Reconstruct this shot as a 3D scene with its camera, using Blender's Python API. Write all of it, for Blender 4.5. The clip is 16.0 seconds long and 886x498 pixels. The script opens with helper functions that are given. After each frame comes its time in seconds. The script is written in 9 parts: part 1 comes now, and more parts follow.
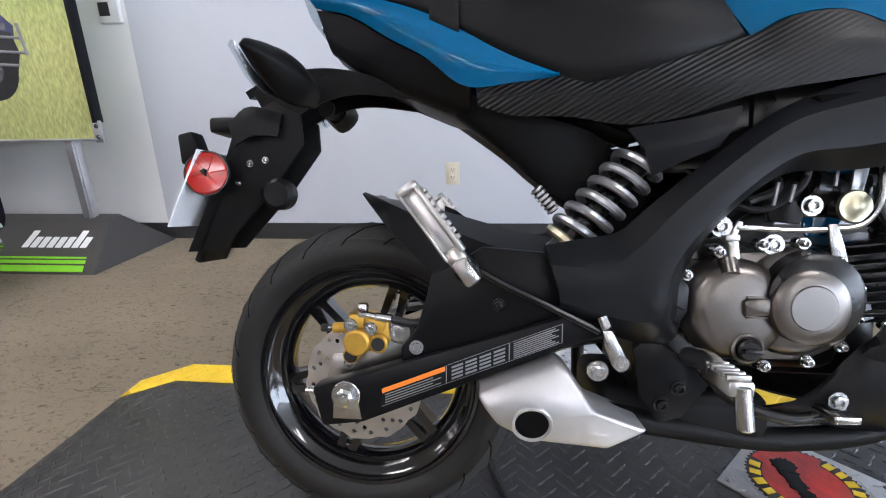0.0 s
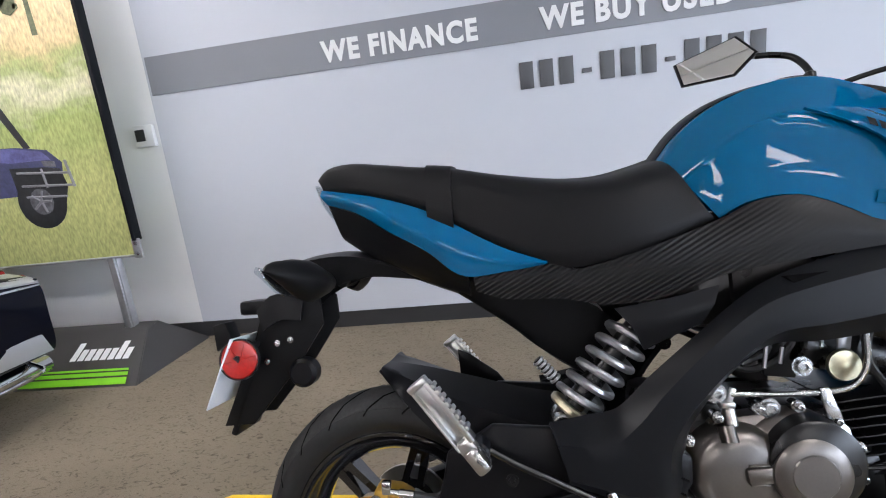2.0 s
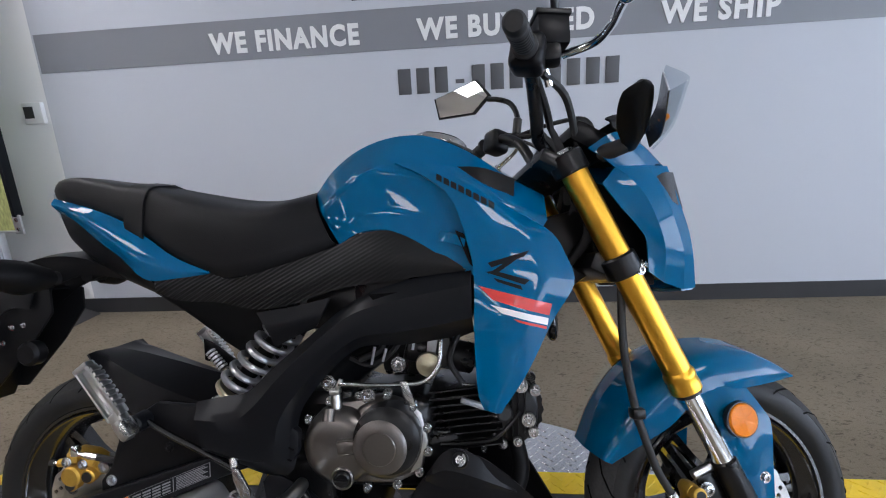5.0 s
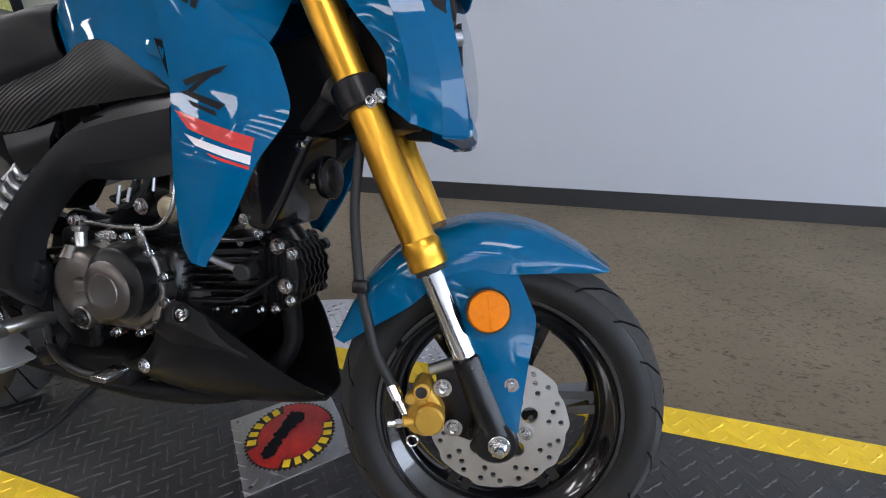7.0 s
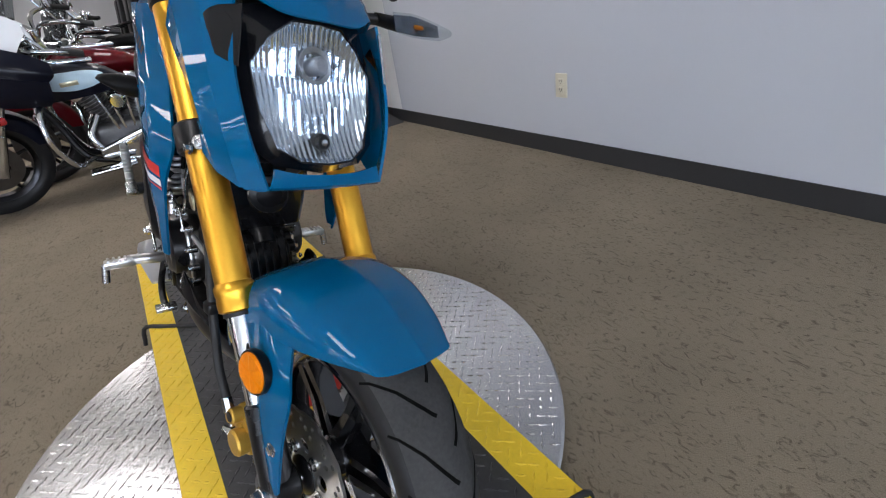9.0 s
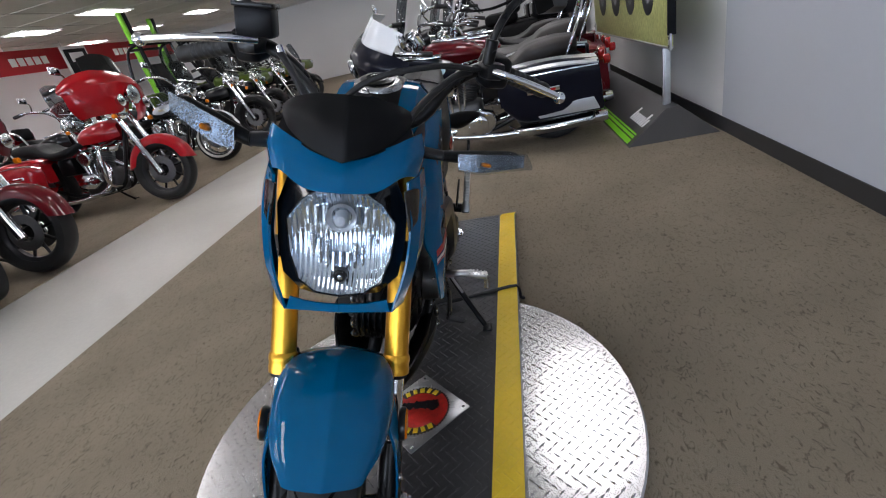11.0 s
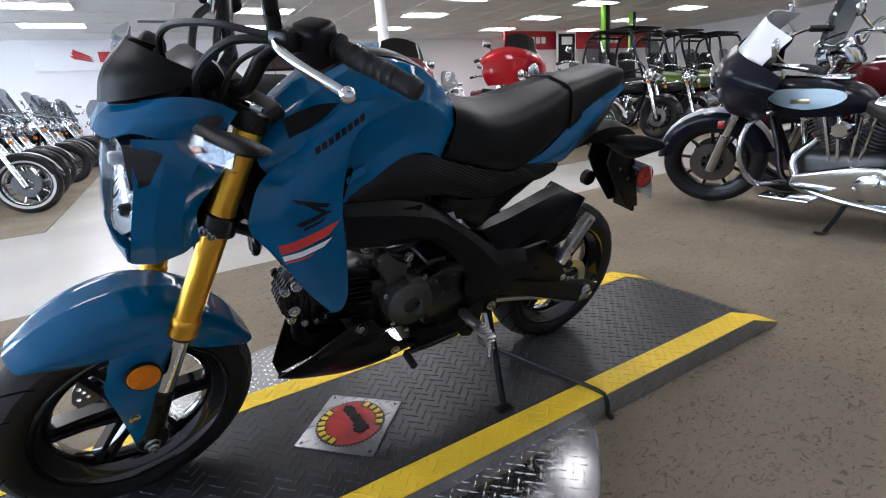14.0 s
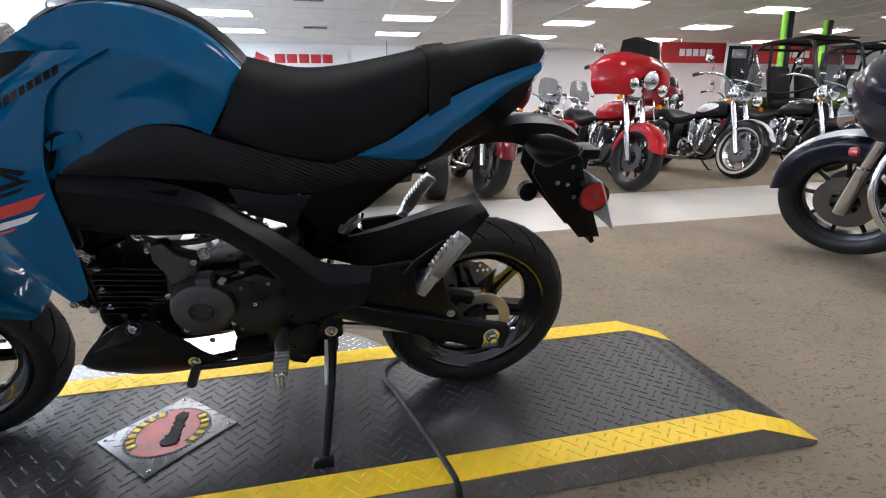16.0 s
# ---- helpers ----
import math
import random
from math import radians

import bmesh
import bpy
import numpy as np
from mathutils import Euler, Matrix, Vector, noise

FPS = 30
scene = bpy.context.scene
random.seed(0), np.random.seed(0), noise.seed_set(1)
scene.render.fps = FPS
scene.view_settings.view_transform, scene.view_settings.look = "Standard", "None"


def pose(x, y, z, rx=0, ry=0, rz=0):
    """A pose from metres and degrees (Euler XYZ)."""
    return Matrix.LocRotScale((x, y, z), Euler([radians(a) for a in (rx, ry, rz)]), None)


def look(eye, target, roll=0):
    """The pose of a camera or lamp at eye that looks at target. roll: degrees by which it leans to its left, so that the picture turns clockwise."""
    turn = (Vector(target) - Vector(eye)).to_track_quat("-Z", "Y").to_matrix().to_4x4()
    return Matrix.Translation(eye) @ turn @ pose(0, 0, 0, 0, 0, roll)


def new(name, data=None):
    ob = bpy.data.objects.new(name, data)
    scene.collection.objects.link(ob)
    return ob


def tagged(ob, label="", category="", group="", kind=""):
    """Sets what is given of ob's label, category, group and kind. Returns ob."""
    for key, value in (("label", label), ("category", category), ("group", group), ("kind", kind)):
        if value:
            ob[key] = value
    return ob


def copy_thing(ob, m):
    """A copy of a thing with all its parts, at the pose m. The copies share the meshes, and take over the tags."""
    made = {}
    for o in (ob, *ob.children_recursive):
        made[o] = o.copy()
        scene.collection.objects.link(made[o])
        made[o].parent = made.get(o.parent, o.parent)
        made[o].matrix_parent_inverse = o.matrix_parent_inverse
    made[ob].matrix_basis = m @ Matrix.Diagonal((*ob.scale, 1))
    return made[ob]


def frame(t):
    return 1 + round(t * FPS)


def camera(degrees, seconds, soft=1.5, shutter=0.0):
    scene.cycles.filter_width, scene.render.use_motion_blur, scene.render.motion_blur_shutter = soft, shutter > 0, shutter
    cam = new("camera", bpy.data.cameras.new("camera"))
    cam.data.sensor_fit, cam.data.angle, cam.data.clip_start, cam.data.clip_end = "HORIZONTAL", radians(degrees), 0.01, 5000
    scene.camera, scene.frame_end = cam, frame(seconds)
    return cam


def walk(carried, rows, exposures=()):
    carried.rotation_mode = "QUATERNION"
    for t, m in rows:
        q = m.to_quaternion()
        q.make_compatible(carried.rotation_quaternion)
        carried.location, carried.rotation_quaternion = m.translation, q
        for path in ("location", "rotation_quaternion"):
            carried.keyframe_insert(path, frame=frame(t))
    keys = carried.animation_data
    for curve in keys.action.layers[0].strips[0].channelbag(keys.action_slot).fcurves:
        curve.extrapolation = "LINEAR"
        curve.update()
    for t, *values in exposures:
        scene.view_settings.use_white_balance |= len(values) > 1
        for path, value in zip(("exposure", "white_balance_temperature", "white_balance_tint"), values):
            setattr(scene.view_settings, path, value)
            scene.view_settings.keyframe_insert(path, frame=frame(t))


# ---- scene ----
cam = camera(87.3, 16.0, 1.1)

PATH = [
    (0, (0.189, -0.615, 0.708), (0.009, 1.284, 0.107), -1.2),
    (0.5, (0.159, -0.551, 0.743), (-0.1, 1.327, 0.105), -2.3),
    (1, (0.157, -0.517, 0.807), (-0.149, 1.36, 0.188), -4.2),
    (1.5, (0.185, -0.531, 0.859), (-0.134, 1.37, 0.325), -6.3),
    (2, (0.23, -0.62, 0.91), (-0.048, 1.318, 0.502), -6.7),
    (2.5, (0.325, -0.688, 0.958), (0.122, 1.268, 0.594), -5.0),
    (3, (0.382, -0.771, 0.982), (0.214, 1.185, 0.601), -4.3),
    (5.5, (0.869, -0.7, 0.932), (0.688, 1.223, 0.414), -2.6),
    (6, (0.985, -0.686, 0.895), (0.763, 1.215, 0.312), -2.2),
    (6.5, (1.136, -0.603, 0.834), (0.791, 1.232, 0.116), -1.7),
    (7, (1.244, -0.506, 0.798), (0.721, 1.234, -0.038), -1.6),
    (7.5, (1.337, -0.395, 0.768), (0.582, 1.194, -0.184), -2.3),
    (8, (1.471, -0.286, 0.787), (0.443, 1.114, -0.204), -4.1),
    (10.5, (1.717, 0.315, 0.984), (-0.088, 0.299, 0.123), -14.1),
    (11, (1.685, 0.447, 1.02), (-0.085, 0.078, 0.165), -13.7),
    (11.5, (1.653, 0.642, 1.021), (-0.014, -0.087, 0.191), -13.2),
    (12, (1.596, 0.811, 1.029), (0.121, -0.255, 0.201), -11.7),
    (12.5, (1.469, 0.956, 1.016), (0.146, -0.326, 0.237), -9.9),
    (13, (1.344, 1.043, 0.991), (0.142, -0.385, 0.272), -7.9),
    (13.5, (1.188, 1.086, 0.92), (0.114, -0.47, 0.266), -5.9),
    (14, (1.004, 1.077, 0.846), (0.056, -0.573, 0.231), -4.3),
    (14.5, (0.838, 1.061, 0.807), (0.006, -0.656, 0.208), -3.1),
    (15, (0.681, 1.099, 0.783), (-0.071, -0.663, 0.207), -2.6),
    (15.5, (0.521, 1.125, 0.776), (-0.087, -0.698, 0.222), -1.7),
    (16, (0.324, 1.094, 0.754), (-0.102, -0.781, 0.205), -0.9),
]
walk(cam, [(t, look(eye, target, roll)) for t, eye, target, roll in PATH],
     [(0, 0.20, 6250, 16), (0.5, 0.31, 6250, 16), (1.5, 0.26, 6300, 16), (2, 0.07, 6300, 16), (2.5, -0.14, 6300, 16), (3, -0.24, 6150, 16), (5.5, -0.42, 6200, 16), (6.5, -0.42, 6250, 16), (7, -0.40, 6250, 16), (8, -0.36, 6350, 16), (10.5, -0.55, 6350, 16), (11, -0.55, 6250, 16), (12, -0.36, 6050, 16), (12.5, -0.32, 6000, 16), (14, -0.17, 6050, 16), (15, 0.02, 6150, 16), (16, 0.16, 6250, 16)])

# ---- light ----
world = bpy.data.worlds.new("overcast")
scene.world = world
world.use_nodes = True
wb = world.node_tree.nodes["Background"]
skyt = world.node_tree.nodes.new("ShaderNodeTexSky")
skyt.sky_type, skyt.sun_disc = "NISHITA", False
skyt.sun_elevation, skyt.sun_rotation = radians(40), radians(100)
world.node_tree.links.new(skyt.outputs[0], wb.inputs[0])
wb.inputs[1].default_value = 0.1
wl = bpy.data.lights.new("window_daylight", "AREA")
wl.shape, wl.size, wl.size_y, wl.energy, wl.color = "RECTANGLE", 16.0, 2.2, 720, (0.78, 0.89, 1.0)
wo = new("window_daylight", wl)
wo.matrix_basis = look((8.35, -6.9, 1.7), (0, -6.9, 1.2))
scene.view_settings.exposure = 0.0

# ---- small geometry kit ----
from mathutils.bvhtree import BVHTree


def crv(pts, n):
    """n + 1 points along a smooth curve through pts."""
    P = [Vector(p) for p in pts]
    if len(P) == 2:
        return [P[0].lerp(P[1], i / n) for i in range(n + 1)]
    L = [0.0]
    for a, b in zip(P, P[1:]):
        L.append(L[-1] + max((b - a).length, 1e-6))
    out = []
    for i in range(n + 1):
        s = L[-1] * i / n
        k = 0
        while k < len(P) - 2 and L[k + 1] < s:
            k += 1
        t = (s - L[k]) / (L[k + 1] - L[k])
        p1, p2 = P[k], P[k + 1]
        p0 = P[k - 1] if k else p1 * 2 - p2
        p3 = P[k + 2] if k + 2 < len(P) else p2 * 2 - p1
        d = L[k + 1] - L[k]
        d0 = L[k] - L[k - 1] if k else d
        d2 = L[k + 2] - L[k + 1] if k + 2 < len(P) else d
        m1 = (p2 - p0) * (d / (d + d0))
        m2 = (p3 - p1) * (d / (d + d2))
        t2, t3 = t * t, t * t * t
        out.append(p1 * (2 * t3 - 3 * t2 + 1) + m1 * (t3 - 2 * t2 + t) + p2 * (-2 * t3 + 3 * t2) + m2 * (t3 - t2))
    return out


def grid_faces(bm, rows, flip=False):
    for a, b in zip(rows, rows[1:]):
        for i in range(len(a) - 1):
            f = (a[i], a[i + 1], b[i + 1], b[i])
            if len({v for v in f}) == 4:
                bm.faces.new(f[::-1] if flip else f)


def loft(curves, nu=24, nv=10, thick=0.004, sharp=False, bm=None, mirror=False):
    """A shell through several curves; thick grows it inward. sharp: straight between the curves."""
    bm = bm or bmesh.new()
    for sgn in ((1, -1) if mirror else (1,)):
        C = [crv(c, nu) for c in curves]
        cols = []
        for u in range(nu + 1):
            pts = [c[u] for c in C]
            if sharp:
                m = max(1, nv // (len(pts) - 1))
                col = [pts[0]]
                for a, b in zip(pts, pts[1:]):
                    col += [a.lerp(b, j / m) for j in range(1, m + 1)]
            else:
                col = crv(pts, nv)
            cols.append([Vector((p.x, p.y * sgn, p.z)) for p in col])
        n, m = len(cols), len(cols[0])
        outer = [[bm.verts.new(p) for p in col] for col in cols]
        if thick:
            inner = []
            for i in range(n):
                row = []
                for j in range(m):
                    du = cols[min(i + 1, n - 1)][j] - cols[max(i - 1, 0)][j]
                    dv = cols[i][min(j + 1, m - 1)] - cols[i][max(j - 1, 0)]
                    nn = du.cross(dv)
                    nn = nn.normalized() if nn.length > 1e-9 else Vector((0, 1, 0))
                    row.append(bm.verts.new(cols[i][j] - nn * thick * sgn))
                inner.append(row)
            rim_o = outer[0] + [outer[i][-1] for i in range(1, n)] + outer[-1][-2::-1] + [outer[i][0] for i in range(n - 2, 0, -1)]
            rim_i = inner[0] + [inner[i][-1] for i in range(1, n)] + inner[-1][-2::-1] + [inner[i][0] for i in range(n - 2, 0, -1)]
            for k in range(len(rim_o)):
                k2 = (k + 1) % len(rim_o)
                bm.faces.new((rim_o[k], rim_o[k2], rim_i[k2], rim_i[k]))
            grid_faces(bm, inner, True)
        grid_faces(bm, outer)
    bmesh.ops.recalc_face_normals(bm, faces=bm.faces)
    return bm


def tube(pts, r, seg=10, n=0, bm=None, r1=None, caps=True, smooth=True):
    bm = bm or bmesh.new()
    P = crv(pts, n or (len(pts) - 1) * 6) if smooth and len(pts) > 2 else [Vector(p) for p in pts]
    up = Vector((0, 0, 1))
    rings, prev = [], None
    for i, p in enumerate(P):
        d = (P[min(i + 1, len(P) - 1)] - P[max(i - 1, 0)]).normalized()
        if prev is None:
            a = d.orthogonal().normalized()
        else:
            a = (prev - d * prev.dot(d)).normalized()
        prev = a
        b = d.cross(a)
        rr = r if r1 is None else r + (r1 - r) * i / (len(P) - 1)
        rings.append([bm.verts.new(p + (a * math.cos(k * 2 * math.pi / seg) + b * math.sin(k * 2 * math.pi / seg)) * rr) for k in range(seg)])
    for x, y in zip(rings, rings[1:]):
        for k in range(seg):
            bm.faces.new((x[k], x[(k + 1) % seg], y[(k + 1) % seg], y[k]))
    if caps:
        bm.faces.new(rings[0][::-1])
        bm.faces.new(rings[-1])
    return bm


def rev(profile, c, axis, seg=32, bm=None, closed=False):
    """Turn (radius, along) pairs round an axis through c."""
    bm = bm or bmesh.new()
    ax = Vector(axis).normalized()
    a = ax.orthogonal().normalized()
    b = ax.cross(a)
    c = Vector(c)
    rings = []
    for r, h in profile:
        if r < 1e-6:
            rings.append([bm.verts.new(c + ax * h)])
        else:
            rings.append([bm.verts.new(c + ax * h + (a * math.cos(k * 2 * math.pi / seg) + b * math.sin(k * 2 * math.pi / seg)) * r) for k in range(seg)])
    pairs = list(zip(rings, rings[1:])) + ([(rings[-1], rings[0])] if closed else [])
    for x, y in pairs:
        for k in range(seg):
            k2 = (k + 1) % seg
            if len(x) == 1 and len(y) > 1:
                bm.faces.new((x[0], y[k2], y[k]))
            elif len(y) == 1 and len(x) > 1:
                bm.faces.new((x[k], x[k2], y[0]))
            elif len(x) > 1:
                bm.faces.new((x[k], x[k2], y[k2], y[k]))
    return bm


def cyl(p0, p1, r, seg=16, bm=None, r1=None, bev=0.0):
    p0, p1 = Vector(p0), Vector(p1)
    L = (p1 - p0).length
    r1 = r if r1 is None else r1
    if bev:
        prof = [(0, 0), (r - bev, 0), (r, bev), (r1, L - bev), (r1 - bev, L), (0, L)]
    else:
        prof = [(0, 0), (r, 0), (r1, L), (0, L)]
    return rev(prof, p0, p1 - p0, seg, bm)


def box(c, s, bev=0.0, rot=None, bm=None, seg=2):
    b = bmesh.new()
    bmesh.ops.create_cube(b, size=1, matrix=Matrix.Diagonal((*s, 1)))
    if bev:
        bmesh.ops.bevel(b, geom=b.edges[:], offset=bev, segments=seg, affect="EDGES", profile=0.5)
    m = Matrix.Translation(c) @ (rot.to_4x4() if rot else Matrix())
    b.transform(m)
    return merge(bm, b)


def merge(bm, b):
    if bm is None:
        return b
    tmp = bpy.data.meshes.new("tmp")
    b.to_mesh(tmp)
    bm.from_mesh(tmp)
    bpy.data.meshes.remove(tmp)
    b.free()
    return bm


def prism(poly, y0, y1, bev=0.0, bm=None, seg=2, axes="xz"):
    """A plate: an outline in the x-z plane (or others by axes) from y0 to y1."""
    b = bmesh.new()
    def mk(p, d):
        if axes == "xz":
            return Vector((p[0], d, p[1]))
        if axes == "yz":
            return Vector((d, p[0], p[1]))
        return Vector((p[0], p[1], d))
    lo = [b.verts.new(mk(p, y0)) for p in poly]
    hi = [b.verts.new(mk(p, y1)) for p in poly]
    n = len(poly)
    b.faces.new(lo)
    b.faces.new(hi[::-1])
    for i in range(n):
        b.faces.new((lo[i], hi[i], hi[(i + 1) % n], lo[(i + 1) % n]))
    bmesh.ops.recalc_face_normals(b, faces=b.faces)
    if bev:
        bmesh.ops.bevel(b, geom=b.edges[:], offset=bev, segments=seg, affect="EDGES", profile=0.5)
    return merge(bm, b)


def finish(bm, angle=38):
    lim = radians(angle)
    bm.normal_update()
    for f in bm.faces:
        f.smooth = True
    for e in bm.edges:
        e.smooth = not (len(e.link_faces) == 2 and e.calc_face_angle(0) > lim)
    return bm


def part(name, bm, material, parent=None, label="", angle=38):
    """One mesh object, under a thing or a part."""
    finish(bm, angle)
    me = bpy.data.meshes.new(name)
    bm.to_mesh(me)
    bm.free()
    for m in material if isinstance(material, (list, tuple)) else (material,):
        me.materials.append(m)
    ob = new(name, me)
    if parent:
        ob.parent = parent
    if label:
        tagged(ob, label)
    return ob


def thing(name, label, category, m=None, group="", kind=""):
    ob = new(name)
    ob.empty_display_size = 0.1
    if m:
        ob.matrix_basis = m
    return tagged(ob, label, category, group, kind)


def solid(name, bm, material, label, category, group="", kind="", m=None, angle=38):
    ob = part(name, bm, material, angle=angle)
    if m:
        ob.matrix_basis = m
    return tagged(ob, label, category, group, kind)


def letters(text, width, height, depth, bold=0.0):
    """Lettering from the built-in font, as a mesh width by height, lower left corner at the origin, in the x-z plane, facing -y."""
    cu = bpy.data.curves.new("letters", "FONT")
    cu.body, cu.extrude, cu.offset, cu.resolution_u = text, 0.01, bold, 3
    cu.space_character, cu.space_word = 1.16, 0.95
    ob = bpy.data.objects.new("letters", cu)
    me = bpy.data.meshes.new_from_object(ob)
    bpy.data.objects.remove(ob)
    bpy.data.curves.remove(cu)
    bm = bmesh.new()
    bm.from_mesh(me)
    bpy.data.meshes.remove(me)
    lo = [min(v.co[i] for v in bm.verts) for i in (0, 1)]
    hi = [max(v.co[i] for v in bm.verts) for i in (0, 1)]
    for v in bm.verts:
        x, y, z = v.co
        v.co = ((x - lo[0]) / (hi[0] - lo[0]) * width, -depth / 2 if z > 0 else depth / 2, (y - lo[1]) / (hi[1] - lo[1]) * height)
    return bm


def onto(panel, poly, side, lift=0.0012, n=8):
    """A thin sticker with a four-cornered outline in x-z, laid on a panel's outer face. side: +1 left, -1 right."""
    dg = BVHTree.FromPolygons([v.co for v in panel.data.vertices], [p.vertices for p in panel.data.polygons])
    bm = bmesh.new()
    a, b, c, d = (Vector((p[0], 0, p[1])) for p in poly)
    rows = []
    last = 0.13
    for i in range(n + 1):
        row = []
        for j in range(n + 1):
            p = a.lerp(b, i / n).lerp(d.lerp(c, i / n), j / n)
            hit = dg.ray_cast(Vector((p.x, side * 1.0, p.z)), Vector((0, -side, 0)))
            if hit[0] is not None:
                last = abs(hit[0].y)
            row.append(bm.verts.new((p.x, side * (last + lift), p.z)))
        rows.append(row)
    grid_faces(bm, rows)
    if (bm.faces[:] and side):
        bm.faces.ensure_lookup_table()
        bm.normal_update()
        if bm.faces[0].normal.y * side < 0:
            bmesh.ops.reverse_faces(bm, faces=bm.faces)
    return bm


def bolt(bm, p, axis, r=0.006, h=0.005):
    ax = Vector(axis).normalized()
    rev([(0, 0), (r * 1.5, 0), (r * 1.5, h * 0.3), (r, h * 0.3)], p, ax, 12, bm)
    rev([(r, h * 0.3), (r, h), (r * 0.6, h * 1.05), (r * 0.5, h * 0.6), (0, h * 0.6)], p, ax, 6, bm)
    return bm

# ---- materials ----
def mat(name, col, rough=0.5, metal=0.0, var=0.12, scale=6.0, fine=140.0, bump=0.0, bdist=0.002, coat=0.0, rvar=0.1, spec=0.5, emit=0.0, alpha_t=0.0):
    m = bpy.data.materials.new(name)
    m.use_nodes = True
    nt = m.node_tree
    b = nt.nodes["Principled BSDF"]
    tc = nt.nodes.new("ShaderNodeTexCoord")
    def noise_at(s, d=4.0):
        n = nt.nodes.new("ShaderNodeTexNoise")
        n.inputs["Scale"].default_value, n.inputs["Detail"].default_value = s, d
        nt.links.new(tc.outputs["Object"], n.inputs["Vector"])
        return n.outputs["Fac"]
    big, small = noise_at(scale), noise_at(fine, 2.0)
    mix = nt.nodes.new("ShaderNodeMath")
    mix.operation = "MULTIPLY_ADD"
    nt.links.new(big, mix.inputs[0])
    mix.inputs[1].default_value = 0.6
    mul = nt.nodes.new("ShaderNodeMath")
    mul.operation = "MULTIPLY"
    nt.links.new(small, mul.inputs[0])
    mul.inputs[1].default_value = 0.4
    nt.links.new(mul.outputs[0], mix.inputs[2])
    ramp = nt.nodes.new("ShaderNodeValToRGB")
    ramp.color_ramp.elements[0].position, ramp.color_ramp.elements[1].position = 0.3, 0.7
    lo = [c * (1 - var) for c in col]
    hi = [min(1, c * (1 + var)) for c in col]
    ramp.color_ramp.elements[0].color, ramp.color_ramp.elements[1].color = (*lo, 1), (*hi, 1)
    nt.links.new(mix.outputs[0], ramp.inputs[0])
    nt.links.new(ramp.outputs[0], b.inputs["Base Color"])
    rr = nt.nodes.new("ShaderNodeMapRange")
    rr.inputs["To Min"].default_value, rr.inputs["To Max"].default_value = max(0.02, rough - rvar * rough), min(1, rough + rvar * rough)
    nt.links.new(big, rr.inputs["Value"])
    nt.links.new(rr.outputs[0], b.inputs["Roughness"])
    b.inputs["Metallic"].default_value = metal
    b.inputs["Specular IOR Level"].default_value = spec
    if coat:
        b.inputs["Coat Weight"].default_value = coat
        b.inputs["Coat Roughness"].default_value = 0.03
    if bump:
        bp = nt.nodes.new("ShaderNodeBump")
        bp.inputs["Strength"].default_value, bp.inputs["Distance"].default_value = bump, bdist
        nt.links.new(small, bp.inputs["Height"])
        nt.links.new(bp.outputs[0], b.inputs["Normal"])
    if emit:
        b.inputs["Emission Color"].default_value = (*col, 1)
        b.inputs["Emission Strength"].default_value = emit
    return m


def glass(name, col=(1, 1, 1), rough=0.02, clear=0.7):
    """Thin clear plastic: part see-through, part gloss."""
    m = bpy.data.materials.new(name)
    m.use_nodes = True
    nt = m.node_tree
    b = nt.nodes["Principled BSDF"]
    b.inputs["Base Color"].default_value = (*[c * 0.06 for c in col], 1)
    b.inputs["Roughness"].default_value = rough
    b.inputs["Specular IOR Level"].default_value = 0.8
    tr = nt.nodes.new("ShaderNodeBsdfTransparent")
    tr.inputs[0].default_value = (*col, 1)
    mx = nt.nodes.new("ShaderNodeMixShader")
    mx.inputs[0].default_value = clear
    nt.links.new(b.outputs[0], mx.inputs[1])
    nt.links.new(tr.outputs[0], mx.inputs[2])
    nt.links.new(mx.outputs[0], nt.nodes["Material Output"].inputs[0])
    return m


BLUE = mat("blue_paint", (0.0, 0.088, 0.205), 0.45, 0.0, 0.04, 3, 900, coat=0.72, spec=0.0)
BLUE.node_tree.nodes["Principled BSDF"].inputs["Coat IOR"].default_value = 1.45
SATIN = mat("black_satin_plastic", (0.005, 0.005, 0.006), 0.34, 0, 0.15, 8, 900, bump=0.05, bdist=0.0004, spec=0.14)
MATTE = mat("black_textured_plastic", (0.005, 0.005, 0.0055), 0.48, 0, 0.2, 10, 700, bump=0.15, bdist=0.0006, spec=0.13)
FRAME = mat("black_frame_paint", (0.005, 0.0055, 0.007), 0.32, 0, 0.1, 6, 600, bump=0.03, bdist=0.0003, spec=0.16)
GLOSSB = mat("gloss_black_paint", (0.005, 0.005, 0.006), 0.22, 0, 0.1, 6, 300, coat=0.5, spec=0.3)
VINYL = mat("black_seat_vinyl", (0.006, 0.006, 0.0068), 0.46, 0, 0.12, 8, 500, bump=0.25, bdist=0.0008, spec=0.15)
RUBBER = mat("tyre_rubber", (0.010, 0.010, 0.0105), 0.5, 0, 0.25, 9, 160, bump=0.12, bdist=0.001, spec=0.3)
WORN = mat("worn_tread_rubber", (0.042, 0.042, 0.042), 0.85, 0, 0.3, 14, 220, bump=0.2, bdist=0.001, spec=0.2)
RIMB = mat("gloss_black_wheel_paint", (0.004, 0.004, 0.005), 0.14, 0, 0.1, 6, 300, coat=1.0, spec=0.4)
GRIP = mat("grip_rubber", (0.009, 0.009, 0.0095), 0.6, 0, 0.1, 9, 400, bump=0.2, bdist=0.0006)
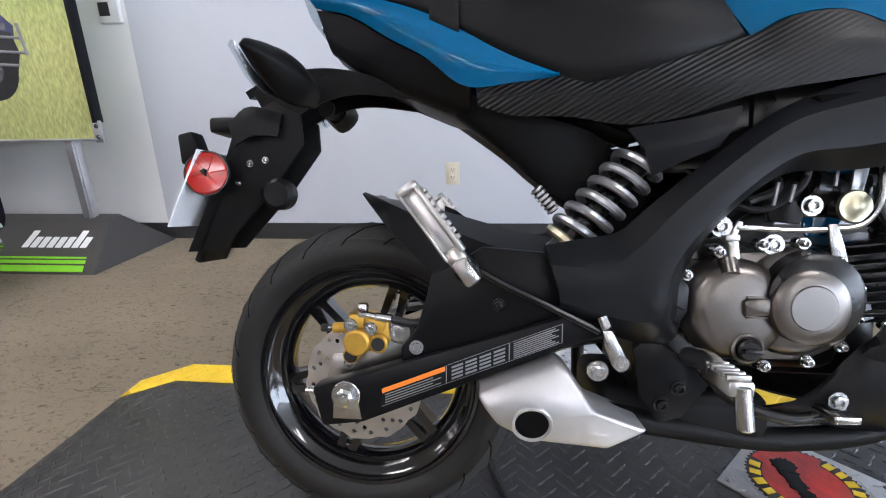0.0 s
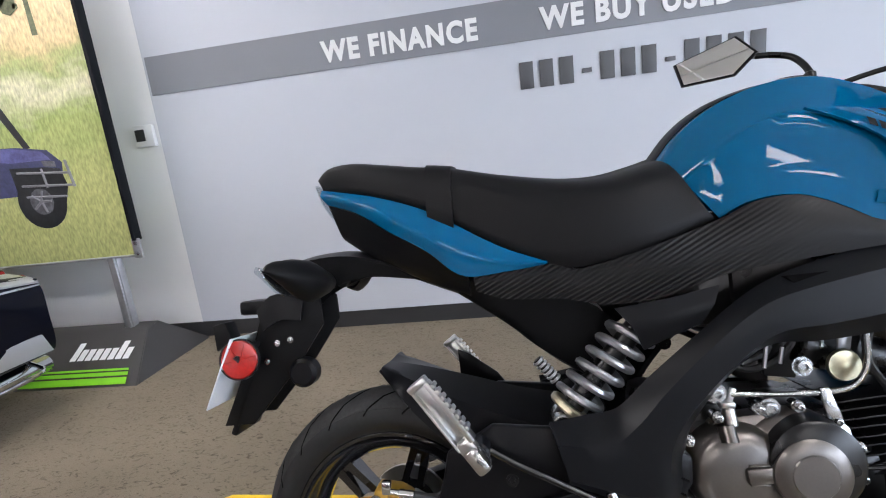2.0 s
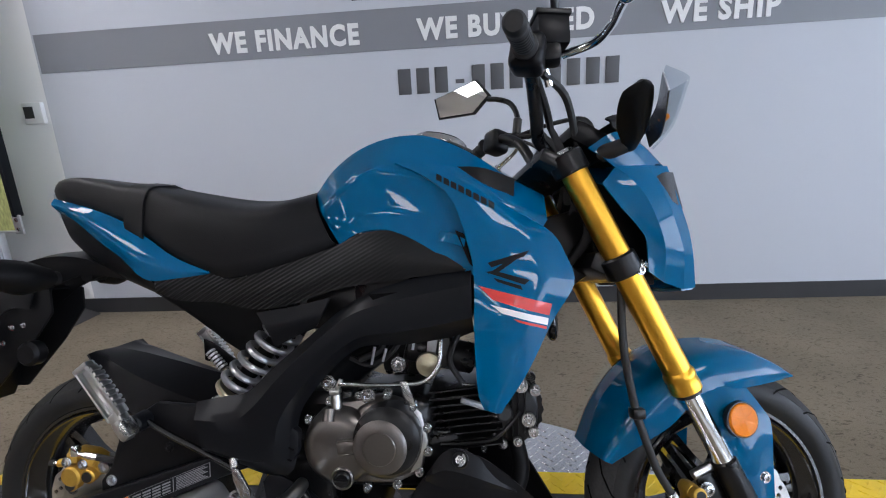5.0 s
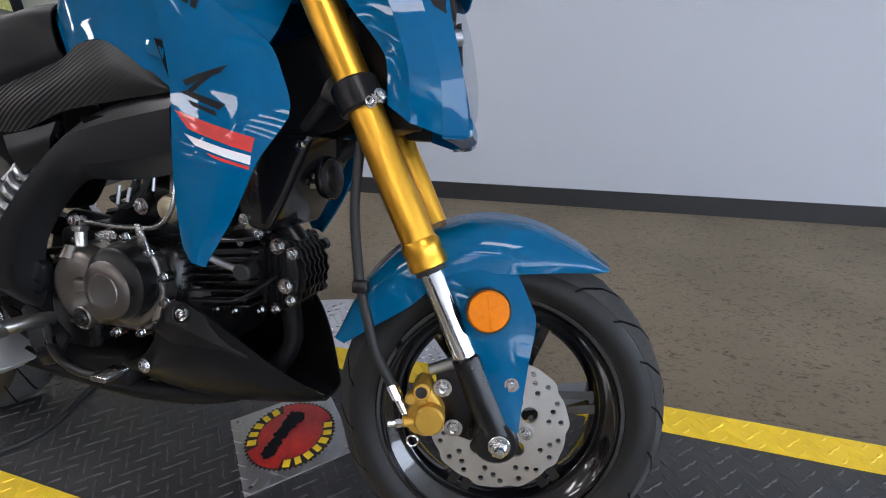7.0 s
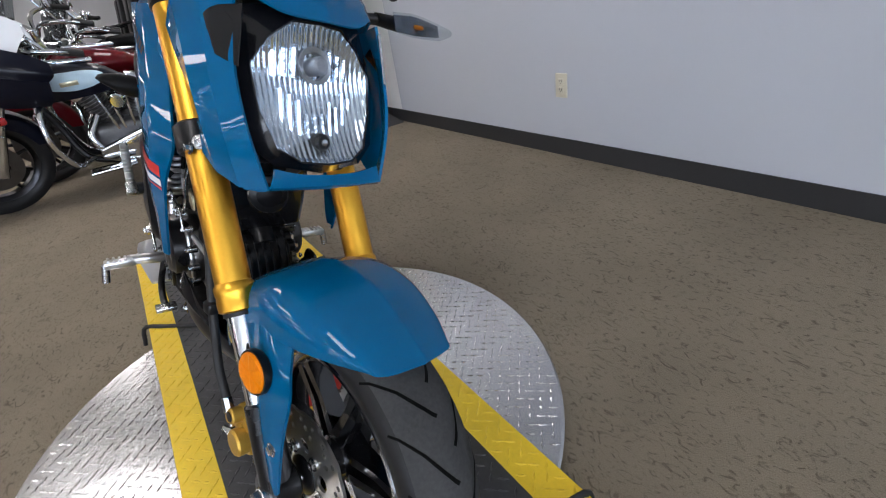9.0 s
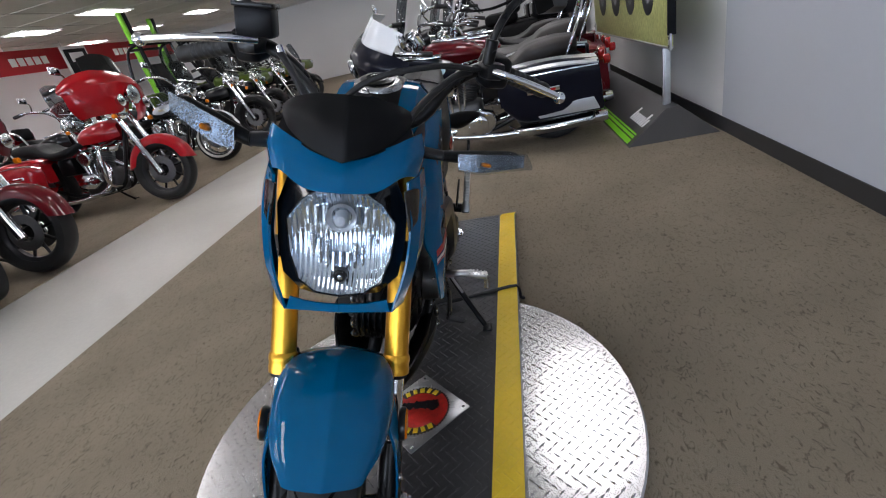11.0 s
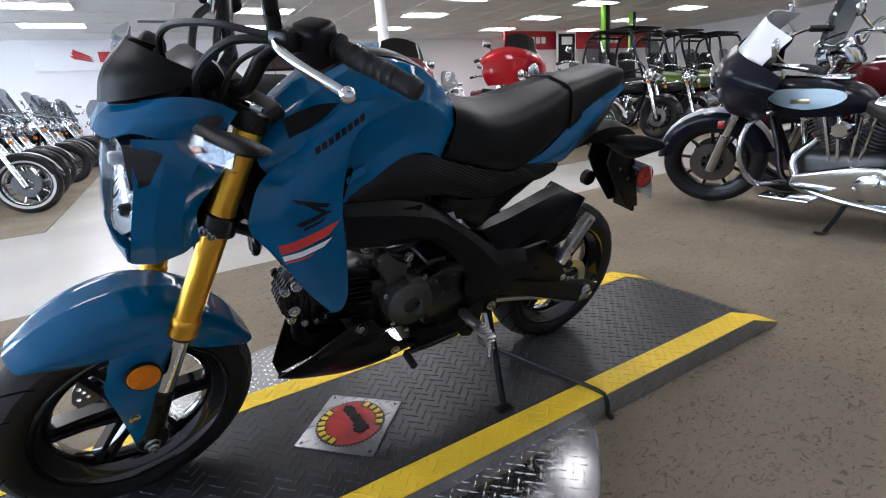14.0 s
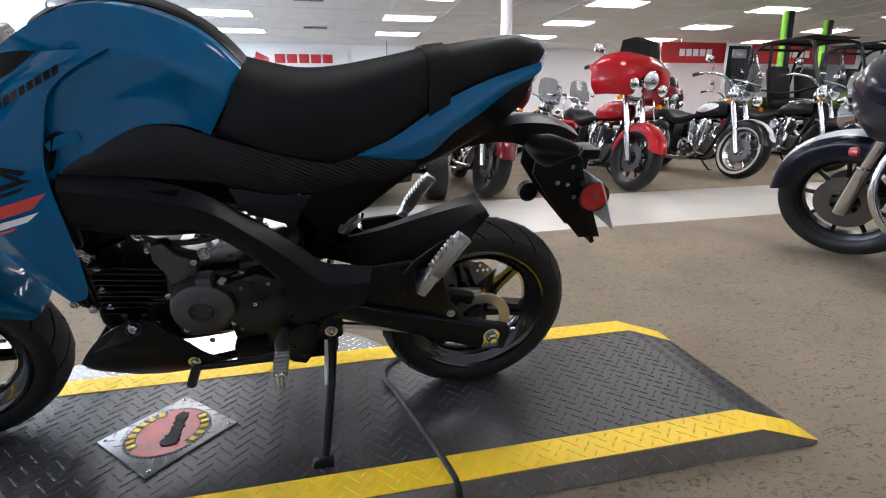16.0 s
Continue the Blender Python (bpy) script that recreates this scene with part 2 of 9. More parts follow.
GOLD = mat("gold_anodised", (0.80, 0.42, 0.045), 0.33, 1.0, 0.05, 5, 300)
GOLDC = mat("gold_caliper_paint", (0.55, 0.33, 0.055), 0.42, 0.7, 0.1, 30, 300, bump=0.1, bdist=0.0005)
CHROME = mat("chrome", (0.82, 0.83, 0.85), 0.08, 1.0, 0.03, 5, 200)
STEEL = mat("bright_steel", (0.48, 0.48, 0.48), 0.24, 1.0, 0.08, 20, 400)
DISC = mat("brushed_disc_steel", (0.55, 0.54, 0.52), 0.33, 1.0, 0.12, 30, 500, bump=0.05, bdist=0.0003)
ALU = mat("cast_aluminium", (0.5, 0.5, 0.49), 0.28, 1.0, 0.08, 14, 350, bump=0.12, bdist=0.0005)
COVER = mat("brown_grey_engine_cover", (0.152, 0.139, 0.129), 0.3, 0.9, 0.08, 8, 300, bump=0.08, bdist=0.0004)
ENGB = mat("black_engine_paint", (0.005, 0.005, 0.0055), 0.28, 0.0, 0.2, 20, 300, bump=0.1, bdist=0.0005, spec=0.32)
SILVER = mat("silver_exhaust_paint", (0.5, 0.5, 0.51), 0.36, 0.7, 0.05, 10, 800, bump=0.05, bdist=0.0003)
SPRING = mat("grey_spring_steel", (0.42, 0.43, 0.45), 0.3, 0.8, 0.1, 12, 300)
ZINC = mat("yellow_zinc", (0.52, 0.48, 0.34), 0.35, 1.0, 0.12, 25, 300)
REDL = mat("red_reflector_plastic", (0.38, 0.01, 0.006), 0.16, 0, 0.25, 90, 260, coat=0.3, bump=0.08, bdist=0.001)
AMBER = mat("amber_reflector_plastic", (0.70, 0.185, 0.001), 0.3, 0, 0.12, 90, 420, spec=0.12, coat=0.12)
REFLECT = mat("lamp_reflector", (0.74, 0.80, 0.87), 0.11, 0.9, 0.08, 60, 120, bump=0.3, bdist=0.003)
SIGNALR = mat("signal_reflector", (0.20, 0.21, 0.23), 0.2, 0.95, 0.3, 60, 220, bump=0.4, bdist=0.003)


def fluted():
    """Bright lamp reflector pressed with fine upright flutes."""
    m = mat("fluted_lamp_reflector", (0.78, 0.84, 0.90), 0.1, 0.92, 0.06, 60, 120)
    nt = m.node_tree
    tc = nt.nodes.new("ShaderNodeTexCoord")
    w = nt.nodes.new("ShaderNodeTexWave")
    w.bands_direction = "Y"
    w.inputs["Scale"].default_value, w.inputs["Distortion"].default_value = 44, 0.4
    bp = nt.nodes.new("ShaderNodeBump")
    bp.inputs["Strength"].default_value, bp.inputs["Distance"].default_value = 0.6, 0.0022
    nt.links.new(tc.outputs["Object"], w.inputs["Vector"])
    nt.links.new(w.outputs["Fac"], bp.inputs["Height"])
    nt.links.new(bp.outputs[0], nt.nodes["Principled BSDF"].inputs["Normal"])
    return m


FLUTED = fluted()
LENS = glass("clear_lens", (0.95, 0.98, 1.0), 0.03, 0.86)
SMOKE = glass("smoked_plastic", (0.12, 0.12, 0.13), 0.05, 0.35)
SCREENG = glass("clear_windscreen", (0.75, 0.78, 0.8), 0.03, 0.7)
RED = mat("red_decal", (0.55, 0.03, 0.025), 0.35, 0, 0.03, 5, 200, coat=0.5)
WHITE = mat("white_decal", (0.78, 0.78, 0.78), 0.35, 0, 0.03, 5, 200, coat=0.5)
BLACKD = mat("black_decal", (0.006, 0.007, 0.009), 0.5, 0, 0.03, 5, 200, spec=0.15)
ORANGE = mat("orange_label", (0.85, 0.21, 0.02), 0.45, 0, 0.04, 9, 200)
GREYINK = mat("grey_label_print", (0.20, 0.20, 0.21), 0.5, 0, 0.1, 30, 400)
MIRROR = mat("mirror_glass", (0.9, 0.9, 0.9), 0.02, 1.0, 0.0, 5, 100)
PLATEW = mat("white_plate", (0.75, 0.78, 0.82), 0.3, 0.2, 0.05, 9, 200)


def carbon():
    """Black plastic moulded with fine slanting ribs."""
    m = mat("carbon_pattern_plastic", (0.006, 0.006, 0.0065), 0.38, 0, 0.15, 8, 900, spec=0.22)
    nt = m.node_tree
    b = nt.nodes["Principled BSDF"]
    tc = nt.nodes.new("ShaderNodeTexCoord")
    mp = nt.nodes.new("ShaderNodeMapping")
    mp.inputs["Rotation"].default_value = (0, radians(118), 0)
    w = nt.nodes.new("ShaderNodeTexWave")
    w.inputs["Scale"].default_value = 52
    w.inputs["Distortion"].default_value = 0.3
    bp = nt.nodes.new("ShaderNodeBump")
    bp.inputs["Strength"].default_value, bp.inputs["Distance"].default_value = 0.75, 0.002
    nt.links.new(tc.outputs["Object"], mp.inputs[0])
    nt.links.new(mp.outputs[0], w.inputs["Vector"])
    nt.links.new(w.outputs["Fac"], bp.inputs["Height"])
    nt.links.new(bp.outputs[0], b.inputs["Normal"])
    # rib relief is faded towards the tank, where the light leaves it unseen
    sp = nt.nodes.new("ShaderNodeSeparateXYZ")
    fade = nt.nodes.new("ShaderNodeMapRange")
    fade.inputs["From Min"].default_value, fade.inputs["From Max"].default_value = 0.42, 0.62
    fade.inputs["To Min"].default_value, fade.inputs["To Max"].default_value = 0.62, 0.03
    nt.links.new(tc.outputs["Object"], sp.inputs[0])
    nt.links.new(sp.outputs["X"], fade.inputs["Value"])
    nt.links.new(fade.outputs[0], bp.inputs["Strength"])
    return m


CARBON = carbon()


def carpet_mat():
    m = bpy.data.materials.new("flecked_carpet")
    m.use_nodes = True
    nt = m.node_tree
    b = nt.nodes["Principled BSDF"]
    b.inputs["Roughness"].default_value = 0.95
    b.inputs["Specular IOR Level"].default_value = 0.15
    tc = nt.nodes.new("ShaderNodeTexCoord")
    def nz(s, d, stretch=(1, 1, 1), dist=0.0):
        mp = nt.nodes.new("ShaderNodeMapping")
        mp.inputs["Scale"].default_value = stretch
        n = nt.nodes.new("ShaderNodeTexNoise")
        n.inputs["Scale"].default_value, n.inputs["Detail"].default_value, n.inputs["Distortion"].default_value = s, d, dist
        nt.links.new(tc.outputs["Object"], mp.inputs[0])
        nt.links.new(mp.outputs[0], n.inputs["Vector"])
        return n.outputs["Fac"]
    def ramp(src, p0, p1, c0, c1):
        r = nt.nodes.new("ShaderNodeValToRGB")
        r.color_ramp.elements[0].position, r.color_ramp.elements[1].position = p0, p1
        r.color_ramp.elements[0].color, r.color_ramp.elements[1].color = (*c0, 1), (*c1, 1)
        nt.links.new(src, r.inputs[0])
        return r.outputs[0]
    def mixc(a, b_, fac, kind="MULTIPLY"):
        mx = nt.nodes.new("ShaderNodeMixRGB")
        mx.blend_type = kind
        mx.inputs[0].default_value = fac
        nt.links.new(a, mx.inputs[1])
        nt.links.new(b_, mx.inputs[2])
        return mx.outputs[0]
    base = ramp(nz(2.2, 4), 0.3, 0.7, (0.205, 0.172, 0.126), (0.258, 0.216, 0.158))
    fleck = ramp(nz(40, 4, (0.75, 1.25, 1), 2.2), 0.32, 0.46, (0.42, 0.39, 0.35), (1.06, 1.06, 1.06))
    fibre = ramp(nz(420, 2), 0.25, 0.75, (0.72, 0.72, 0.72), (1.15, 1.15, 1.15))
    c = mixc(mixc(base, fleck, 0.7), fibre, 0.8)
    nt.links.new(c, b.inputs["Base Color"])
    bp = nt.nodes.new("ShaderNodeBump")
    bp.inputs["Strength"].default_value, bp.inputs["Distance"].default_value = 0.7, 0.004
    nt.links.new(nz(300, 3), bp.inputs["Height"])
    nt.links.new(bp.outputs[0], b.inputs["Normal"])
    return m


CARPET = carpet_mat()
TILE = mat("pale_vinyl_floor", (0.55, 0.53, 0.48), 0.22, 0, 0.06, 1.2, 60, bump=0.02, bdist=0.0005, rvar=0.4)
WALLP = mat("pale_grey_wall_paint", (0.50, 0.525, 0.575), 0.55, 0, 0.02, 0.8, 300, bump=0.06, bdist=0.0006)
WALLW = mat("white_wall_paint", (0.80, 0.80, 0.80), 0.4, 0, 0.02, 0.8, 300, bump=0.06, bdist=0.0006)
BANDG = mat("grey_wall_band", (0.205, 0.215, 0.24), 0.45, 0, 0.03, 2, 300)
LETW = mat("white_wall_lettering", (0.78, 0.78, 0.78), 0.45, 0, 0.02, 2, 200)
LETD = mat("dark_grey_wall_lettering", (0.075, 0.078, 0.085), 0.45, 0, 0.03, 2, 200)
BASEB = mat("black_vinyl_baseboard", (0.03, 0.03, 0.032), 0.45, 0, 0.15, 5, 200)
CEILM = mat("white_ceiling_tile", (0.80, 0.80, 0.78), 0.9, 0, 0.06, 2, 90, bump=0.3, bdist=0.003)
IVORY = mat("ivory_plastic", (0.62, 0.58, 0.46), 0.35, 0, 0.03, 20, 200)
WPLAST = mat("white_plastic", (0.75, 0.75, 0.74), 0.35, 0, 0.03, 20, 200)
DARKP = mat("dark_grey_plastic", (0.03, 0.03, 0.032), 0.4, 0, 0.1, 20, 200)
YELLOW = mat("yellow_floor_paint", (0.86, 0.58, 0.02), 0.48, 0, 0.08, 9, 160, bump=0.15, bdist=0.0008)
DIAMOND = mat("bare_diamond_plate", (0.66, 0.66, 0.66), 0.22, 1.0, 0.1, 12, 200, bump=0.12, bdist=0.0008, rvar=0.3)
BLKPLATE = mat("worn_black_diamond_plate", (0.05, 0.05, 0.052), 0.36, 0.3, 0.3, 6, 120, bump=0.2, bdist=0.0008, rvar=0.4)
GREEN = mat("lime_green_paint", (0.22, 0.62, 0.02), 0.4, 0, 0.04, 8, 200)
GALV = mat("galvanised_strut", (0.5, 0.51, 0.53), 0.38, 0.8, 0.12, 20, 120)
PANEL = mat("lit_ceiling_panel", (1.0, 0.98, 0.95), 0.6, 0, 0.0, 5, 100, emit=17.0)

# ---- the showroom ----
WY = 1.797            # the long wall behind the turntable
H = 2.90             # ceiling height
X0, X1, Y0 = -18.5, 8.5, -14.5
YS = -2.98           # pale floor strip from here ...
YN = -1.72           # ... to here


def slab(name, x0, x1, y0, y1, z0, z1, m, label, category):
    return solid(name, box(((x0 + x1) / 2, (y0 + y1) / 2, (z0 + z1) / 2), (x1 - x0, y1 - y0, z1 - z0)), m, label, category, kind="structure")


slab("floor", X0 - 0.2, X1 + 0.2, Y0 - 0.2, WY + 0.2, -0.2, -0.006, TILE, "pale glossy vinyl floor of the showroom aisles", "floor")
slab("carpet_1", X0, X1, YN, WY, -0.006, 0.0, CARPET, "grey-brown flecked carpet under the turntable", "carpet")
slab("carpet_2", X0, 0.64, Y0, YS, -0.006, 0.0, CARPET, "grey-brown flecked carpet under the parked motorcycles", "carpet")
slab("carpet_3", 2.0, X1, Y0, YS - 1.05, -0.006, 0.0, CARPET, "grey-brown flecked carpet across the aisle", "carpet")
slab("wall_north", -1.6, X1, WY, WY + 0.15, 0, H, WALLP, "pale grey painted showroom wall", "wall")
slab("wall_north_white", X0, -1.6, WY + 0.002, WY + 0.15, 0, H, WALLW, "white painted showroom wall", "wall")
slab("wall_south", X0, X1, Y0 - 0.15, Y0, 0, H, WALLW, "white painted far wall", "wall")
slab("wall_west", X0 - 0.15, X0, Y0, WY, 0, H, WALLW, "white painted end wall", "wall")
slab("baseboard", X0, X1, WY - 0.006, WY - 0.0005, 0, 0.09, BASEB, "black vinyl baseboard along the wall", "baseboard")
slab("wall_band", -1.585, X1, WY - 0.004, WY - 0.0005, 1.378, 1.573, BANDG, "mid-grey painted band along the wall", "painted band")

# window wall at the street side
ex = X1
for i, (ya, yb, za, zb) in enumerate(((Y0, WY, 0, 0.55), (Y0, WY, 2.75, H))):
    slab("wall_east_%d" % (i + 1), ex, ex + 0.2, ya, yb, za, zb, WALLW, "white wall above and below the shop windows", "wall")
ypost = [WY - i * (WY - Y0) / 8 for i in range(9)]
for i, y in enumerate(ypost):
    slab("trim_%d" % (i + 1), ex + 0.02, ex + 0.14, y - 0.05, y + 0.05, 0.55, 2.75, GALV, "aluminium window post", "window post")
for i in range(8):
    w = thing("window_%d" % (i + 1), "large clear shop window in an aluminium frame", "window", kind="structure")
    pane = part("pane", box((ex + 0.08, (ypost[i] + ypost[i + 1]) / 2, 1.65), (0.008, ypost[0] - ypost[1] - 0.1, 2.2)), glass("window_glass", (0.95, 0.97, 1), 0.01, 0.92), w)
    pane.visible_shadow = False
sky = mat("bright_outdoors", (0.80, 0.90, 1.0), 1.0, 0, 0.08, 0.4, 3, emit=5.0)
solid("backdrop", box((ex + 3.0, -7, 1.7), (0.05, 30, 7)), sky, "bright overcast daylight outside the windows", "backdrop", kind="structure")

# ceiling with its recessed light panels
bm = bmesh.new()
box(((X0 + X1) / 2, (Y0 + WY) / 2, H + 0.06), (X1 - X0 + 0.4, WY - Y0 + 0.4, 0.12), bm=bm)
solid("ceiling", bm, CEILM, "white suspended ceiling of large tiles", "ceiling", kind="structure")
bm = bmesh.new()
for k in range(24):
    x = X0 + 0.35 + k * 1.22
    box((x, (Y0 + WY) / 2, H - 0.004), (0.025, WY - Y0, 0.008), bm=bm)
for k in range(15):
    y = WY - 0.4 - k * 1.22
    box(((X0 + X1) / 2, y, H - 0.006), (X1 - X0, 0.025, 0.008), bm=bm)
solid("ceiling_grid", bm, WPLAST, "white metal grid between the ceiling tiles", "ceiling grid", kind="structure")


def ceiling_light():
    t = thing("ceiling_light", "lit white fluorescent panel flush in the ceiling", "ceiling light", group="ceiling lights")
    b = bmesh.new()
    for x, y, sx, sy in ((0, 0.29, 1.16, 0.02), (0, -0.29, 1.16, 0.02), (0.57, 0, 0.02, 0.56), (-0.57, 0, 0.02, 0.56)):
        box((x, y, -0.01), (sx, sy, 0.02), 0.003, bm=b)
    part("frame", b, WPLAST, t)
    part("diffuser", box((0, 0, -0.006), (1.12, 0.56, 0.006)), PANEL, t, "glowing white diffuser")
    return t


first = None
for i in range(-3, 2):
    for j in range(0, 7):
        if i == 1 and j == 6:
            continue
        m = pose(-1.56 + 3.92 * i - (0.31 if j > 4 else 0), (-12.3 + 2.05 * j) if j < 5 else (-1.32 + 2.05 * (j - 5)), H - 0.003)
        if first is None:
            first = ceiling_light()
            first.matrix_basis = m
        else:
            copy_thing(first, m)


def ceiling_vent(m):
    t = thing("ceiling_vent", "white louvred air vent in the ceiling", "air vent", m, group="ceiling vents")
    b = bmesh.new()
    for x, y, sx, sy in ((0, 0.2, 0.62, 0.03), (0, -0.2, 0.62, 0.03), (0.3, 0, 0.03, 0.38), (-0.3, 0, 0.03, 0.38)):
        box((x, y, -0.012), (sx, sy, 0.024), 0.004, bm=b)
    part("frame", b, WPLAST, t)
    for k in range(7):
        part("slat", box((0, -0.15 + 0.05 * k, -0.01), (0.56, 0.02, 0.006), rot=Euler((0.5, 0, 0)).to_matrix()), GREYINK, t)


ceiling_vent(pose(0.58, -8.77, H))
ceiling_vent(pose(0.53, -11.65, H))

# lettering and fittings on the long wall
def islands(bm):
    """The separate pieces of a mesh, each as vertex places and faces."""
    left, out = set(bm.verts), []
    while left:
        todo, got = [left.pop()], []
        while todo:
            v = todo.pop()
            got.append(v)
            for e in v.link_edges:
                o = e.other_vert(v)
                if o in left:
                    left.remove(o)
                    todo.append(o)
        out.append(got)
    return out


def wall_words(text, x0, x1, z0, z1, m, label):
    t = thing("wall_lettering", label, "wall lettering", pose(x0, WY - 0.007, z0), "slogans on the grey band")
    bm = letters(text, x1 - x0, z1 - z0, 0.004, 0.042)
    bmesh.ops.remove_doubles(bm, verts=bm.verts, dist=0.00005)
    for got in sorted(islands(bm), key=lambda vs: min(v.co.x for v in vs)):
        b = bmesh.new()
        at_ = {v: b.verts.new(v.co) for v in got}
        for f in {f for v in got for f in v.link_faces}:
            b.faces.new([at_[v] for v in f.verts])
        part("letter", b, m, t)


wall_words("WE FINANCE", -0.616, 0.174, 1.412, 1.517, LETW, "white capital lettering reading we finance on the grey band")
wall_words("WE BUY USED", 0.467, 1.335, 1.412, 1.517, LETW, "white capital lettering reading we buy used on the grey band")
wall_words("WE SHIP", 1.645, 2.19, 1.412, 1.517, LETW, "white capital lettering reading we ship on the grey band")
wn = thing("wall_numerals", "row of dark grey bars where numerals stand on the wall", "wall lettering")
for k in range(12):
    x = 0.35 + k * 0.0945
    hy = k in (3, 7)
    part("bar", box((x + 0.04, WY - 0.004, 1.222 if not hy else 1.21), (0.066 if not hy else 0.045, 0.004, 0.125 if not hy else 0.02), 0.001), LETD, wn)
ws = thing("wall_sign", "black sign strip with white bars on the wall", "wall sign")
part("sign_strip", prism([(0.15, 1.62), (1.46, 1.62), (1.475, 1.695), (0.17, 1.695)], WY - 0.003, WY - 0.0005), BLACKD, ws)
for k in range(22):
    part("printed_bar", box((0.2 + k * 0.057, WY - 0.005, 1.655), (0.04, 0.003, 0.035 + 0.006 * (k % 3)), 0.0008), LETW, ws)
lg = thing("wall_logo", "large purple, yellow-green and black emblem on the wall", "wall emblem")
part("black_ground", prism([(-0.09, 1.735), (0.93, 1.735), (1.25, 2.25), (0.2, 2.25)], WY - 0.003, WY - 0.0005), BLACKD, lg)
part("purple_field", prism([(0.0, 1.755), (0.3, 1.755), (0.6, 2.2), (0.28, 2.2)], WY - 0.006, WY - 0.0035), mat("purple_print", (0.09, 0.06, 0.3), 0.4), lg)
part("yellow_field", prism([(0.36, 1.75), (0.88, 1.75), (0.92, 1.80), (0.39, 1.80)], WY - 0.006, WY - 0.0035), mat("yellow_green_print", (0.5, 0.6, 0.02), 0.4), lg)

t = thing("wall_outlet", "ivory duplex power outlet on the wall", "power outlet", pose(0.02, WY, 0.357))
part("cover_plate", box((0, -0.004, 0), (0.072, 0.008, 0.116), 0.003), IVORY, t)
for dz in (-0.02, 0.02):
    s = part("socket", box((0, -0.009, dz), (0.034, 0.004, 0.028), 0.0015), IVORY, t)
    b = bmesh.new()
    for dx in (-0.007, 0.007):
        box((dx, -0.0115, dz + 0.003), (0.003, 0.002, 0.010), bm=b)
    box((0, -0.0115, dz - 0.008), (0.004, 0.002, 0.004), bm=b)
    part("slots", b, DARKP, s)
t = thing("thermostat", "white square thermostat with a dark display on the wall", "thermostat", pose(-1.675, WY, 1.177))
part("case", box((0, -0.014, 0), (0.115, 0.028, 0.115), 0.006), WPLAST, t)
part("display", box((-0.018, -0.0292, 0.004), (0.055, 0.003, 0.062), 0.001), DARKP, t)

# ---- turntable and loading ramp ----
RC = (0.725, 0.045)
RZ = 0.07
RA, RB = -0.222, 0.3645       # the ramp's sides
RX0, RX1 = -0.735, 2.335

tt = thing("turntable", "round bare diamond-plate motorcycle turntable on the carpet", "turntable", pose(RC[0], RC[1], 0))
part("disc", rev([(0, 0.004), (0.595, 0.004), (0.620, 0.008), (0.623, 0.03), (0.618, 0.034), (0, 0.034)], (0, 0, 0), (0, 0, 1), 96), DIAMOND, tt, angle=12)


def lugs(keep, z, step=0.033, L=0.024, w=0.0065, h=0.0018, x0=-2, x1=2, y0=-1, y1=1, slope=None):
    """Raised diamond-plate lugs, set crosswise in turn."""
    vs, fs = [], []
    i = 0
    y = y0
    while y < y1:
        x = x0 + (step / 2 if i % 2 else 0)
        j = 0
        while x < x1:
            if keep(x, y):
                a = radians(45 if (i + j) % 2 else -45)
                zz = z if slope is None else slope(x)
                ca, sa = math.cos(a), math.sin(a)
                k = len(vs)
                for px, py, pz in ((-L / 2, 0, 0), (0, -w / 2, 0), (L / 2, 0, 0), (0, w / 2, 0), (-L / 4, 0, h), (L / 4, 0, h)):
                    dx, dy = px * ca - py * sa, px * sa + py * ca
                    z2 = zz if slope is None else slope(x + dx)
                    vs.append((x + dx, y + dy, z2 + pz))
                fs += [(k, k + 1, k + 4), (k + 1, k + 5, k + 4), (k + 1, k + 2, k + 5), (k + 2, k + 3, k + 5), (k + 3, k + 4, k + 5), (k + 3, k, k + 4)]
            x += step
            j += 1
        y += step / 2
        i += 1
    me = bpy.data.meshes.new("lugs")
    me.from_pydata(vs, [], fs)
    return me


def lug_part(name, me, m, parent, label=""):
    ob = new(name, me)
    me.materials.append(m)
    ob.parent = parent
    return tagged(ob, label, kind="stuff")


lug_part("tread", lugs(lambda x, y: x * x + y * y < 0.607 ** 2 and not (RA - RC[1] + 0.0 < y < RB - RC[1]), 0.034, x0=-0.65, x1=0.65, y0=-0.65, y1=0.65), DIAMOND, tt)

rp = thing("loading_ramp", "long low black diamond-plate ramp with yellow edges across the turntable", "ramp", Matrix.Translation((0.5, 0.0675, 0)) @ pose(0, 0, 0, 0, 0, -1.2) @ Matrix.Translation((-0.5, -0.0675, 0)))
SX = 0.165


def ztop(x):
    return RZ if RX0 + SX < x < RX1 - SX else (0.012 + (RZ - 0.012) * (max(0, x - RX0) / SX) if x <= RX0 + SX else 0.012 + (RZ - 0.012) * (max(0, RX1 - x) / SX))


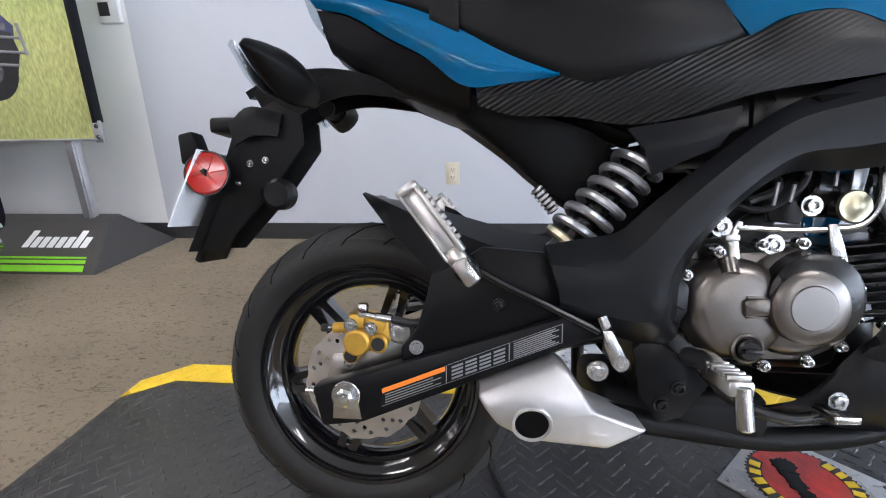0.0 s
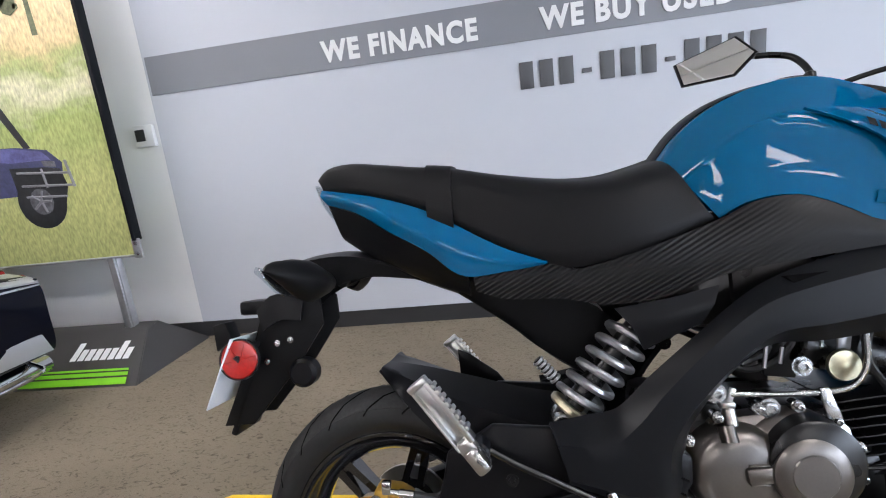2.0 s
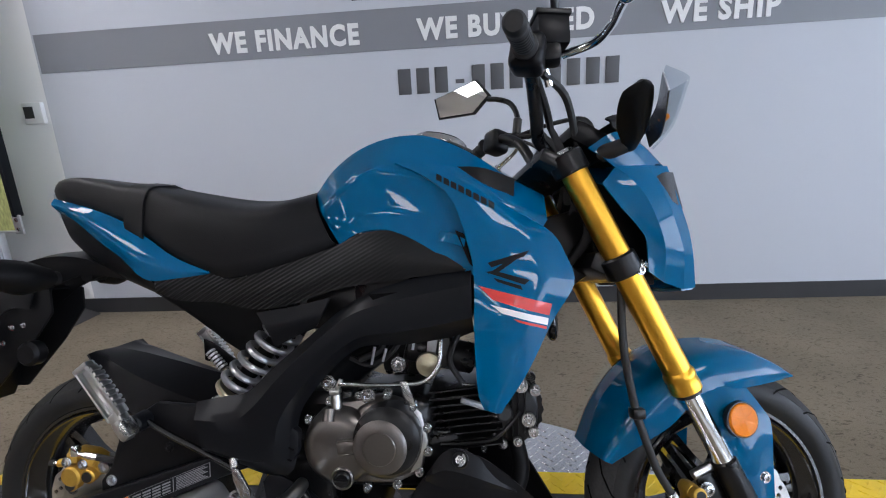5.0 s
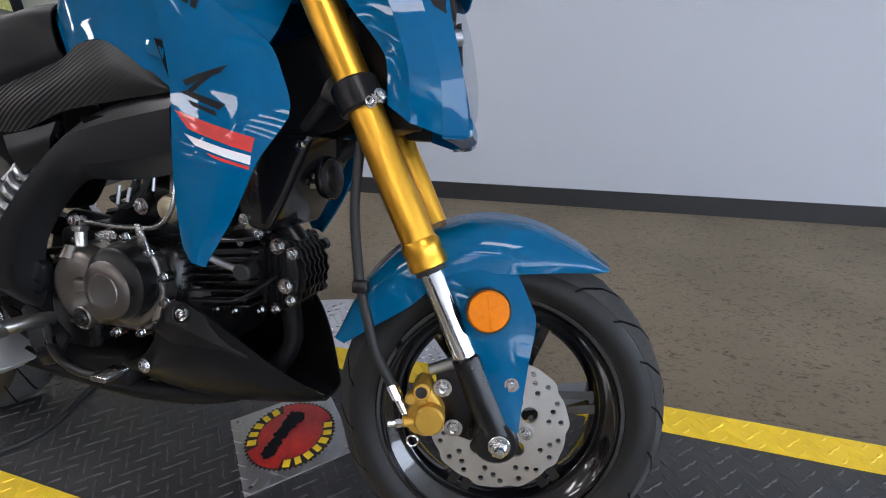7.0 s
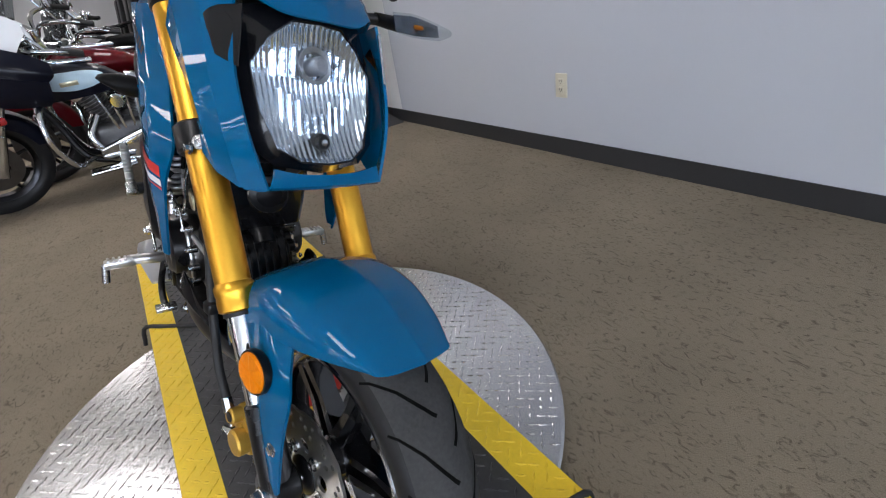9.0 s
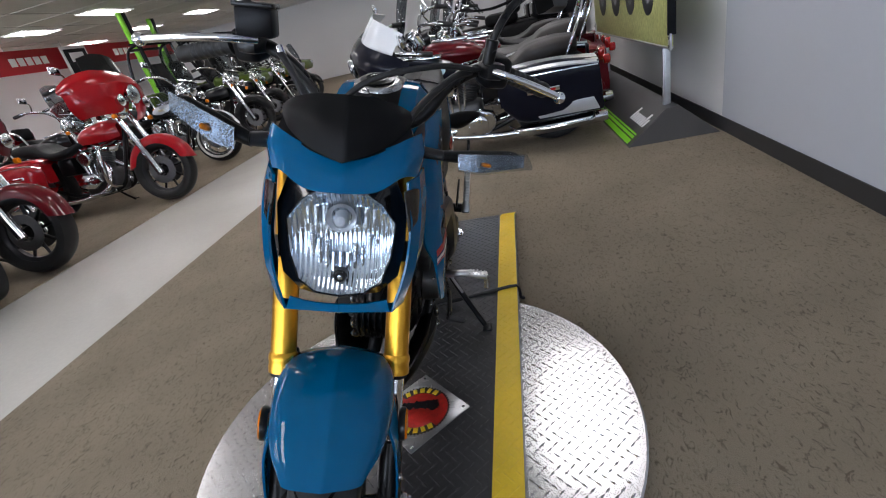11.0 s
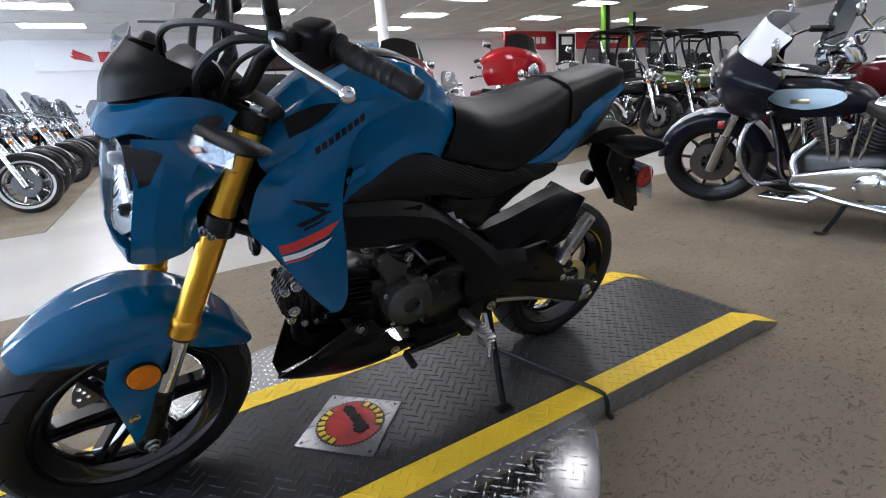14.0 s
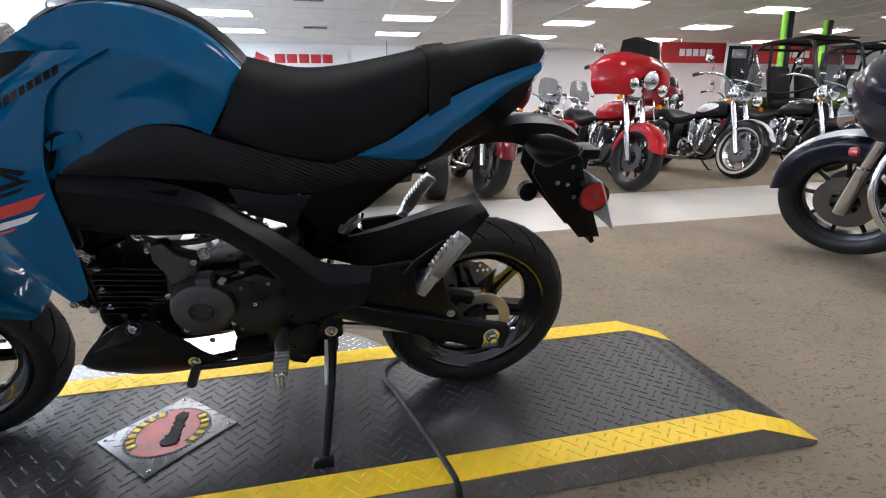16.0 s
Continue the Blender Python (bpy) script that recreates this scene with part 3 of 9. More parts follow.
side = [(RX0, 0.003), (RX0, 0.012), (RX0 + SX, RZ), (RX1 - SX, RZ), (RX1, 0.012), (RX1, 0.003)]
part("deck", prism([(x, z - (0.001 if i not in (0, 5) else 0)) for i, (x, z) in enumerate(side)], RA, RB, 0.0), BLKPLATE, rp, "worn black diamond-plate deck")
BW = 0.074
for y0 in (RA - 0.001, RB - BW + 0.001):
    bm = bmesh.new()
    xs = [RX0, RX0 + SX, RX1 - SX, RX1]
    rows = []
    for x in xs:
        z = ztop(x)
        rows.append([bm.verts.new((x, y0, z - 0.0005)), bm.verts.new((x, y0, z + 0.0012)), bm.verts.new((x, y0 + BW, z + 0.0012)), bm.verts.new((x, y0 + BW, z - 0.0005))])
    for a, b in zip(rows, rows[1:]):
        for k in range(3):
            bm.faces.new((a[k], a[k + 1], b[k + 1], b[k]))
        bm.faces.new((a[3], a[0], b[0], b[3]))
    bm.faces.new(rows[0])
    bm.faces.new(rows[-1][::-1])
    bmesh.ops.recalc_face_normals(bm, faces=bm.faces)
    band = part("edge_stripe", bm, YELLOW, rp, "yellow painted edge stripe")
    lug_part("tread", lugs(lambda x, y: True, 0, x0=RX0 + 0.02, x1=RX1 - 0.02, y0=y0 + 0.012, y1=y0 + BW - 0.008, slope=lambda x: ztop(x) + 0.0012), YELLOW, band)
lug_part("tread", lugs(lambda x, y: True, 0, x0=RX0 + 0.02, x1=RX1 - 0.02, y0=RA + BW + 0.012, y1=RB - BW - 0.01, slope=lambda x: ztop(x) - 0.001), BLKPLATE, rp)
# tread on the upright side
vs = lugs(lambda x, z: 0.008 < z < ztop(x) - 0.01, 0, x0=RX0 + 0.05, x1=RX1 - 0.05, y0=0.012, y1=0.066)
for v in vs.vertices:
    x, z, d = v.co
    v.co = (x, RB + d, z)
# grey lightened in the colour, since only wall bounce lights these sides
SIDEP = mat("lightened_grey_ramp_side", (0.21, 0.20, 0.19), 0.4, 0.35, 0.3, 8, 140, bump=0.2, bdist=0.0008, rvar=0.4)
for y in (RB + 0.0002, RA - 0.0022):
    part("side_plate", prism([(RX0 + 0.004, 0.004), (RX0 + 0.004, 0.0105), (RX0 + SX, RZ - 0.002), (RX1 - SX, RZ - 0.002), (RX1 - 0.004, 0.0105), (RX1 - 0.004, 0.004)], y, y + 0.002), SIDEP, rp, "upright side of the ramp in a grey lightened for its dim light")
for v in vs.vertices:
    v.co.y += 0.002
lug_part("tread", vs, SIDEP, rp)

# maker's plate
pl = thing("name_plate", "square bare metal plate with a round red emblem on the ramp", "plate", pose(0.738, 0.0725, RZ, 0, 0, 45))
sheet = part("sheet", box((0, 0, 0.002), (0.205, 0.205, 0.004), 0.001), mat("dull_plate_metal", (0.42, 0.42, 0.425), 0.36, 0.9, 0.15, 20, 200, bump=0.2, bdist=0.0006), pl)
lug_part("tread", lugs(lambda x, y: x * x + y * y > 0.093 ** 2, 0.0036, x0=-0.097, x1=0.097, y0=-0.097, y1=0.097), sheet.data.materials[0], pl)
def wheel_of(n, radius, z0, z1, c=(0, 0)):
    return prism([(c[0] + radius(k) * math.cos(2 * math.pi * k / n), c[1] + radius(k) * math.sin(2 * math.pi * k / n)) for k in range(n)], z0, z1, axes="xy")


part("ring", wheel_of(112, lambda k: 0.0845 if k % 2 else 0.0895, 0.0042, 0.0052), mat("dark_emblem_ring", (0.02, 0.012, 0.012), 0.4), pl, "black toothed ring")
worded = lambda deg: 88 < deg % 360 < 182 or 243 < deg % 360 < 357
part("red_field", wheel_of(180, lambda k: 0.0630 if worded(2 * k) else 0.0830, 0.0053, 0.0058), mat("red_emblem_field", (0.42, 0.020, 0.014), 0.3, 0, 0.5, 16, 90), pl, "red printed field")
YEL = mat("yellow_emblem_print", (0.85, 0.6, 0.02), 0.4)
for n, a0, da in ((5, 135 + 34, -17), (7, -60 - 48, 16)):
    for k in range(n):
        a = radians(a0 + da * k)
        part("print_bar", box((math.cos(a) * 0.074, math.sin(a) * 0.074, 0.0062), (0.017, 0.0135 - 0.002 * (k % 2), 0.0015), 0.0004, rot=Euler((0, 0, a + 0.12 * (k % 3 - 1))).to_matrix()), YEL, pl)
random.seed(11)
for x, y, r, q in ((-0.045, -0.026, 0.016, 9), (-0.031, -0.010, 0.013, 7), (-0.018, 0.006, 0.015, 8), (0.018, 0.036, 0.020, 10), (0.000, 0.022, 0.016, 7)):
    rad = [r * random.uniform(0.75, 1.15) for _ in range(q * 3)]
    part("dark_figure", wheel_of(q * 3, lambda k: rad[k], 0.0059, 0.0064 + 0.0002 * q, (x, y)), BLACKD, pl)
for x in (-0.09, 0.09):
    for y in (-0.09, 0.09):
        part("rivet", bolt(bmesh.new(), (x, y, 0.004), (0, 0, 1), 0.003, 0.002), STEEL, pl)

# the tie-down strap across the ramp
bm = bmesh.new()
st = [(0.085, -0.246, 0.01), (0.10, -0.224, RZ + 0.004), (0.145, -0.17, RZ + 0.004), (0.235, -0.06, RZ + 0.004), (0.21, 0.06, RZ + 0.004), (0.165, 0.25, RZ + 0.004), (0.142, 0.364, RZ + 0.005), (0.138, 0.377, RZ - 0.008), (0.132, 0.382, 0.006), (0.128, 0.392, 0.004)]
tube(st, 0.0065, 8, 40, bm)
solid("tie_down_strap", bm, GRIP, "thin black strap laid across the ramp", "strap")

bm = bmesh.new()
tube([(1.30, 0.12, RZ + 0.004), (1.315, 0.24, RZ + 0.004), (1.335, 0.343, RZ + 0.005), (1.338, 0.355, RZ - 0.008), (1.342, 0.361, 0.006)], 0.0065, 8, 24, bm)
solid("tie_down_strap", bm, GRIP, "thin black strap end laid over the ramp's edge", "strap")

# ---- the small blue motorcycle on the turntable ----
bike = thing("motorcycle", "small blue and black street motorcycle with gold forks", "motorcycle",
             Matrix.Translation((0.016, -0.0125, RZ)) @ pose(0, 0, 0, 0, 0, -0.5) @ pose(0, 0, 0, -13.4))
WR = 0.232           # wheel radius under load
STEER = Matrix.Translation((0.955, 0, 0.70)) @ Matrix.Rotation(radians(12), 4, Vector((-0.4, 0, 0.9165))) @ Matrix.Translation((-0.966, 0, -0.70))


def fpart(name, bm, m, parent=None, label="", angle=38):
    """A part that turns with the handlebar."""
    bm.transform(STEER)
    return part(name, bm, m, parent or bike, label, angle)


def mirrored(pts):
    return [(x, -y, z) for x, y, z in pts]


def both(name, curves, m, nu=24, nv=10, thick=0.004, sharp=False, label="", angle=38, fn=part, parent=None):
    """The same panel on the left and on the right."""
    a = fn(name, loft(curves, nu, nv, thick, sharp), m, parent or bike, label, angle)
    b = fn(name, loft([mirrored(c) for c in curves], nu, nv, -thick, sharp), m, parent or bike, label, angle)
    return a, b


def tyre_bm(c, R=0.237, w=0.052, rim=0.170, seg=72):
    prof = [(rim - 0.006, -0.036), (rim + 0.004, -0.043), (rim + 0.014, -0.050), (rim + 0.030, -0.053), (R - 0.024, -0.047), (R - 0.009, -0.032), (R - 0.002, -0.015), (R, 0.0)]
    prof = prof + [(r, -h) for r, h in prof[-2::-1]] + [(rim - 0.012, 0.03), (rim - 0.012, -0.03)]
    return rev(prof, c, (0, 1, 0), seg, closed=True)


def tread_band(c, R=0.237, seg=72):
    """Worn running surface over the crown, up to the shoulder."""
    half = [(0.0235, 0.0470), (0.0090, 0.0320), (0.0020, 0.0150), (0.0, 0.0)]
    full = [(d, -h) for d, h in half] + half[-2::-1]
    prof = [(R + 0.0005 - d, h) for d, h in full] + [(R - 0.002 - d, h * 0.97) for d, h in full[::-1]]
    return rev(prof, c, (0, 1, 0), seg, closed=True)


CROWN = ((0.0, 0.0), (0.015, 0.002), (0.032, 0.009), (0.047, 0.024), (0.053, 0.037))


def grooves(c, R=0.237, n=20):
    """Slanting tread cuts as thin raised lips, coloured dark for the shade inside."""
    bm = bmesh.new()
    for k in range(n):
        a0 = 2 * math.pi * k / n
        for sg in (1, -1):
            pts = []
            off = 0 if sg > 0 else math.pi / n
            for j in range(11):
                s = j / 10
                y = sg * (0.004 + 0.0465 * s)
                rr = R + 0.0010 - next(d0 + (d1 - d0) * (abs(y) - y0) / (y1 - y0) for (y0, d0), (y1, d1) in zip(CROWN, CROWN[1:]) if abs(y) <= y1)
                a = a0 + off + 0.34 * s ** 1.2
                pts.append((c[0] + math.cos(a) * rr, c[1] + y, c[2] + math.sin(a) * rr))
            w = 0.0024
            row0, row1 = [], []
            for j, p in enumerate(pts):
                q = pts[min(j + 1, 10)]
                r0 = pts[max(j - 1, 0)]
                d = (Vector(q) - Vector(r0)).normalized()
                rad = (Vector(p) - Vector((c[0], p[1], c[2]))).normalized()
                h = abs(p[1] - c[1])
                slope = next((d1 - d0) / (y1 - y0) for (y0, d0), (y1, d1) in zip(CROWN, CROWN[1:]) if h <= y1)
                nrm = (rad + Vector((0, sg * slope, 0))).normalized()
                s = d.cross(nrm).normalized() * w * (1.0 - 0.4 * j / 10)
                row0.append(bm.verts.new(Vector(p) + s + nrm * 0.0008))
                row1.append(bm.verts.new(Vector(p) - s + nrm * 0.0008))
            grid_faces(bm, [row0, row1])
    bmesh.ops.recalc_face_normals(bm, faces=bm.faces)
    return bm


# near-black that puts the shade of cuts, slots and openings into colour
RECESS_SHADE = mat("recess_shade", (0.004, 0.004, 0.004), 1.0, spec=0.05)


def rim_bm(c):
    prof = [(0.174, -0.037), (0.177, -0.042), (0.173, -0.0455), (0.168, -0.045), (0.165, -0.038), (0.158, -0.034), (0.146, -0.026), (0.136, -0.012), (0.136, 0.012), (0.146, 0.026), (0.158, 0.034), (0.165, 0.038), (0.168, 0.045), (0.173, 0.0455), (0.177, 0.042), (0.174, 0.037), (0.152, 0.02), (0.150, -0.02)]
    return rev(prof, c, (0, 1, 0), 72, closed=True)


def spokes(c, n=6, start=0.35):
    """Each cast spoke: a pair of slim arms."""
    out = []
    for k in range(n):
        bm = bmesh.new()
        a = start + 2 * math.pi * k / n
        d = Vector((math.cos(a), 0, math.sin(a)))
        s = Vector((-math.sin(a), 0, math.cos(a)))
        for off in (-0.013, 0.013):
            p0 = Vector(c) + d * 0.028 + s * off * 1.2
            p1 = Vector(c) + d * 0.143 + s * off * 0.75
            b = bmesh.new()
            vs = []
            for p, w, t in ((p0, 0.0075, 0.017), (p0.lerp(p1, 0.5), 0.0055, 0.013), (p1, 0.007, 0.017)):
                vs.append([b.verts.new(p + s * sx * w + Vector((0, sy * t, 0))) for sx, sy in ((-1, -1), (1, -1), (1, 1), (-1, 1))])
            for x, y in zip(vs, vs[1:]):
                for j in range(4):
                    b.faces.new((x[j], x[(j + 1) % 4], y[(j + 1) % 4], y[j]))
            bmesh.ops.recalc_face_normals(b, faces=b.faces)
            merge(bm, b)
        box(Vector(c) + d * 0.137, (0.012, 0.03, 0.03), 0.003, Matrix((d, Vector((0, 1, 0)), d.cross(Vector((0, 1, 0))))).transposed(), bm)
        out.append(bm)
    return out


def hub_bm(c):
    return rev([(0, -0.034), (0.022, -0.034), (0.034, -0.02), (0.034, 0.02), (0.022, 0.034), (0, 0.034)], c, (0, 1, 0), 28)


def disc_bm(c, R, y, n=10):
    """Wavy brake disc with round drilled holes."""
    bm = bmesh.new()
    turn = 2 * math.pi
    loops = [[((R * (1 + 0.022 * math.sin(n * turn * k / 160 + 0.9 * math.sin(n * turn * k / 160))), turn * k / 160)) for k in range(160)]]
    def hole(r, a, q, m):
        cx, cz = r * math.cos(a), r * math.sin(a)
        loops.append([(math.hypot(cx + q * math.cos(turn * k / m), cz + q * math.sin(turn * k / m)), math.atan2(cz + q * math.sin(turn * k / m), cx + q * math.cos(turn * k / m))) for k in range(m)])
    loops.append([(0.021, turn * k / 24) for k in range(24)])
    for k in range(n):
        a = turn * k / n
        for f, da in ((0.90, 0.10), (0.81, 0.30), (0.90, 0.42), (0.73, 0.12)):
            hole(R * f, a + da, 0.0039, 12)
    for k in range(5):
        hole(0.0445, turn * k / 5 + 0.35, 0.0115, 18)
    sides = []
    for yy in (y - 0.002, y + 0.002):
        vs = [[bm.verts.new((c[0] + r * math.cos(a), yy, c[2] + r * math.sin(a))) for r, a in lp] for lp in loops]
        es = [bm.edges.new((v, vl[(i + 1) % len(vl)])) for vl in vs for i, v in enumerate(vl)]
        bmesh.ops.triangle_fill(bm, use_beauty=True, edges=es)
        sides.append(vs)
    for A, B in zip(*sides):
        for i in range(len(A)):
            j = (i + 1) % len(A)
            bm.faces.new((A[i], A[j], B[j], B[i]))
    bmesh.ops.recalc_face_normals(bm, faces=bm.faces)
    return bm


# rear wheel
RC0 = (-0.006, 0.0, WR)
rw = part("rear_wheel", rim_bm(RC0), RIMB, bike, "gloss black cast wheel")
for b in spokes(RC0, 6, 0.2):
    part("spoke", b, RIMB, rw)
part("hub", hub_bm(RC0), RIMB, rw)
part("tyre", tyre_bm(RC0), RUBBER, rw)
part("tread_band", tread_band(RC0), WORN, rw, "dusty worn tread rubber")
part("tread", grooves(RC0), RECESS_SHADE, rw)
part("brake_disc", disc_bm(RC0, 0.090, -0.062), DISC, rw, "wavy drilled steel brake disc")
part("disc_carrier", rev([(0.02, -0.05), (0.030, -0.058), (0.030, -0.066), (0.024, -0.07), (0.0, -0.07)], RC0, (0, 1, 0), 24), ENGB, rw)
part("sprocket", rev([(0.05, 0.062), (0.075, 0.062), (0.075, 0.068), (0.05, 0.068)], RC0, (0, 1, 0), 40, closed=True), DISC, rw)

# swingarm: two beams and a cross piece
def beam(sg):
    y = sg * 0.118
    bm = prism([(-0.061, 0.246), (-0.047, 0.192), (0.01, 0.200), (0.15, 0.258), (0.27, 0.308), (0.37, 0.345), (0.36, 0.40), (0.27, 0.350), (0.02, 0.270)], y - 0.016, y + 0.016, 0.004)
    return bm


sw = part("swingarm", merge(beam(-1), beam(1)), FRAME, bike, "black box-section swingarm")
bm = box((0.20, 0, 0.315), (0.06, 0.21, 0.04), 0.008, rot=Euler((0, -0.33, 0)).to_matrix())
part("cross_tube", bm, FRAME, sw)
for sg in (-1, 1):
    bm = bmesh.new()
    cyl((-0.012, sg * 0.131, 0.238), (-0.012, sg * 0.139, 0.238), 0.02, 20, bm, bev=0.001)
    rev([(0, 0), (0.0135, 0), (0.0135, 0.008), (0.009, 0.011), (0.0085, 0.016), (0, 0.017)], (-0.012, sg * 0.139, 0.238), (0, sg, 0), 6, bm)
    part("axle_nut", bm, STEEL, sw)
    part("adjuster_plate", prism([(-0.030, 0.206), (0.010, 0.206), (0.004, 0.236), (-0.004, 0.245), (-0.020, 0.246), (-0.029, 0.236)], sg * 0.1345, sg * 0.138, 0.001), STEEL, sw)
    bm = bmesh.new()
    cyl((-0.075, sg * 0.118, 0.236), (-0.055, sg * 0.118, 0.236), 0.004, 8, bm)
    cyl((-0.064, sg * 0.118, 0.236), (-0.056, sg * 0.118, 0.236), 0.007, 6, bm)
    part("chain_adjuster", bm, STEEL, sw)
# warning label on the right beam
def on_arm(u, v):
    """Along and across the right beam's outer face."""
    return (-0.012 + u * 1.075, 0.2045 + u * 0.43 + v * 0.55)


def arm_quad(u0, u1, v0, v1):
    a, b, c, d = on_arm(u0, v0), on_arm(u1, v0), on_arm(u1, v1), on_arm(u0, v1)
    return [a, b, c, d]


lb = part("warning_label", prism(arm_quad(0.045, 0.265, 0.001, 0.045), -0.1352, -0.134), BLACKD, sw, "black warning label with an orange bar and grey print")
part("orange_bar", prism(arm_quad(0.046, 0.125, 0.033, 0.0445), -0.136, -0.1353), ORANGE, lb)
for r in range(4):
    part("print_line", prism(arm_quad(0.05, 0.12 - 0.01 * (r % 2), 0.006 + 0.0065 * r, 0.0085 + 0.0065 * r), -0.1358, -0.1353), GREYINK, lb)
for cidx in range(4):
    for r in range(4):
        part("print_block", prism(arm_quad(0.133 + 0.017 * cidx, 0.147 + 0.017 * cidx, 0.006 + 0.009 * r, 0.011 + 0.009 * r), -0.1358, -0.1353), GREYINK, lb)
for r in range(8):
    part("print_line", prism(arm_quad(0.208, 0.261 - 0.004 * (r % 3), 0.004 + 0.0049 * r, 0.0066 + 0.0049 * r), -0.1358, -0.1353), GREYINK, lb)
for u0, u1, v0, v1 in ((0.045, 0.203, 0.0005, 0.0016), (0.128, 0.203, 0.0445, 0.0456), (0.126, 0.1272, 0.0, 0.045), (0.2022, 0.2034, 0.0, 0.045), (0.205, 0.265, 0.0005, 0.0016), (0.205, 0.265, 0.0445, 0.0456), (0.2644, 0.2656, 0.0, 0.045)):
    part("label_border", prism(arm_quad(u0, u1, v0, v1), -0.1356, -0.1353), GREYINK, lb)

# rear mudguard and the guard plate over the swingarm
both("rear_mudguard", [[(-0.005, 0.0, 0.512), (0.05, 0, 0.502), (0.13, 0, 0.482), (0.21, 0, 0.460), (0.29, 0, 0.445)],
                       [(-0.004, 0.050, 0.515), (0.03, 0.060, 0.500), (0.08, 0.068, 0.478), (0.13, 0.074, 0.458), (0.21, 0.078, 0.430), (0.29, 0.085, 0.410)],
                       [(-0.002, 0.070, 0.514), (0.016, 0.076, 0.490), (0.044, 0.080, 0.452), (0.094, 0.084, 0.406), (0.13, 0.088, 0.385), (0.21, 0.092, 0.370), (0.29, 0.095, 0.360)]], SATIN, 22, 10, 0.004, True, label="black plastic rear mudguard with a pointed tip")
for sg in (-1, 1):
    bm = prism([(0.102, 0.402), (0.096, 0.373), (0.081, 0.326), (0.061, 0.302), (0.061, 0.280), (0.078, 0.276), (0.27, 0.345), (0.33, 0.355), (0.30, 0.43), (0.17, 0.44), (0.13, 0.415)], sg * 0.108, sg * 0.122, 0.004)
    gp = part("peg_bracket", bm, SATIN, bike, "black side plate")
    b2 = bmesh.new()
    bolt(b2, (0.082, sg * 0.122, 0.303), (0, sg, 0), 0.0065, 0.005)
    part("bolt", b2, SPRING, gp)
    b2 = bmesh.new()
    bolt(b2, (0.192, sg * 0.122, 0.363), (0, sg, 0), 0.006, 0.005)
    part("bolt", b2, ENGB, gp)
    # folded passenger footpeg
    bm = bmesh.new()
    p0, p1 = Vector((0.148, sg * 0.168, 0.418)), Vector((0.078, sg * 0.165, 0.512))
    ax = (p1 - p0).normalized()
    rt = Matrix((ax, Vector((0, 1, 0)), ax.cross(Vector((0, 1, 0))))).transposed()
    nx = ax.cross(Vector((0, 1, 0)))
    box(p0.lerp(p1, 0.56) - Vector((0, sg * 0.004, 0)), (0.096, 0.006, 0.022), 0.002, rt, bm)
    box(p1 + ax * 0.001, (0.010, 0.020, 0.030), 0.003, rt, bm)
    box(p0.lerp(p1, 0.10), (0.030, 0.020, 0.024), 0.005, rt, bm)
    box(p0 - ax * 0.006, (0.036, 0.028, 0.022), 0.006, rt, bm)
    pg = part("passenger_footpeg", bm, ALU, bike, "folded bare aluminium passenger footpeg")
    for off, w in ((-0.0115, 0.008), (0.0115, 0.004)):
        part("peg_rail", box(p0.lerp(p1, 0.56) + nx * off, (0.098, 0.020, w), 0.0018, rt), ALU, pg)
    for k in range(8):
        part("tooth", box(p0.lerp(p1, 0.3 + 0.085 * k) + nx * -0.0165, (0.0065, 0.020, 0.006), 0.0012, rt), ALU, pg)
    part("peg_mount", cyl((0.15, sg * 0.118, 0.412), (0.15, sg * 0.155, 0.412), 0.016, 12, bev=0.003), FRAME, bike)

# rear caliper
bm = prism([(-0.013, 0.346), (0.021, 0.341), (0.040, 0.330), (0.043, 0.304), (0.022, 0.289), (-0.016, 0.290), (-0.023, 0.312), (-0.021, 0.328)], -0.104, -0.072, 0.004)
cyl((-0.003, -0.10, 0.305), (-0.003, -0.119, 0.304), 0.0185, 28, bm, bev=0.003)
cyl((0.027, -0.10, 0.304), (0.027, -0.114, 0.303), 0.0135, 24, bm, bev=0.002)
cyl((-0.016, -0.097, 0.322), (-0.041, -0.099, 0.321), 0.0075, 14, bm, bev=0.001)
box((-0.004, -0.106, 0.335), (0.022, 0.012, 0.018), 0.003, Euler((0, 0.1, 0)).to_matrix(), bm)
box((0.024, -0.105, 0.329), (0.024, 0.010, 0.014), 0.003, Euler((0, 0.35, 0)).to_matrix(), bm)
cyl((-0.014, -0.088, 0.284), (-0.014, -0.106, 0.283), 0.0125, 20, bm, bev=0.002)
rc = part("rear_caliper", bm, GOLDC, bike, "gold painted brake caliper")
for p, r in (((-0.012, -0.112, 0.329), 0.0065), ((0.016, -0.109, 0.324), 0.0065), ((-0.019, -0.094, 0.270), 0.006)):
    part("bolt", bolt(bmesh.new(), p, (0, -1, 0), r, 0.006), STEEL, rc)
part("bracket_bolt", bolt(bmesh.new(), (0.053, -0.098, 0.318), (0, -1, 0), 0.0115, 0.009), STEEL, rc)
# dark discs on the faces of two bosses
for p in ((0.027, -0.1142, 0.303), (-0.014, -0.1062, 0.283)):
    part("rubber_plug", cyl(p, (p[0], p[1] - 0.0012, p[2]), 0.0095, 18), GRIP, rc)
part("bleed_nipple", cyl((-0.041, -0.099, 0.321), (-0.048, -0.0995, 0.321), 0.0042, 10), STEEL, rc)
part("nipple_cap", cyl((-0.048, -0.0995, 0.321), (-0.058, -0.100, 0.321), 0.0058, 10, bev=0.001), GRIP, rc)
b = box((0.006, -0.112, 0.350), (0.014, 0.012, 0.020), 0.003)
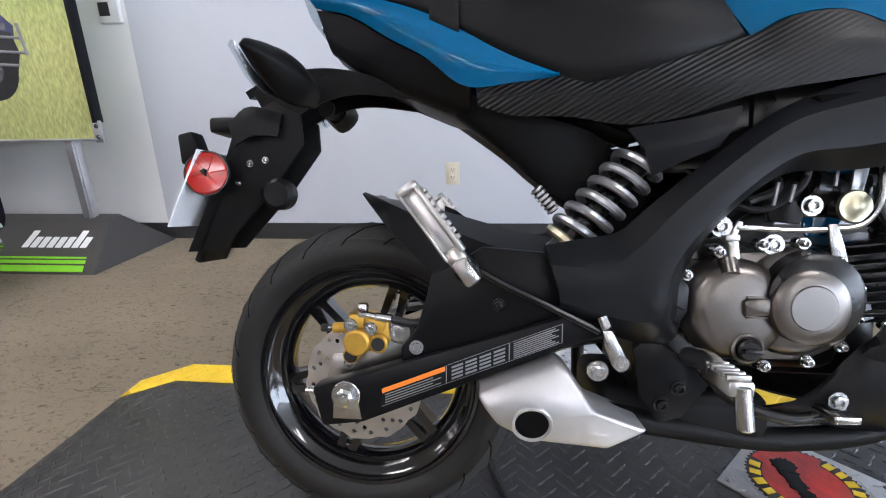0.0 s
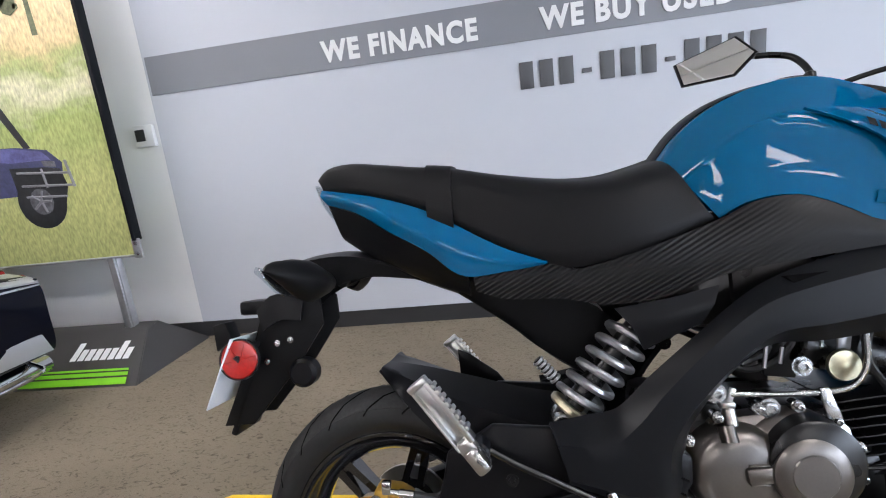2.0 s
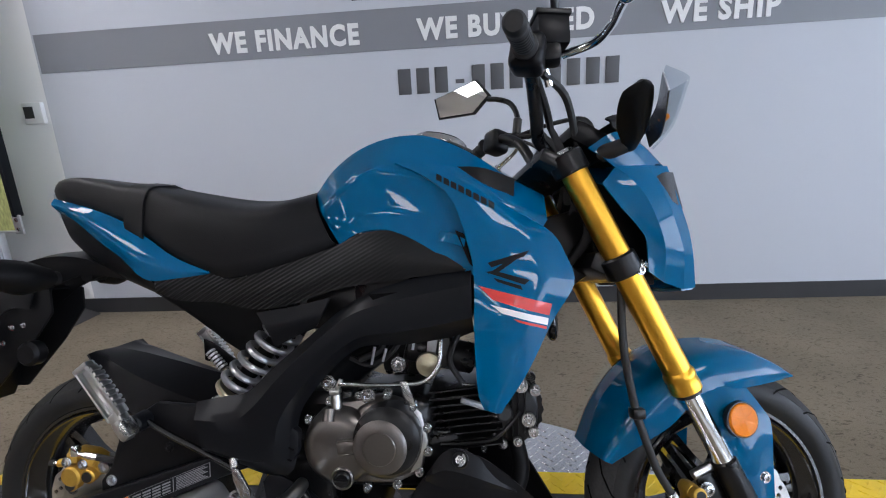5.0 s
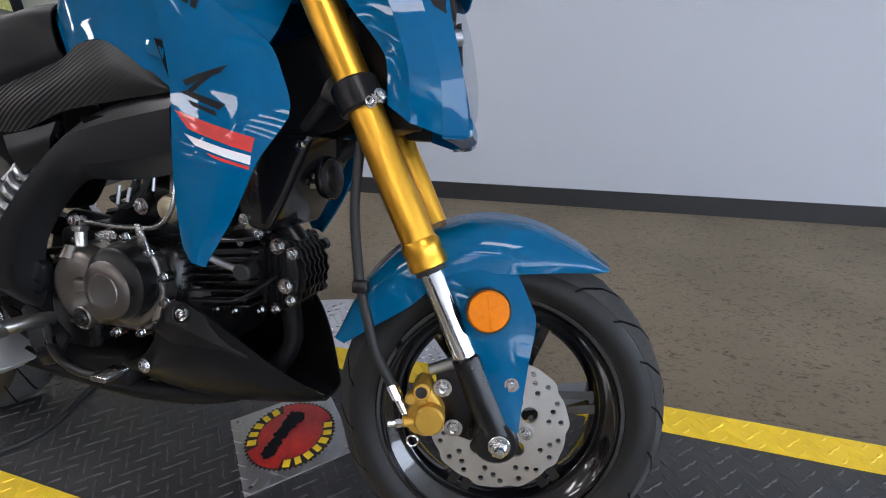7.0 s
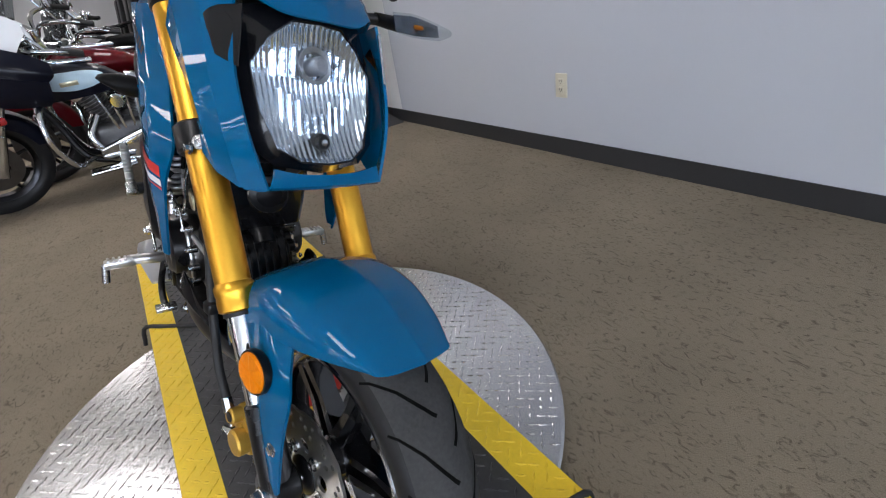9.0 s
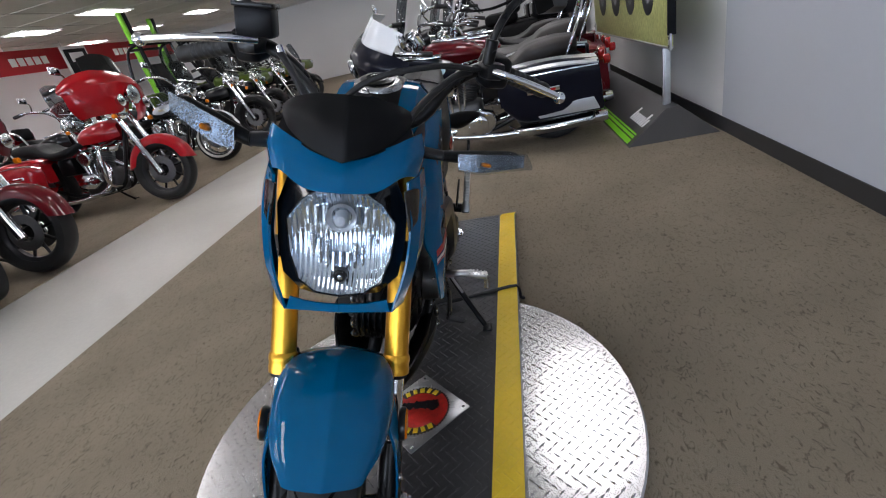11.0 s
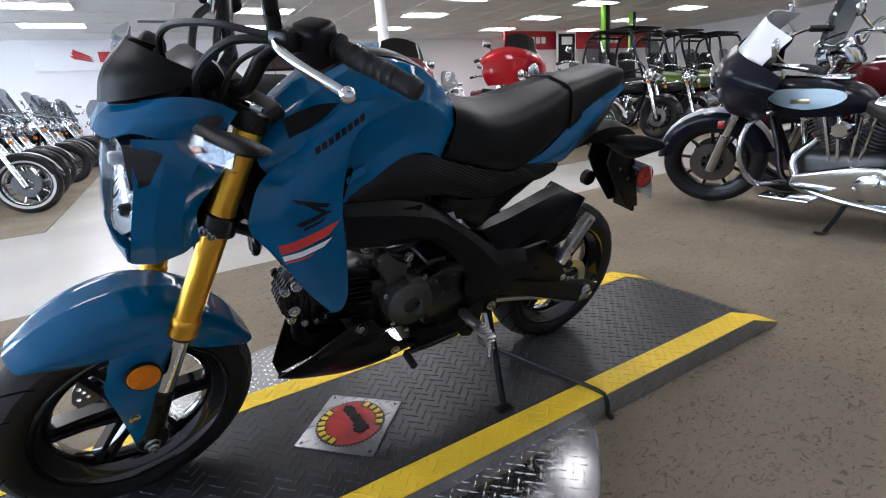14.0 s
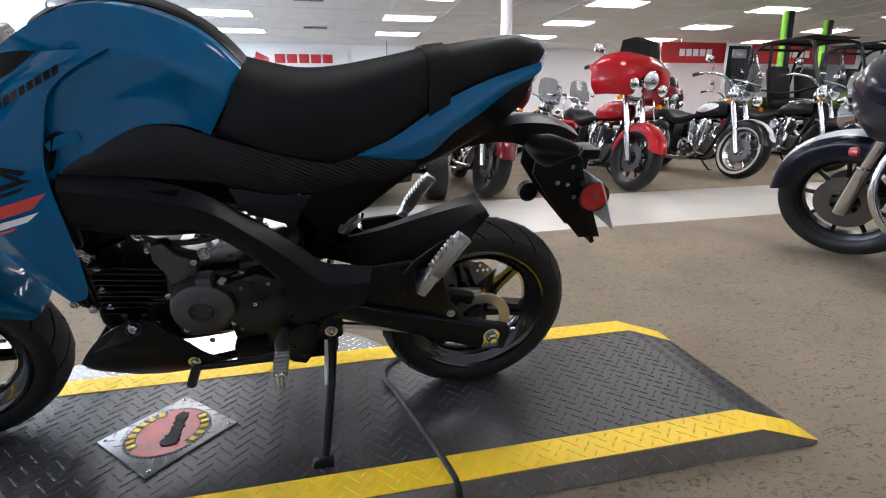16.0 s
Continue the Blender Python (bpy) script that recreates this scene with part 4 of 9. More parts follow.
cyl((0.010, -0.112, 0.3435), (0.024, -0.112, 0.3415), 0.0045, 10, b)
cyl((0.024, -0.112, 0.3415), (0.047, -0.112, 0.3385), 0.0062, 10, b, bev=0.001)
part("banjo", b, CHROME, rc, "bright hose fitting")
part("caliper_bracket", prism([(-0.06, 0.24), (-0.02, 0.225), (0.06, 0.262), (0.075, 0.31), (0.04, 0.33), (-0.01, 0.28), (-0.05, 0.275)], -0.078, -0.07, 0.002), ALU, bike)
part("brake_hose", tube([(0.047, -0.112, 0.3385), (0.08, -0.108, 0.333), (0.13, -0.10, 0.36), (0.22, -0.09, 0.40), (0.30, -0.07, 0.42)], 0.006, 8), GRIP, bike)

# chain with its guard on the left
part("chain", tube([(0.0, 0.065, 0.315), (0.2, 0.068, 0.34), (0.43, 0.07, 0.345)], 0.008, 6), DISC, bike)
part("chain_lower", tube([(0.0, 0.065, 0.172), (0.2, 0.068, 0.235), (0.43, 0.07, 0.285)], 0.008, 6), DISC, bike)
part("chain_guard", prism([(0.02, 0.325), (0.12, 0.352), (0.30, 0.375), (0.30, 0.35), (0.12, 0.335), (0.03, 0.302)], 0.075, 0.10, 0.004), MATTE, bike)

# exhaust silencer
EX = [(0.165, 0.262), (0.262, 0.300), (0.276, 0.292), (0.304, 0.250), (0.372, 0.223), (0.325, 0.197), (0.228, 0.205), (0.19, 0.226)]
bm = prism(EX, -0.185, -0.10, 0.006, seg=3)
bmesh.ops.bisect_plane(bm, geom=bm.verts[:] + bm.edges[:] + bm.faces[:], plane_co=(0, 0, 0.247), plane_no=(0, 0, 1))
for v in bm.verts:
    if v.co.y < -0.15:
        k = (v.co.z - 0.25)
        v.co.y += 0.022 * max(0, k / 0.05) + 0.10 * max(0, v.co.x - 0.31) + 0.28 * max(0, 0.247 - v.co.z)
ex_ob = part("silencer", bm, SILVER, bike, "silver painted angular silencer")
OUT, OAX = (0.232, -0.1808, 0.230), (0, -1, -0.28)
part("outlet", rev([(0.0250, -0.004), (0.0250, 0.0016), (0.0240, 0.0024), (0.0210, 0.0018), (0.0195, -0.001)], OUT, OAX, 32), SILVER, ex_ob, "round exhaust outlet")
# black disc caps the outlet; its colour gives the shade down the pipe
part("bore", rev([(0.0, 0.0), (0.0202, 0.0), (0.0202, 0.0010), (0, 0.0008)], OUT, OAX, 24), RECESS_SHADE, ex_ob)
part("header_pipe", tube([(0.79, -0.0, 0.345), (0.800, -0.015, 0.27), (0.74, -0.05, 0.20), (0.58, -0.08, 0.18), (0.42, -0.10, 0.20), (0.32, -0.12, 0.225)], 0.016, 12), MATTE, bike)
part("exhaust_chamber", box((0.44, -0.01, 0.214), (0.22, 0.19, 0.066), 0.02, seg=3), MATTE, bike)

# shock absorber
S0, S1 = Vector((0.270, -0.076, 0.430)), Vector((0.388, -0.070, 0.560))
ax = (S1 - S0).normalized()
sh = part("shock_absorber", cyl(S0, S1, 0.016, 16), ENGB, bike)
a0 = ax.orthogonal().normalized()
b0 = ax.cross(a0)
pts = []
for k in range(0, 6 * 20 + 1):
    t = k / 120
    an = t * 6 * 2 * math.pi
    pts.append(S0.lerp(S1, 0.16 + 0.80 * t) + (a0 * math.cos(an) + b0 * math.sin(an)) * 0.031)
part("spring", tube(pts, 0.0062, 8, smooth=False), SPRING, sh, "grey coil spring")
part("spring_seat", cyl(S0.lerp(S1, 0.08), S0.lerp(S1, 0.15), 0.033, 20, bev=0.003), ZINC, sh, "yellow zinc spring seat")
bm = bmesh.new()
cyl(S0 + Vector((0, -0.03, 0)), S0 + Vector((0, 0.03, 0)), 0.015, 14, bm, bev=0.002)
cyl(S0 + Vector((0.02, -0.035, -0.02)), S0 + Vector((0.055, -0.035, 0.012)), 0.006, 10, bm)
part("lower_mount", bm, STEEL, sh)

# main frame spars
U = [(0.725, 0.655), (0.65, 0.642), (0.586, 0.626), (0.529, 0.600), (0.452, 0.541), (0.393, 0.495), (0.345, 0.455), (0.30, 0.447), (0.25, 0.435)]
Lw = [(0.722, 0.565), (0.66, 0.552), (0.60, 0.545), (0.535, 0.543), (0.483, 0.508), (0.426, 0.440), (0.412, 0.40), (0.404, 0.325), (0.275, 0.360)]
both("frame_spar", [[(x, 0.118, z) for x, z in U], [(x * 0.75 + a * 0.25, 0.138, z * 0.75 + c * 0.25) for (x, z), (a, c) in zip(U, Lw)],
                    [(x * 0.25 + a * 0.75, 0.138, z * 0.25 + c * 0.75) for (x, z), (a, c) in zip(U, Lw)], [(x, 0.116, z) for x, z in Lw]], FRAME, 40, 9, 0.012, True, "satin black frame spar", 30)
for sg in (-1, 1):
    part("swingarm_pivot_cover", prism([(0.29, 0.44), (0.345, 0.45), (0.43, 0.395), (0.428, 0.36), (0.40, 0.32), (0.335, 0.345), (0.27, 0.36)], sg * 0.112, sg * 0.133, 0.008), FRAME, bike)
    # thin black boxes, coloured for the shade within two slots
    for k in range(2):
        part("slot", box((0.400 + 0.001 * k, sg * 0.1335, 0.375 - 0.0215 * k), (0.047 - 0.015 * k, 0.003, 0.0018), rot=Euler((0, 0.48, 0)).to_matrix()), RECESS_SHADE, bike)
    # raised black plate, coloured for the shade inside the spar's opening
    part("spar_vent", prism([(0.556, 0.622), (0.566, 0.611), (0.588, 0.615), (0.610, 0.616), (0.649, 0.628), (0.601, 0.625)], sg * 0.120, sg * 0.1405, 0.0006), RECESS_SHADE, bike, "black plate for the shaded slot in the frame spar")
part("frame_spine", tube([(0.86, 0, 0.70), (0.70, 0, 0.60), (0.50, 0, 0.48), (0.38, 0, 0.36)], 0.03, 12), FRAME, bike)
part("rear_subframe", tube([(0.40, 0.05, 0.60), (0.25, 0.05, 0.66), (0.05, 0.045, 0.76)], 0.014, 10), FRAME, bike)
part("rear_subframe", tube([(0.40, -0.05, 0.60), (0.25, -0.05, 0.66), (0.05, -0.045, 0.76)], 0.014, 10), FRAME, bike)

# side covers with moulded ribs
both("side_cover", [[(0.158, 0.098, 0.652), (0.268, 0.106, 0.664), (0.303, 0.112, 0.650), (0.40, 0.12, 0.672), (0.50, 0.114, 0.704), (0.54, 0.119, 0.722), (0.60, 0.124, 0.724), (0.655, 0.128, 0.699), (0.71, 0.134, 0.664)],
                    [(0.16, 0.102, 0.642), (0.275, 0.112, 0.636), (0.34, 0.118, 0.630), (0.42, 0.127, 0.640), (0.51, 0.128, 0.668), (0.60, 0.134, 0.684), (0.712, 0.137, 0.66)],
                    [(0.162, 0.098, 0.628), (0.205, 0.10, 0.614), (0.28, 0.104, 0.610), (0.345, 0.11, 0.598), (0.405, 0.116, 0.602), (0.50, 0.123, 0.630), (0.60, 0.13, 0.644), (0.715, 0.136, 0.657)]], CARBON, 34, 8, 0.004, label="black side cover with moulded carbon-pattern ribs")
both("shock_cover", [[(0.352, 0.112, 0.592), (0.42, 0.119, 0.602), (0.485, 0.122, 0.616)], [(0.372, 0.12, 0.565), (0.43, 0.126, 0.578), (0.475, 0.127, 0.592)],
                     [(0.385, 0.112, 0.532), (0.42, 0.118, 0.55), (0.46, 0.12, 0.566)]], FRAME, 8, 6, 0.006, True, "satin black corner cover")
both("inner_fender", [[(0.15, 0.085, 0.645), (0.24, 0.07, 0.62), (0.33, 0.045, 0.595), (0.385, 0.035, 0.535)],
                      [(0.13, 0.06, 0.625), (0.2, 0.05, 0.575), (0.27, 0.035, 0.515), (0.34, 0.03, 0.47)], [(0.13, 0.0, 0.625), (0.2, 0, 0.575), (0.27, 0, 0.51), (0.34, 0, 0.465)]], MATTE, 12, 8, 0.004, label="black inner fender")
bt = part("dust_boot", cyl((0.241, -0.075, 0.519), (0.268, -0.075, 0.487), 0.0065, 12), GRIP, bike, "ribbed rubber boot")
for k in range(6):
    c = Vector((0.241, -0.075, 0.519)).lerp(Vector((0.268, -0.075, 0.487)), (k + 0.5) / 6)
    part("boot_rib", cyl(c - Vector((0.0011, 0, -0.0013)), c + Vector((0.0011, 0, -0.0013)), 0.0092, 14), SPRING, bt)

# seat
seat_c = [[(-0.105, 0.0, 0.832), (-0.088, 0, 0.848), (-0.045, 0, 0.855), (0.03, 0, 0.845), (0.082, 0, 0.837), (0.130, 0, 0.830), (0.210, 0, 0.813), (0.300, 0, 0.797), (0.360, 0, 0.795), (0.410, 0, 0.804), (0.442, 0, 0.812)],
          [(-0.100, 0.028, 0.832), (-0.078, 0.042, 0.844), (-0.035, 0.052, 0.846), (0.03, 0.061, 0.834), (0.082, 0.07, 0.822), (0.130, 0.076, 0.813), (0.210, 0.094, 0.787), (0.300, 0.108, 0.765), (0.370, 0.112, 0.762), (0.420, 0.10, 0.776), (0.452, 0.082, 0.785)],
          [(-0.092, 0.034, 0.818), (-0.062, 0.05, 0.812), (0.005, 0.068, 0.795), (0.088, 0.084, 0.765), (0.130, 0.09, 0.742), (0.200, 0.106, 0.702), (0.270, 0.114, 0.672), (0.320, 0.12, 0.667), (0.400, 0.122, 0.684), (0.485, 0.108, 0.715)],
          [(-0.088, 0.03, 0.806), (-0.062, 0.044, 0.80), (0.011, 0.06, 0.785), (0.094, 0.076, 0.752), (0.130, 0.08, 0.73), (0.200, 0.096, 0.69), (0.270, 0.106, 0.66), (0.305, 0.11, 0.652), (0.400, 0.114, 0.671), (0.496, 0.10, 0.703)]]
bm = loft(seat_c, 40, 16, 0.004)
loft([mirrored(c) for c in seat_c], 40, 16, -0.004, bm=bm)
seat = part("seat", bm, VINYL, bike, "black vinyl two-up seat", 60)
strap_c = [[(0.095 + 0.02 * k - 0.0 * i, crv(seat_c[i], 60)[22 + 2 * k].y * 1.025 + 0.0005, crv(seat_c[i], 60)[22 + 2 * k].z + 0.004 * (1 - i / 5)) for k in range(3)] for i in range(4)]
strap_c[3] = [tuple(Vector(a).lerp(Vector(b), 0.35)) for a, b in zip(strap_c[2], strap_c[3])]
bm = loft(strap_c, 3, 16, 0.003)
loft([mirrored(c) for c in strap_c], 3, 16, -0.003, bm=bm)
part("strap", bm, VINYL, seat, "black passenger strap across the seat")

# tail panels
both("tail_panel", [[(-0.090, 0.040, 0.812), (0.011, 0.066, 0.787), (0.094, 0.082, 0.755), (0.200, 0.104, 0.692), (0.264, 0.108, 0.665)],
                    [(-0.090, 0.047, 0.800), (-0.010, 0.077, 0.776), (0.065, 0.094, 0.736), (0.135, 0.108, 0.694), (0.205, 0.112, 0.668), (0.266, 0.112, 0.663)],
                    [(-0.080, 0.042, 0.786), (-0.022, 0.066, 0.764), (0.035, 0.082, 0.727), (0.090, 0.094, 0.694), (0.143, 0.102, 0.653), (0.205, 0.106, 0.654), (0.267, 0.108, 0.661)]], BLUE, 30, 10, 0.004, label="glossy blue tail panel")
both("tail_underside", [[(-0.080, 0.040, 0.785), (-0.022, 0.063, 0.762), (0.035, 0.079, 0.725), (0.092, 0.091, 0.692), (0.150, 0.097, 0.650)],
                        [(-0.062, 0.03, 0.728), (-0.018, 0.045, 0.700), (0.041, 0.055, 0.668), (0.100, 0.062, 0.640), (0.150, 0.064, 0.618)], [(-0.062, 0.0, 0.728), (-0.018, 0, 0.695), (0.041, 0, 0.662), (0.100, 0, 0.634), (0.150, 0, 0.612)]], SATIN, 14, 8, 0.004, label="black tail underside")
bm = loft([[(-0.117, 0, 0.825), (-0.110, 0.02, 0.824), (-0.092, 0.038, 0.812)], [(-0.104, 0, 0.79), (-0.097, 0.025, 0.79), (-0.082, 0.044, 0.79)], [(-0.072, 0, 0.745), (-0.072, 0.025, 0.748), (-0.067, 0.04, 0.755)]], 8, 8, 0.006)
loft([mirrored(c) for c in [[(-0.117, 0, 0.825), (-0.110, 0.02, 0.824), (-0.092, 0.038, 0.812)], [(-0.104, 0, 0.79), (-0.097, 0.025, 0.79), (-0.082, 0.044, 0.79)], [(-0.072, 0, 0.745), (-0.072, 0.025, 0.748), (-0.067, 0.04, 0.755)]]], 8, 8, -0.006, bm=bm)
tl = part("tail_light", bm, LENS, bike, "clear lens tail light")
part("lamp_inside", box((-0.074, 0, 0.785), (0.005, 0.05, 0.05), 0.006), REFLECT, tl)

# rear fender, number plate bracket and lamps
rf = part("rear_fender", loft([[(0.12, 0.055, 0.640), (0.05, 0.05, 0.668), (-0.02, 0.048, 0.692), (-0.08, 0.046, 0.699), (-0.15, 0.042, 0.690), (-0.195, 0.04, 0.668)], [(0.12, 0, 0.648), (0.05, 0, 0.678), (-0.02, 0, 0.702), (-0.08, 0, 0.708), (-0.15, 0, 0.699), (-0.20, 0, 0.675)],
                               [(0.12, -0.055, 0.640), (0.05, -0.05, 0.668), (-0.02, -0.048, 0.692), (-0.08, -0.046, 0.699), (-0.15, -0.042, 0.690), (-0.195, -0.04, 0.668)]], 20, 10, 0.012), SATIN, bike, "black rear fender arm", 50)
part("fender_underside", loft([[(0.07, 0.045, 0.650), (-0.03, 0.042, 0.660), (-0.10, 0.038, 0.640), (-0.15, 0.036, 0.605)], [(0.055, 0.05, 0.664), (-0.03, 0.047, 0.690), (-0.10, 0.043, 0.696), (-0.185, 0.04, 0.672)]], 14, 3, 0.004), MATTE, rf)
part("fender_underside", loft([[(0.07, -0.045, 0.650), (-0.03, -0.042, 0.660), (-0.10, -0.038, 0.640), (-0.15, -0.036, 0.605)], [(0.055, -0.05, 0.664), (-0.03, -0.047, 0.690), (-0.10, -0.043, 0.696), (-0.185, -0.04, 0.672)]], 14, 3, -0.004), MATTE, rf)
for y in (-0.037, 0.037):
    part("bracket_side", prism([(-0.108, 0.632), (-0.15, 0.655), (-0.212, 0.622), (-0.228, 0.575), (-0.298, 0.422), (-0.243, 0.424), (-0.155, 0.520), (-0.105, 0.588)], y - 0.003, y + 0.003, 0.0015), MATTE, rf)
part("bracket_face", box((-0.235, 0, 0.515), (0.012, 0.08, 0.24), 0.004, Euler((0, radians(24), 0)).to_matrix()), MATTE, rf, "black number plate bracket")
part("plate", box((-0.274, 0, 0.520), (0.003, 0.165, 0.125), 0.001, Euler((0, radians(24), 0)).to_matrix()), PLATEW, rf, "blank pale number plate")
part("plate_lamp", box((-0.238, 0, 0.622), (0.05, 0.06, 0.025), 0.006), SATIN, rf)
part("bracket_step", loft([[(-0.215, 0.05, 0.615), (-0.185, 0.05, 0.64), (-0.135, 0.045, 0.63)], [(-0.215, -0.05, 0.615), (-0.185, -0.05, 0.64), (-0.135, -0.045, 0.63)], [(-0.205, -0.052, 0.585), (-0.175, -0.052, 0.60), (-0.140, -0.048, 0.598)]], 8, 8, 0.004, True), SATIN, rf, "black stepped bracket cover")
part("plate_bracket_ear", prism([(-0.285, 0.60), (-0.262, 0.605), (-0.25, 0.575), (-0.28, 0.555)], -0.075, -0.045, 0.004), MATTE, rf)
for x, z in ((-0.19, 0.56), (-0.165, 0.565), (-0.21, 0.53), (-0.195, 0.60)):
    for sg in (-1, 1):
        part("bolt", bolt(bmesh.new(), (x, sg * 0.04, z), (0, sg, 0), 0.0036), STEEL, rf)
for sg in (-1, 1):
    r = part("side_reflector", rev([(0, 0), (0.030, 0), (0.032, 0.005), (0.0295, 0.0078), (0.020, 0.0084), (0.010, 0.0086), (0, 0.0087)], (-0.240, sg * 0.07, 0.542), (0.12, sg, 0.08), 32), REDL, bike, "round red reflector")
    part("stay", cyl((-0.223, sg * 0.03, 0.567), (-0.243, sg * 0.080, 0.542), 0.006, 8), ENGB, r)
    for q in range(6):
        ang = q * math.pi / 3 + 0.2
        part("facet_line", cyl((-0.237, sg * 0.0785, 0.542), (-0.237 + math.cos(ang) * 0.028, sg * 0.0785 - 0.0033 * math.cos(ang) * sg, 0.542 + math.sin(ang) * 0.028), 0.0008, 6), REDL, r)
    part("reflector_rim", rev([(0.030, -0.001), (0.034, 0.002), (0.0335, 0.007), (0.0315, 0.007)], (-0.240, sg * 0.07, 0.542), (0.12, sg, 0.08), 32), ENGB, r)
    k = part("rear_indicator", loft([[(-0.11, sg * 0.06, 0.657), (-0.126, sg * 0.115, 0.66), (-0.126, sg * 0.18, 0.686), (-0.116, sg * 0.196, 0.682)], [(-0.088, sg * 0.06, 0.678), (-0.093, sg * 0.12, 0.696), (-0.114, sg * 0.184, 0.694), (-0.116, sg * 0.196, 0.682)], [(-0.068, sg * 0.06, 0.657), (-0.063, sg * 0.12, 0.662), (-0.093, sg * 0.182, 0.674), (-0.116, sg * 0.196, 0.682)],
                                     [(-0.088, sg * 0.06, 0.638), (-0.093, sg * 0.12, 0.632), (-0.108, sg * 0.178, 0.667), (-0.116, sg * 0.196, 0.682)], [(-0.11, sg * 0.06, 0.657), (-0.126, sg * 0.115, 0.66), (-0.126, sg * 0.18, 0.686), (-0.116, sg * 0.196, 0.682)]], 12, 16, 0), MATTE, bike, "black winged rear indicator", 70)
    part("lens", loft([[(-0.121, sg * 0.080, 0.668), (-0.134, sg * 0.13, 0.676), (-0.131, sg * 0.190, 0.690)], [(-0.128, sg * 0.080, 0.655), (-0.141, sg * 0.13, 0.661), (-0.134, sg * 0.191, 0.682)], [(-0.118, sg * 0.080, 0.642), (-0.129, sg * 0.13, 0.644), (-0.124, sg * 0.188, 0.672)]], 10, 6, 0.004 * sg), LENS, k, "clear indicator lens")
    part("lamp_strip", loft([[(-0.119, sg * 0.082, 0.666), (-0.131, sg * 0.13, 0.674), (-0.129, sg * 0.188, 0.688)], [(-0.117, sg * 0.082, 0.644), (-0.127, sg * 0.13, 0.647), (-0.123, sg * 0.186, 0.673)]], 10, 4, 0.002 * sg), REFLECT, k)
    part("indicator_stem", cyl((-0.093, sg * 0.03, 0.657), (-0.09, sg * 0.075, 0.658), 0.014, 12), GRIP, k)
part("lock_knob", cyl((-0.138, -0.035, 0.512), (-0.138, -0.065, 0.512), 0.024, 20, bev=0.006), SATIN, bike)
part("peg_guard", prism([(0.095, 0.500), (0.097, 0.450), (0.19, 0.425), (0.170, 0.452), (0.118, 0.490)], 0.134, 0.140, 0.002), SATIN, bike, "black plate behind the footpeg")

# tank
tank_c = [[(0.440, 0, 0.803), (0.480, 0, 0.848), (0.53, 0, 0.880), (0.59, 0, 0.897), (0.65, 0, 0.899), (0.703, 0, 0.884), (0.745, 0, 0.858), (0.79, 0, 0.828), (0.845, 0, 0.795)],
          [(0.444, 0.055, 0.797), (0.480, 0.062, 0.838), (0.53, 0.070, 0.871), (0.59, 0.078, 0.888), (0.65, 0.082, 0.887), (0.70, 0.084, 0.868), (0.745, 0.084, 0.842), (0.79, 0.080, 0.810), (0.85, 0.068, 0.778)],
          [(0.462, 0.088, 0.765), (0.50, 0.106, 0.792), (0.55, 0.117, 0.824), (0.60, 0.122, 0.829), (0.65, 0.124, 0.808), (0.71, 0.124, 0.785), (0.79, 0.116, 0.76), (0.85, 0.10, 0.735)],
          [(0.485, 0.098, 0.728), (0.52, 0.109, 0.744), (0.56, 0.116, 0.756), (0.60, 0.121, 0.755), (0.66, 0.126, 0.735), (0.71, 0.128, 0.712), (0.76, 0.126, 0.70), (0.82, 0.112, 0.69)],
          [(0.500, 0.104, 0.704), (0.530, 0.112, 0.721), (0.565, 0.120, 0.727), (0.600, 0.125, 0.723), (0.65, 0.130, 0.698), (0.70, 0.132, 0.664), (0.735, 0.132, 0.645), (0.78, 0.126, 0.63)]]
bm = loft(tank_c, 44, 24, 0.003, True)
loft([mirrored(c) for c in tank_c], 44, 24, -0.003, True, bm=bm)
bmesh.ops.remove_doubles(bm, verts=bm.verts, dist=0.00005)
tank = part("fuel_tank", bm, BLUE, bike, "glossy blue fuel tank", 40)
cs = []
for f, up in ((0, 0.006), (0.45, 0.005), (0.62, 0.0015)):
    cc = [crv(tank_c[0], 30)[k].lerp(crv(tank_c[1], 30)[k], f) + Vector((0, 0, up)) for k in range(0, 22, 3)]
    cs.append([tuple(p) for p in cc])
bm = loft(cs, 24, 6, 0.002)
loft([mirrored(c) for c in cs], 24, 6, -0.002, bm=bm)
part("top_cover", bm, SATIN, tank, "black strip along the top of the tank")
cap = part("fuel_cap", rev([(0, 0.014), (0.02, 0.014), (0.034, 0.010), (0.045, 0.009), (0.05, 0.004), (0.052, -0.006), (0.03, -0.008), (0, -0.008)], (0.668, 0.0, 0.890), (0.22, 0, 1), 40), STEEL, tank, "round metal fuel cap")
part("cap_lock", box((0.67, 0, 0.905), (0.05, 0.012, 0.004), 0.002, Euler((0, 0.22, 0)).to_matrix()), ENGB, cap)
part("cap_ring", rev([(0.022, 0.0145), (0.036, 0.0115), (0.036, 0.0135), (0.024, 0.0165)], (0.668, 0.0, 0.890), (0.22, 0, 1), 36, closed=True), ENGB, cap)

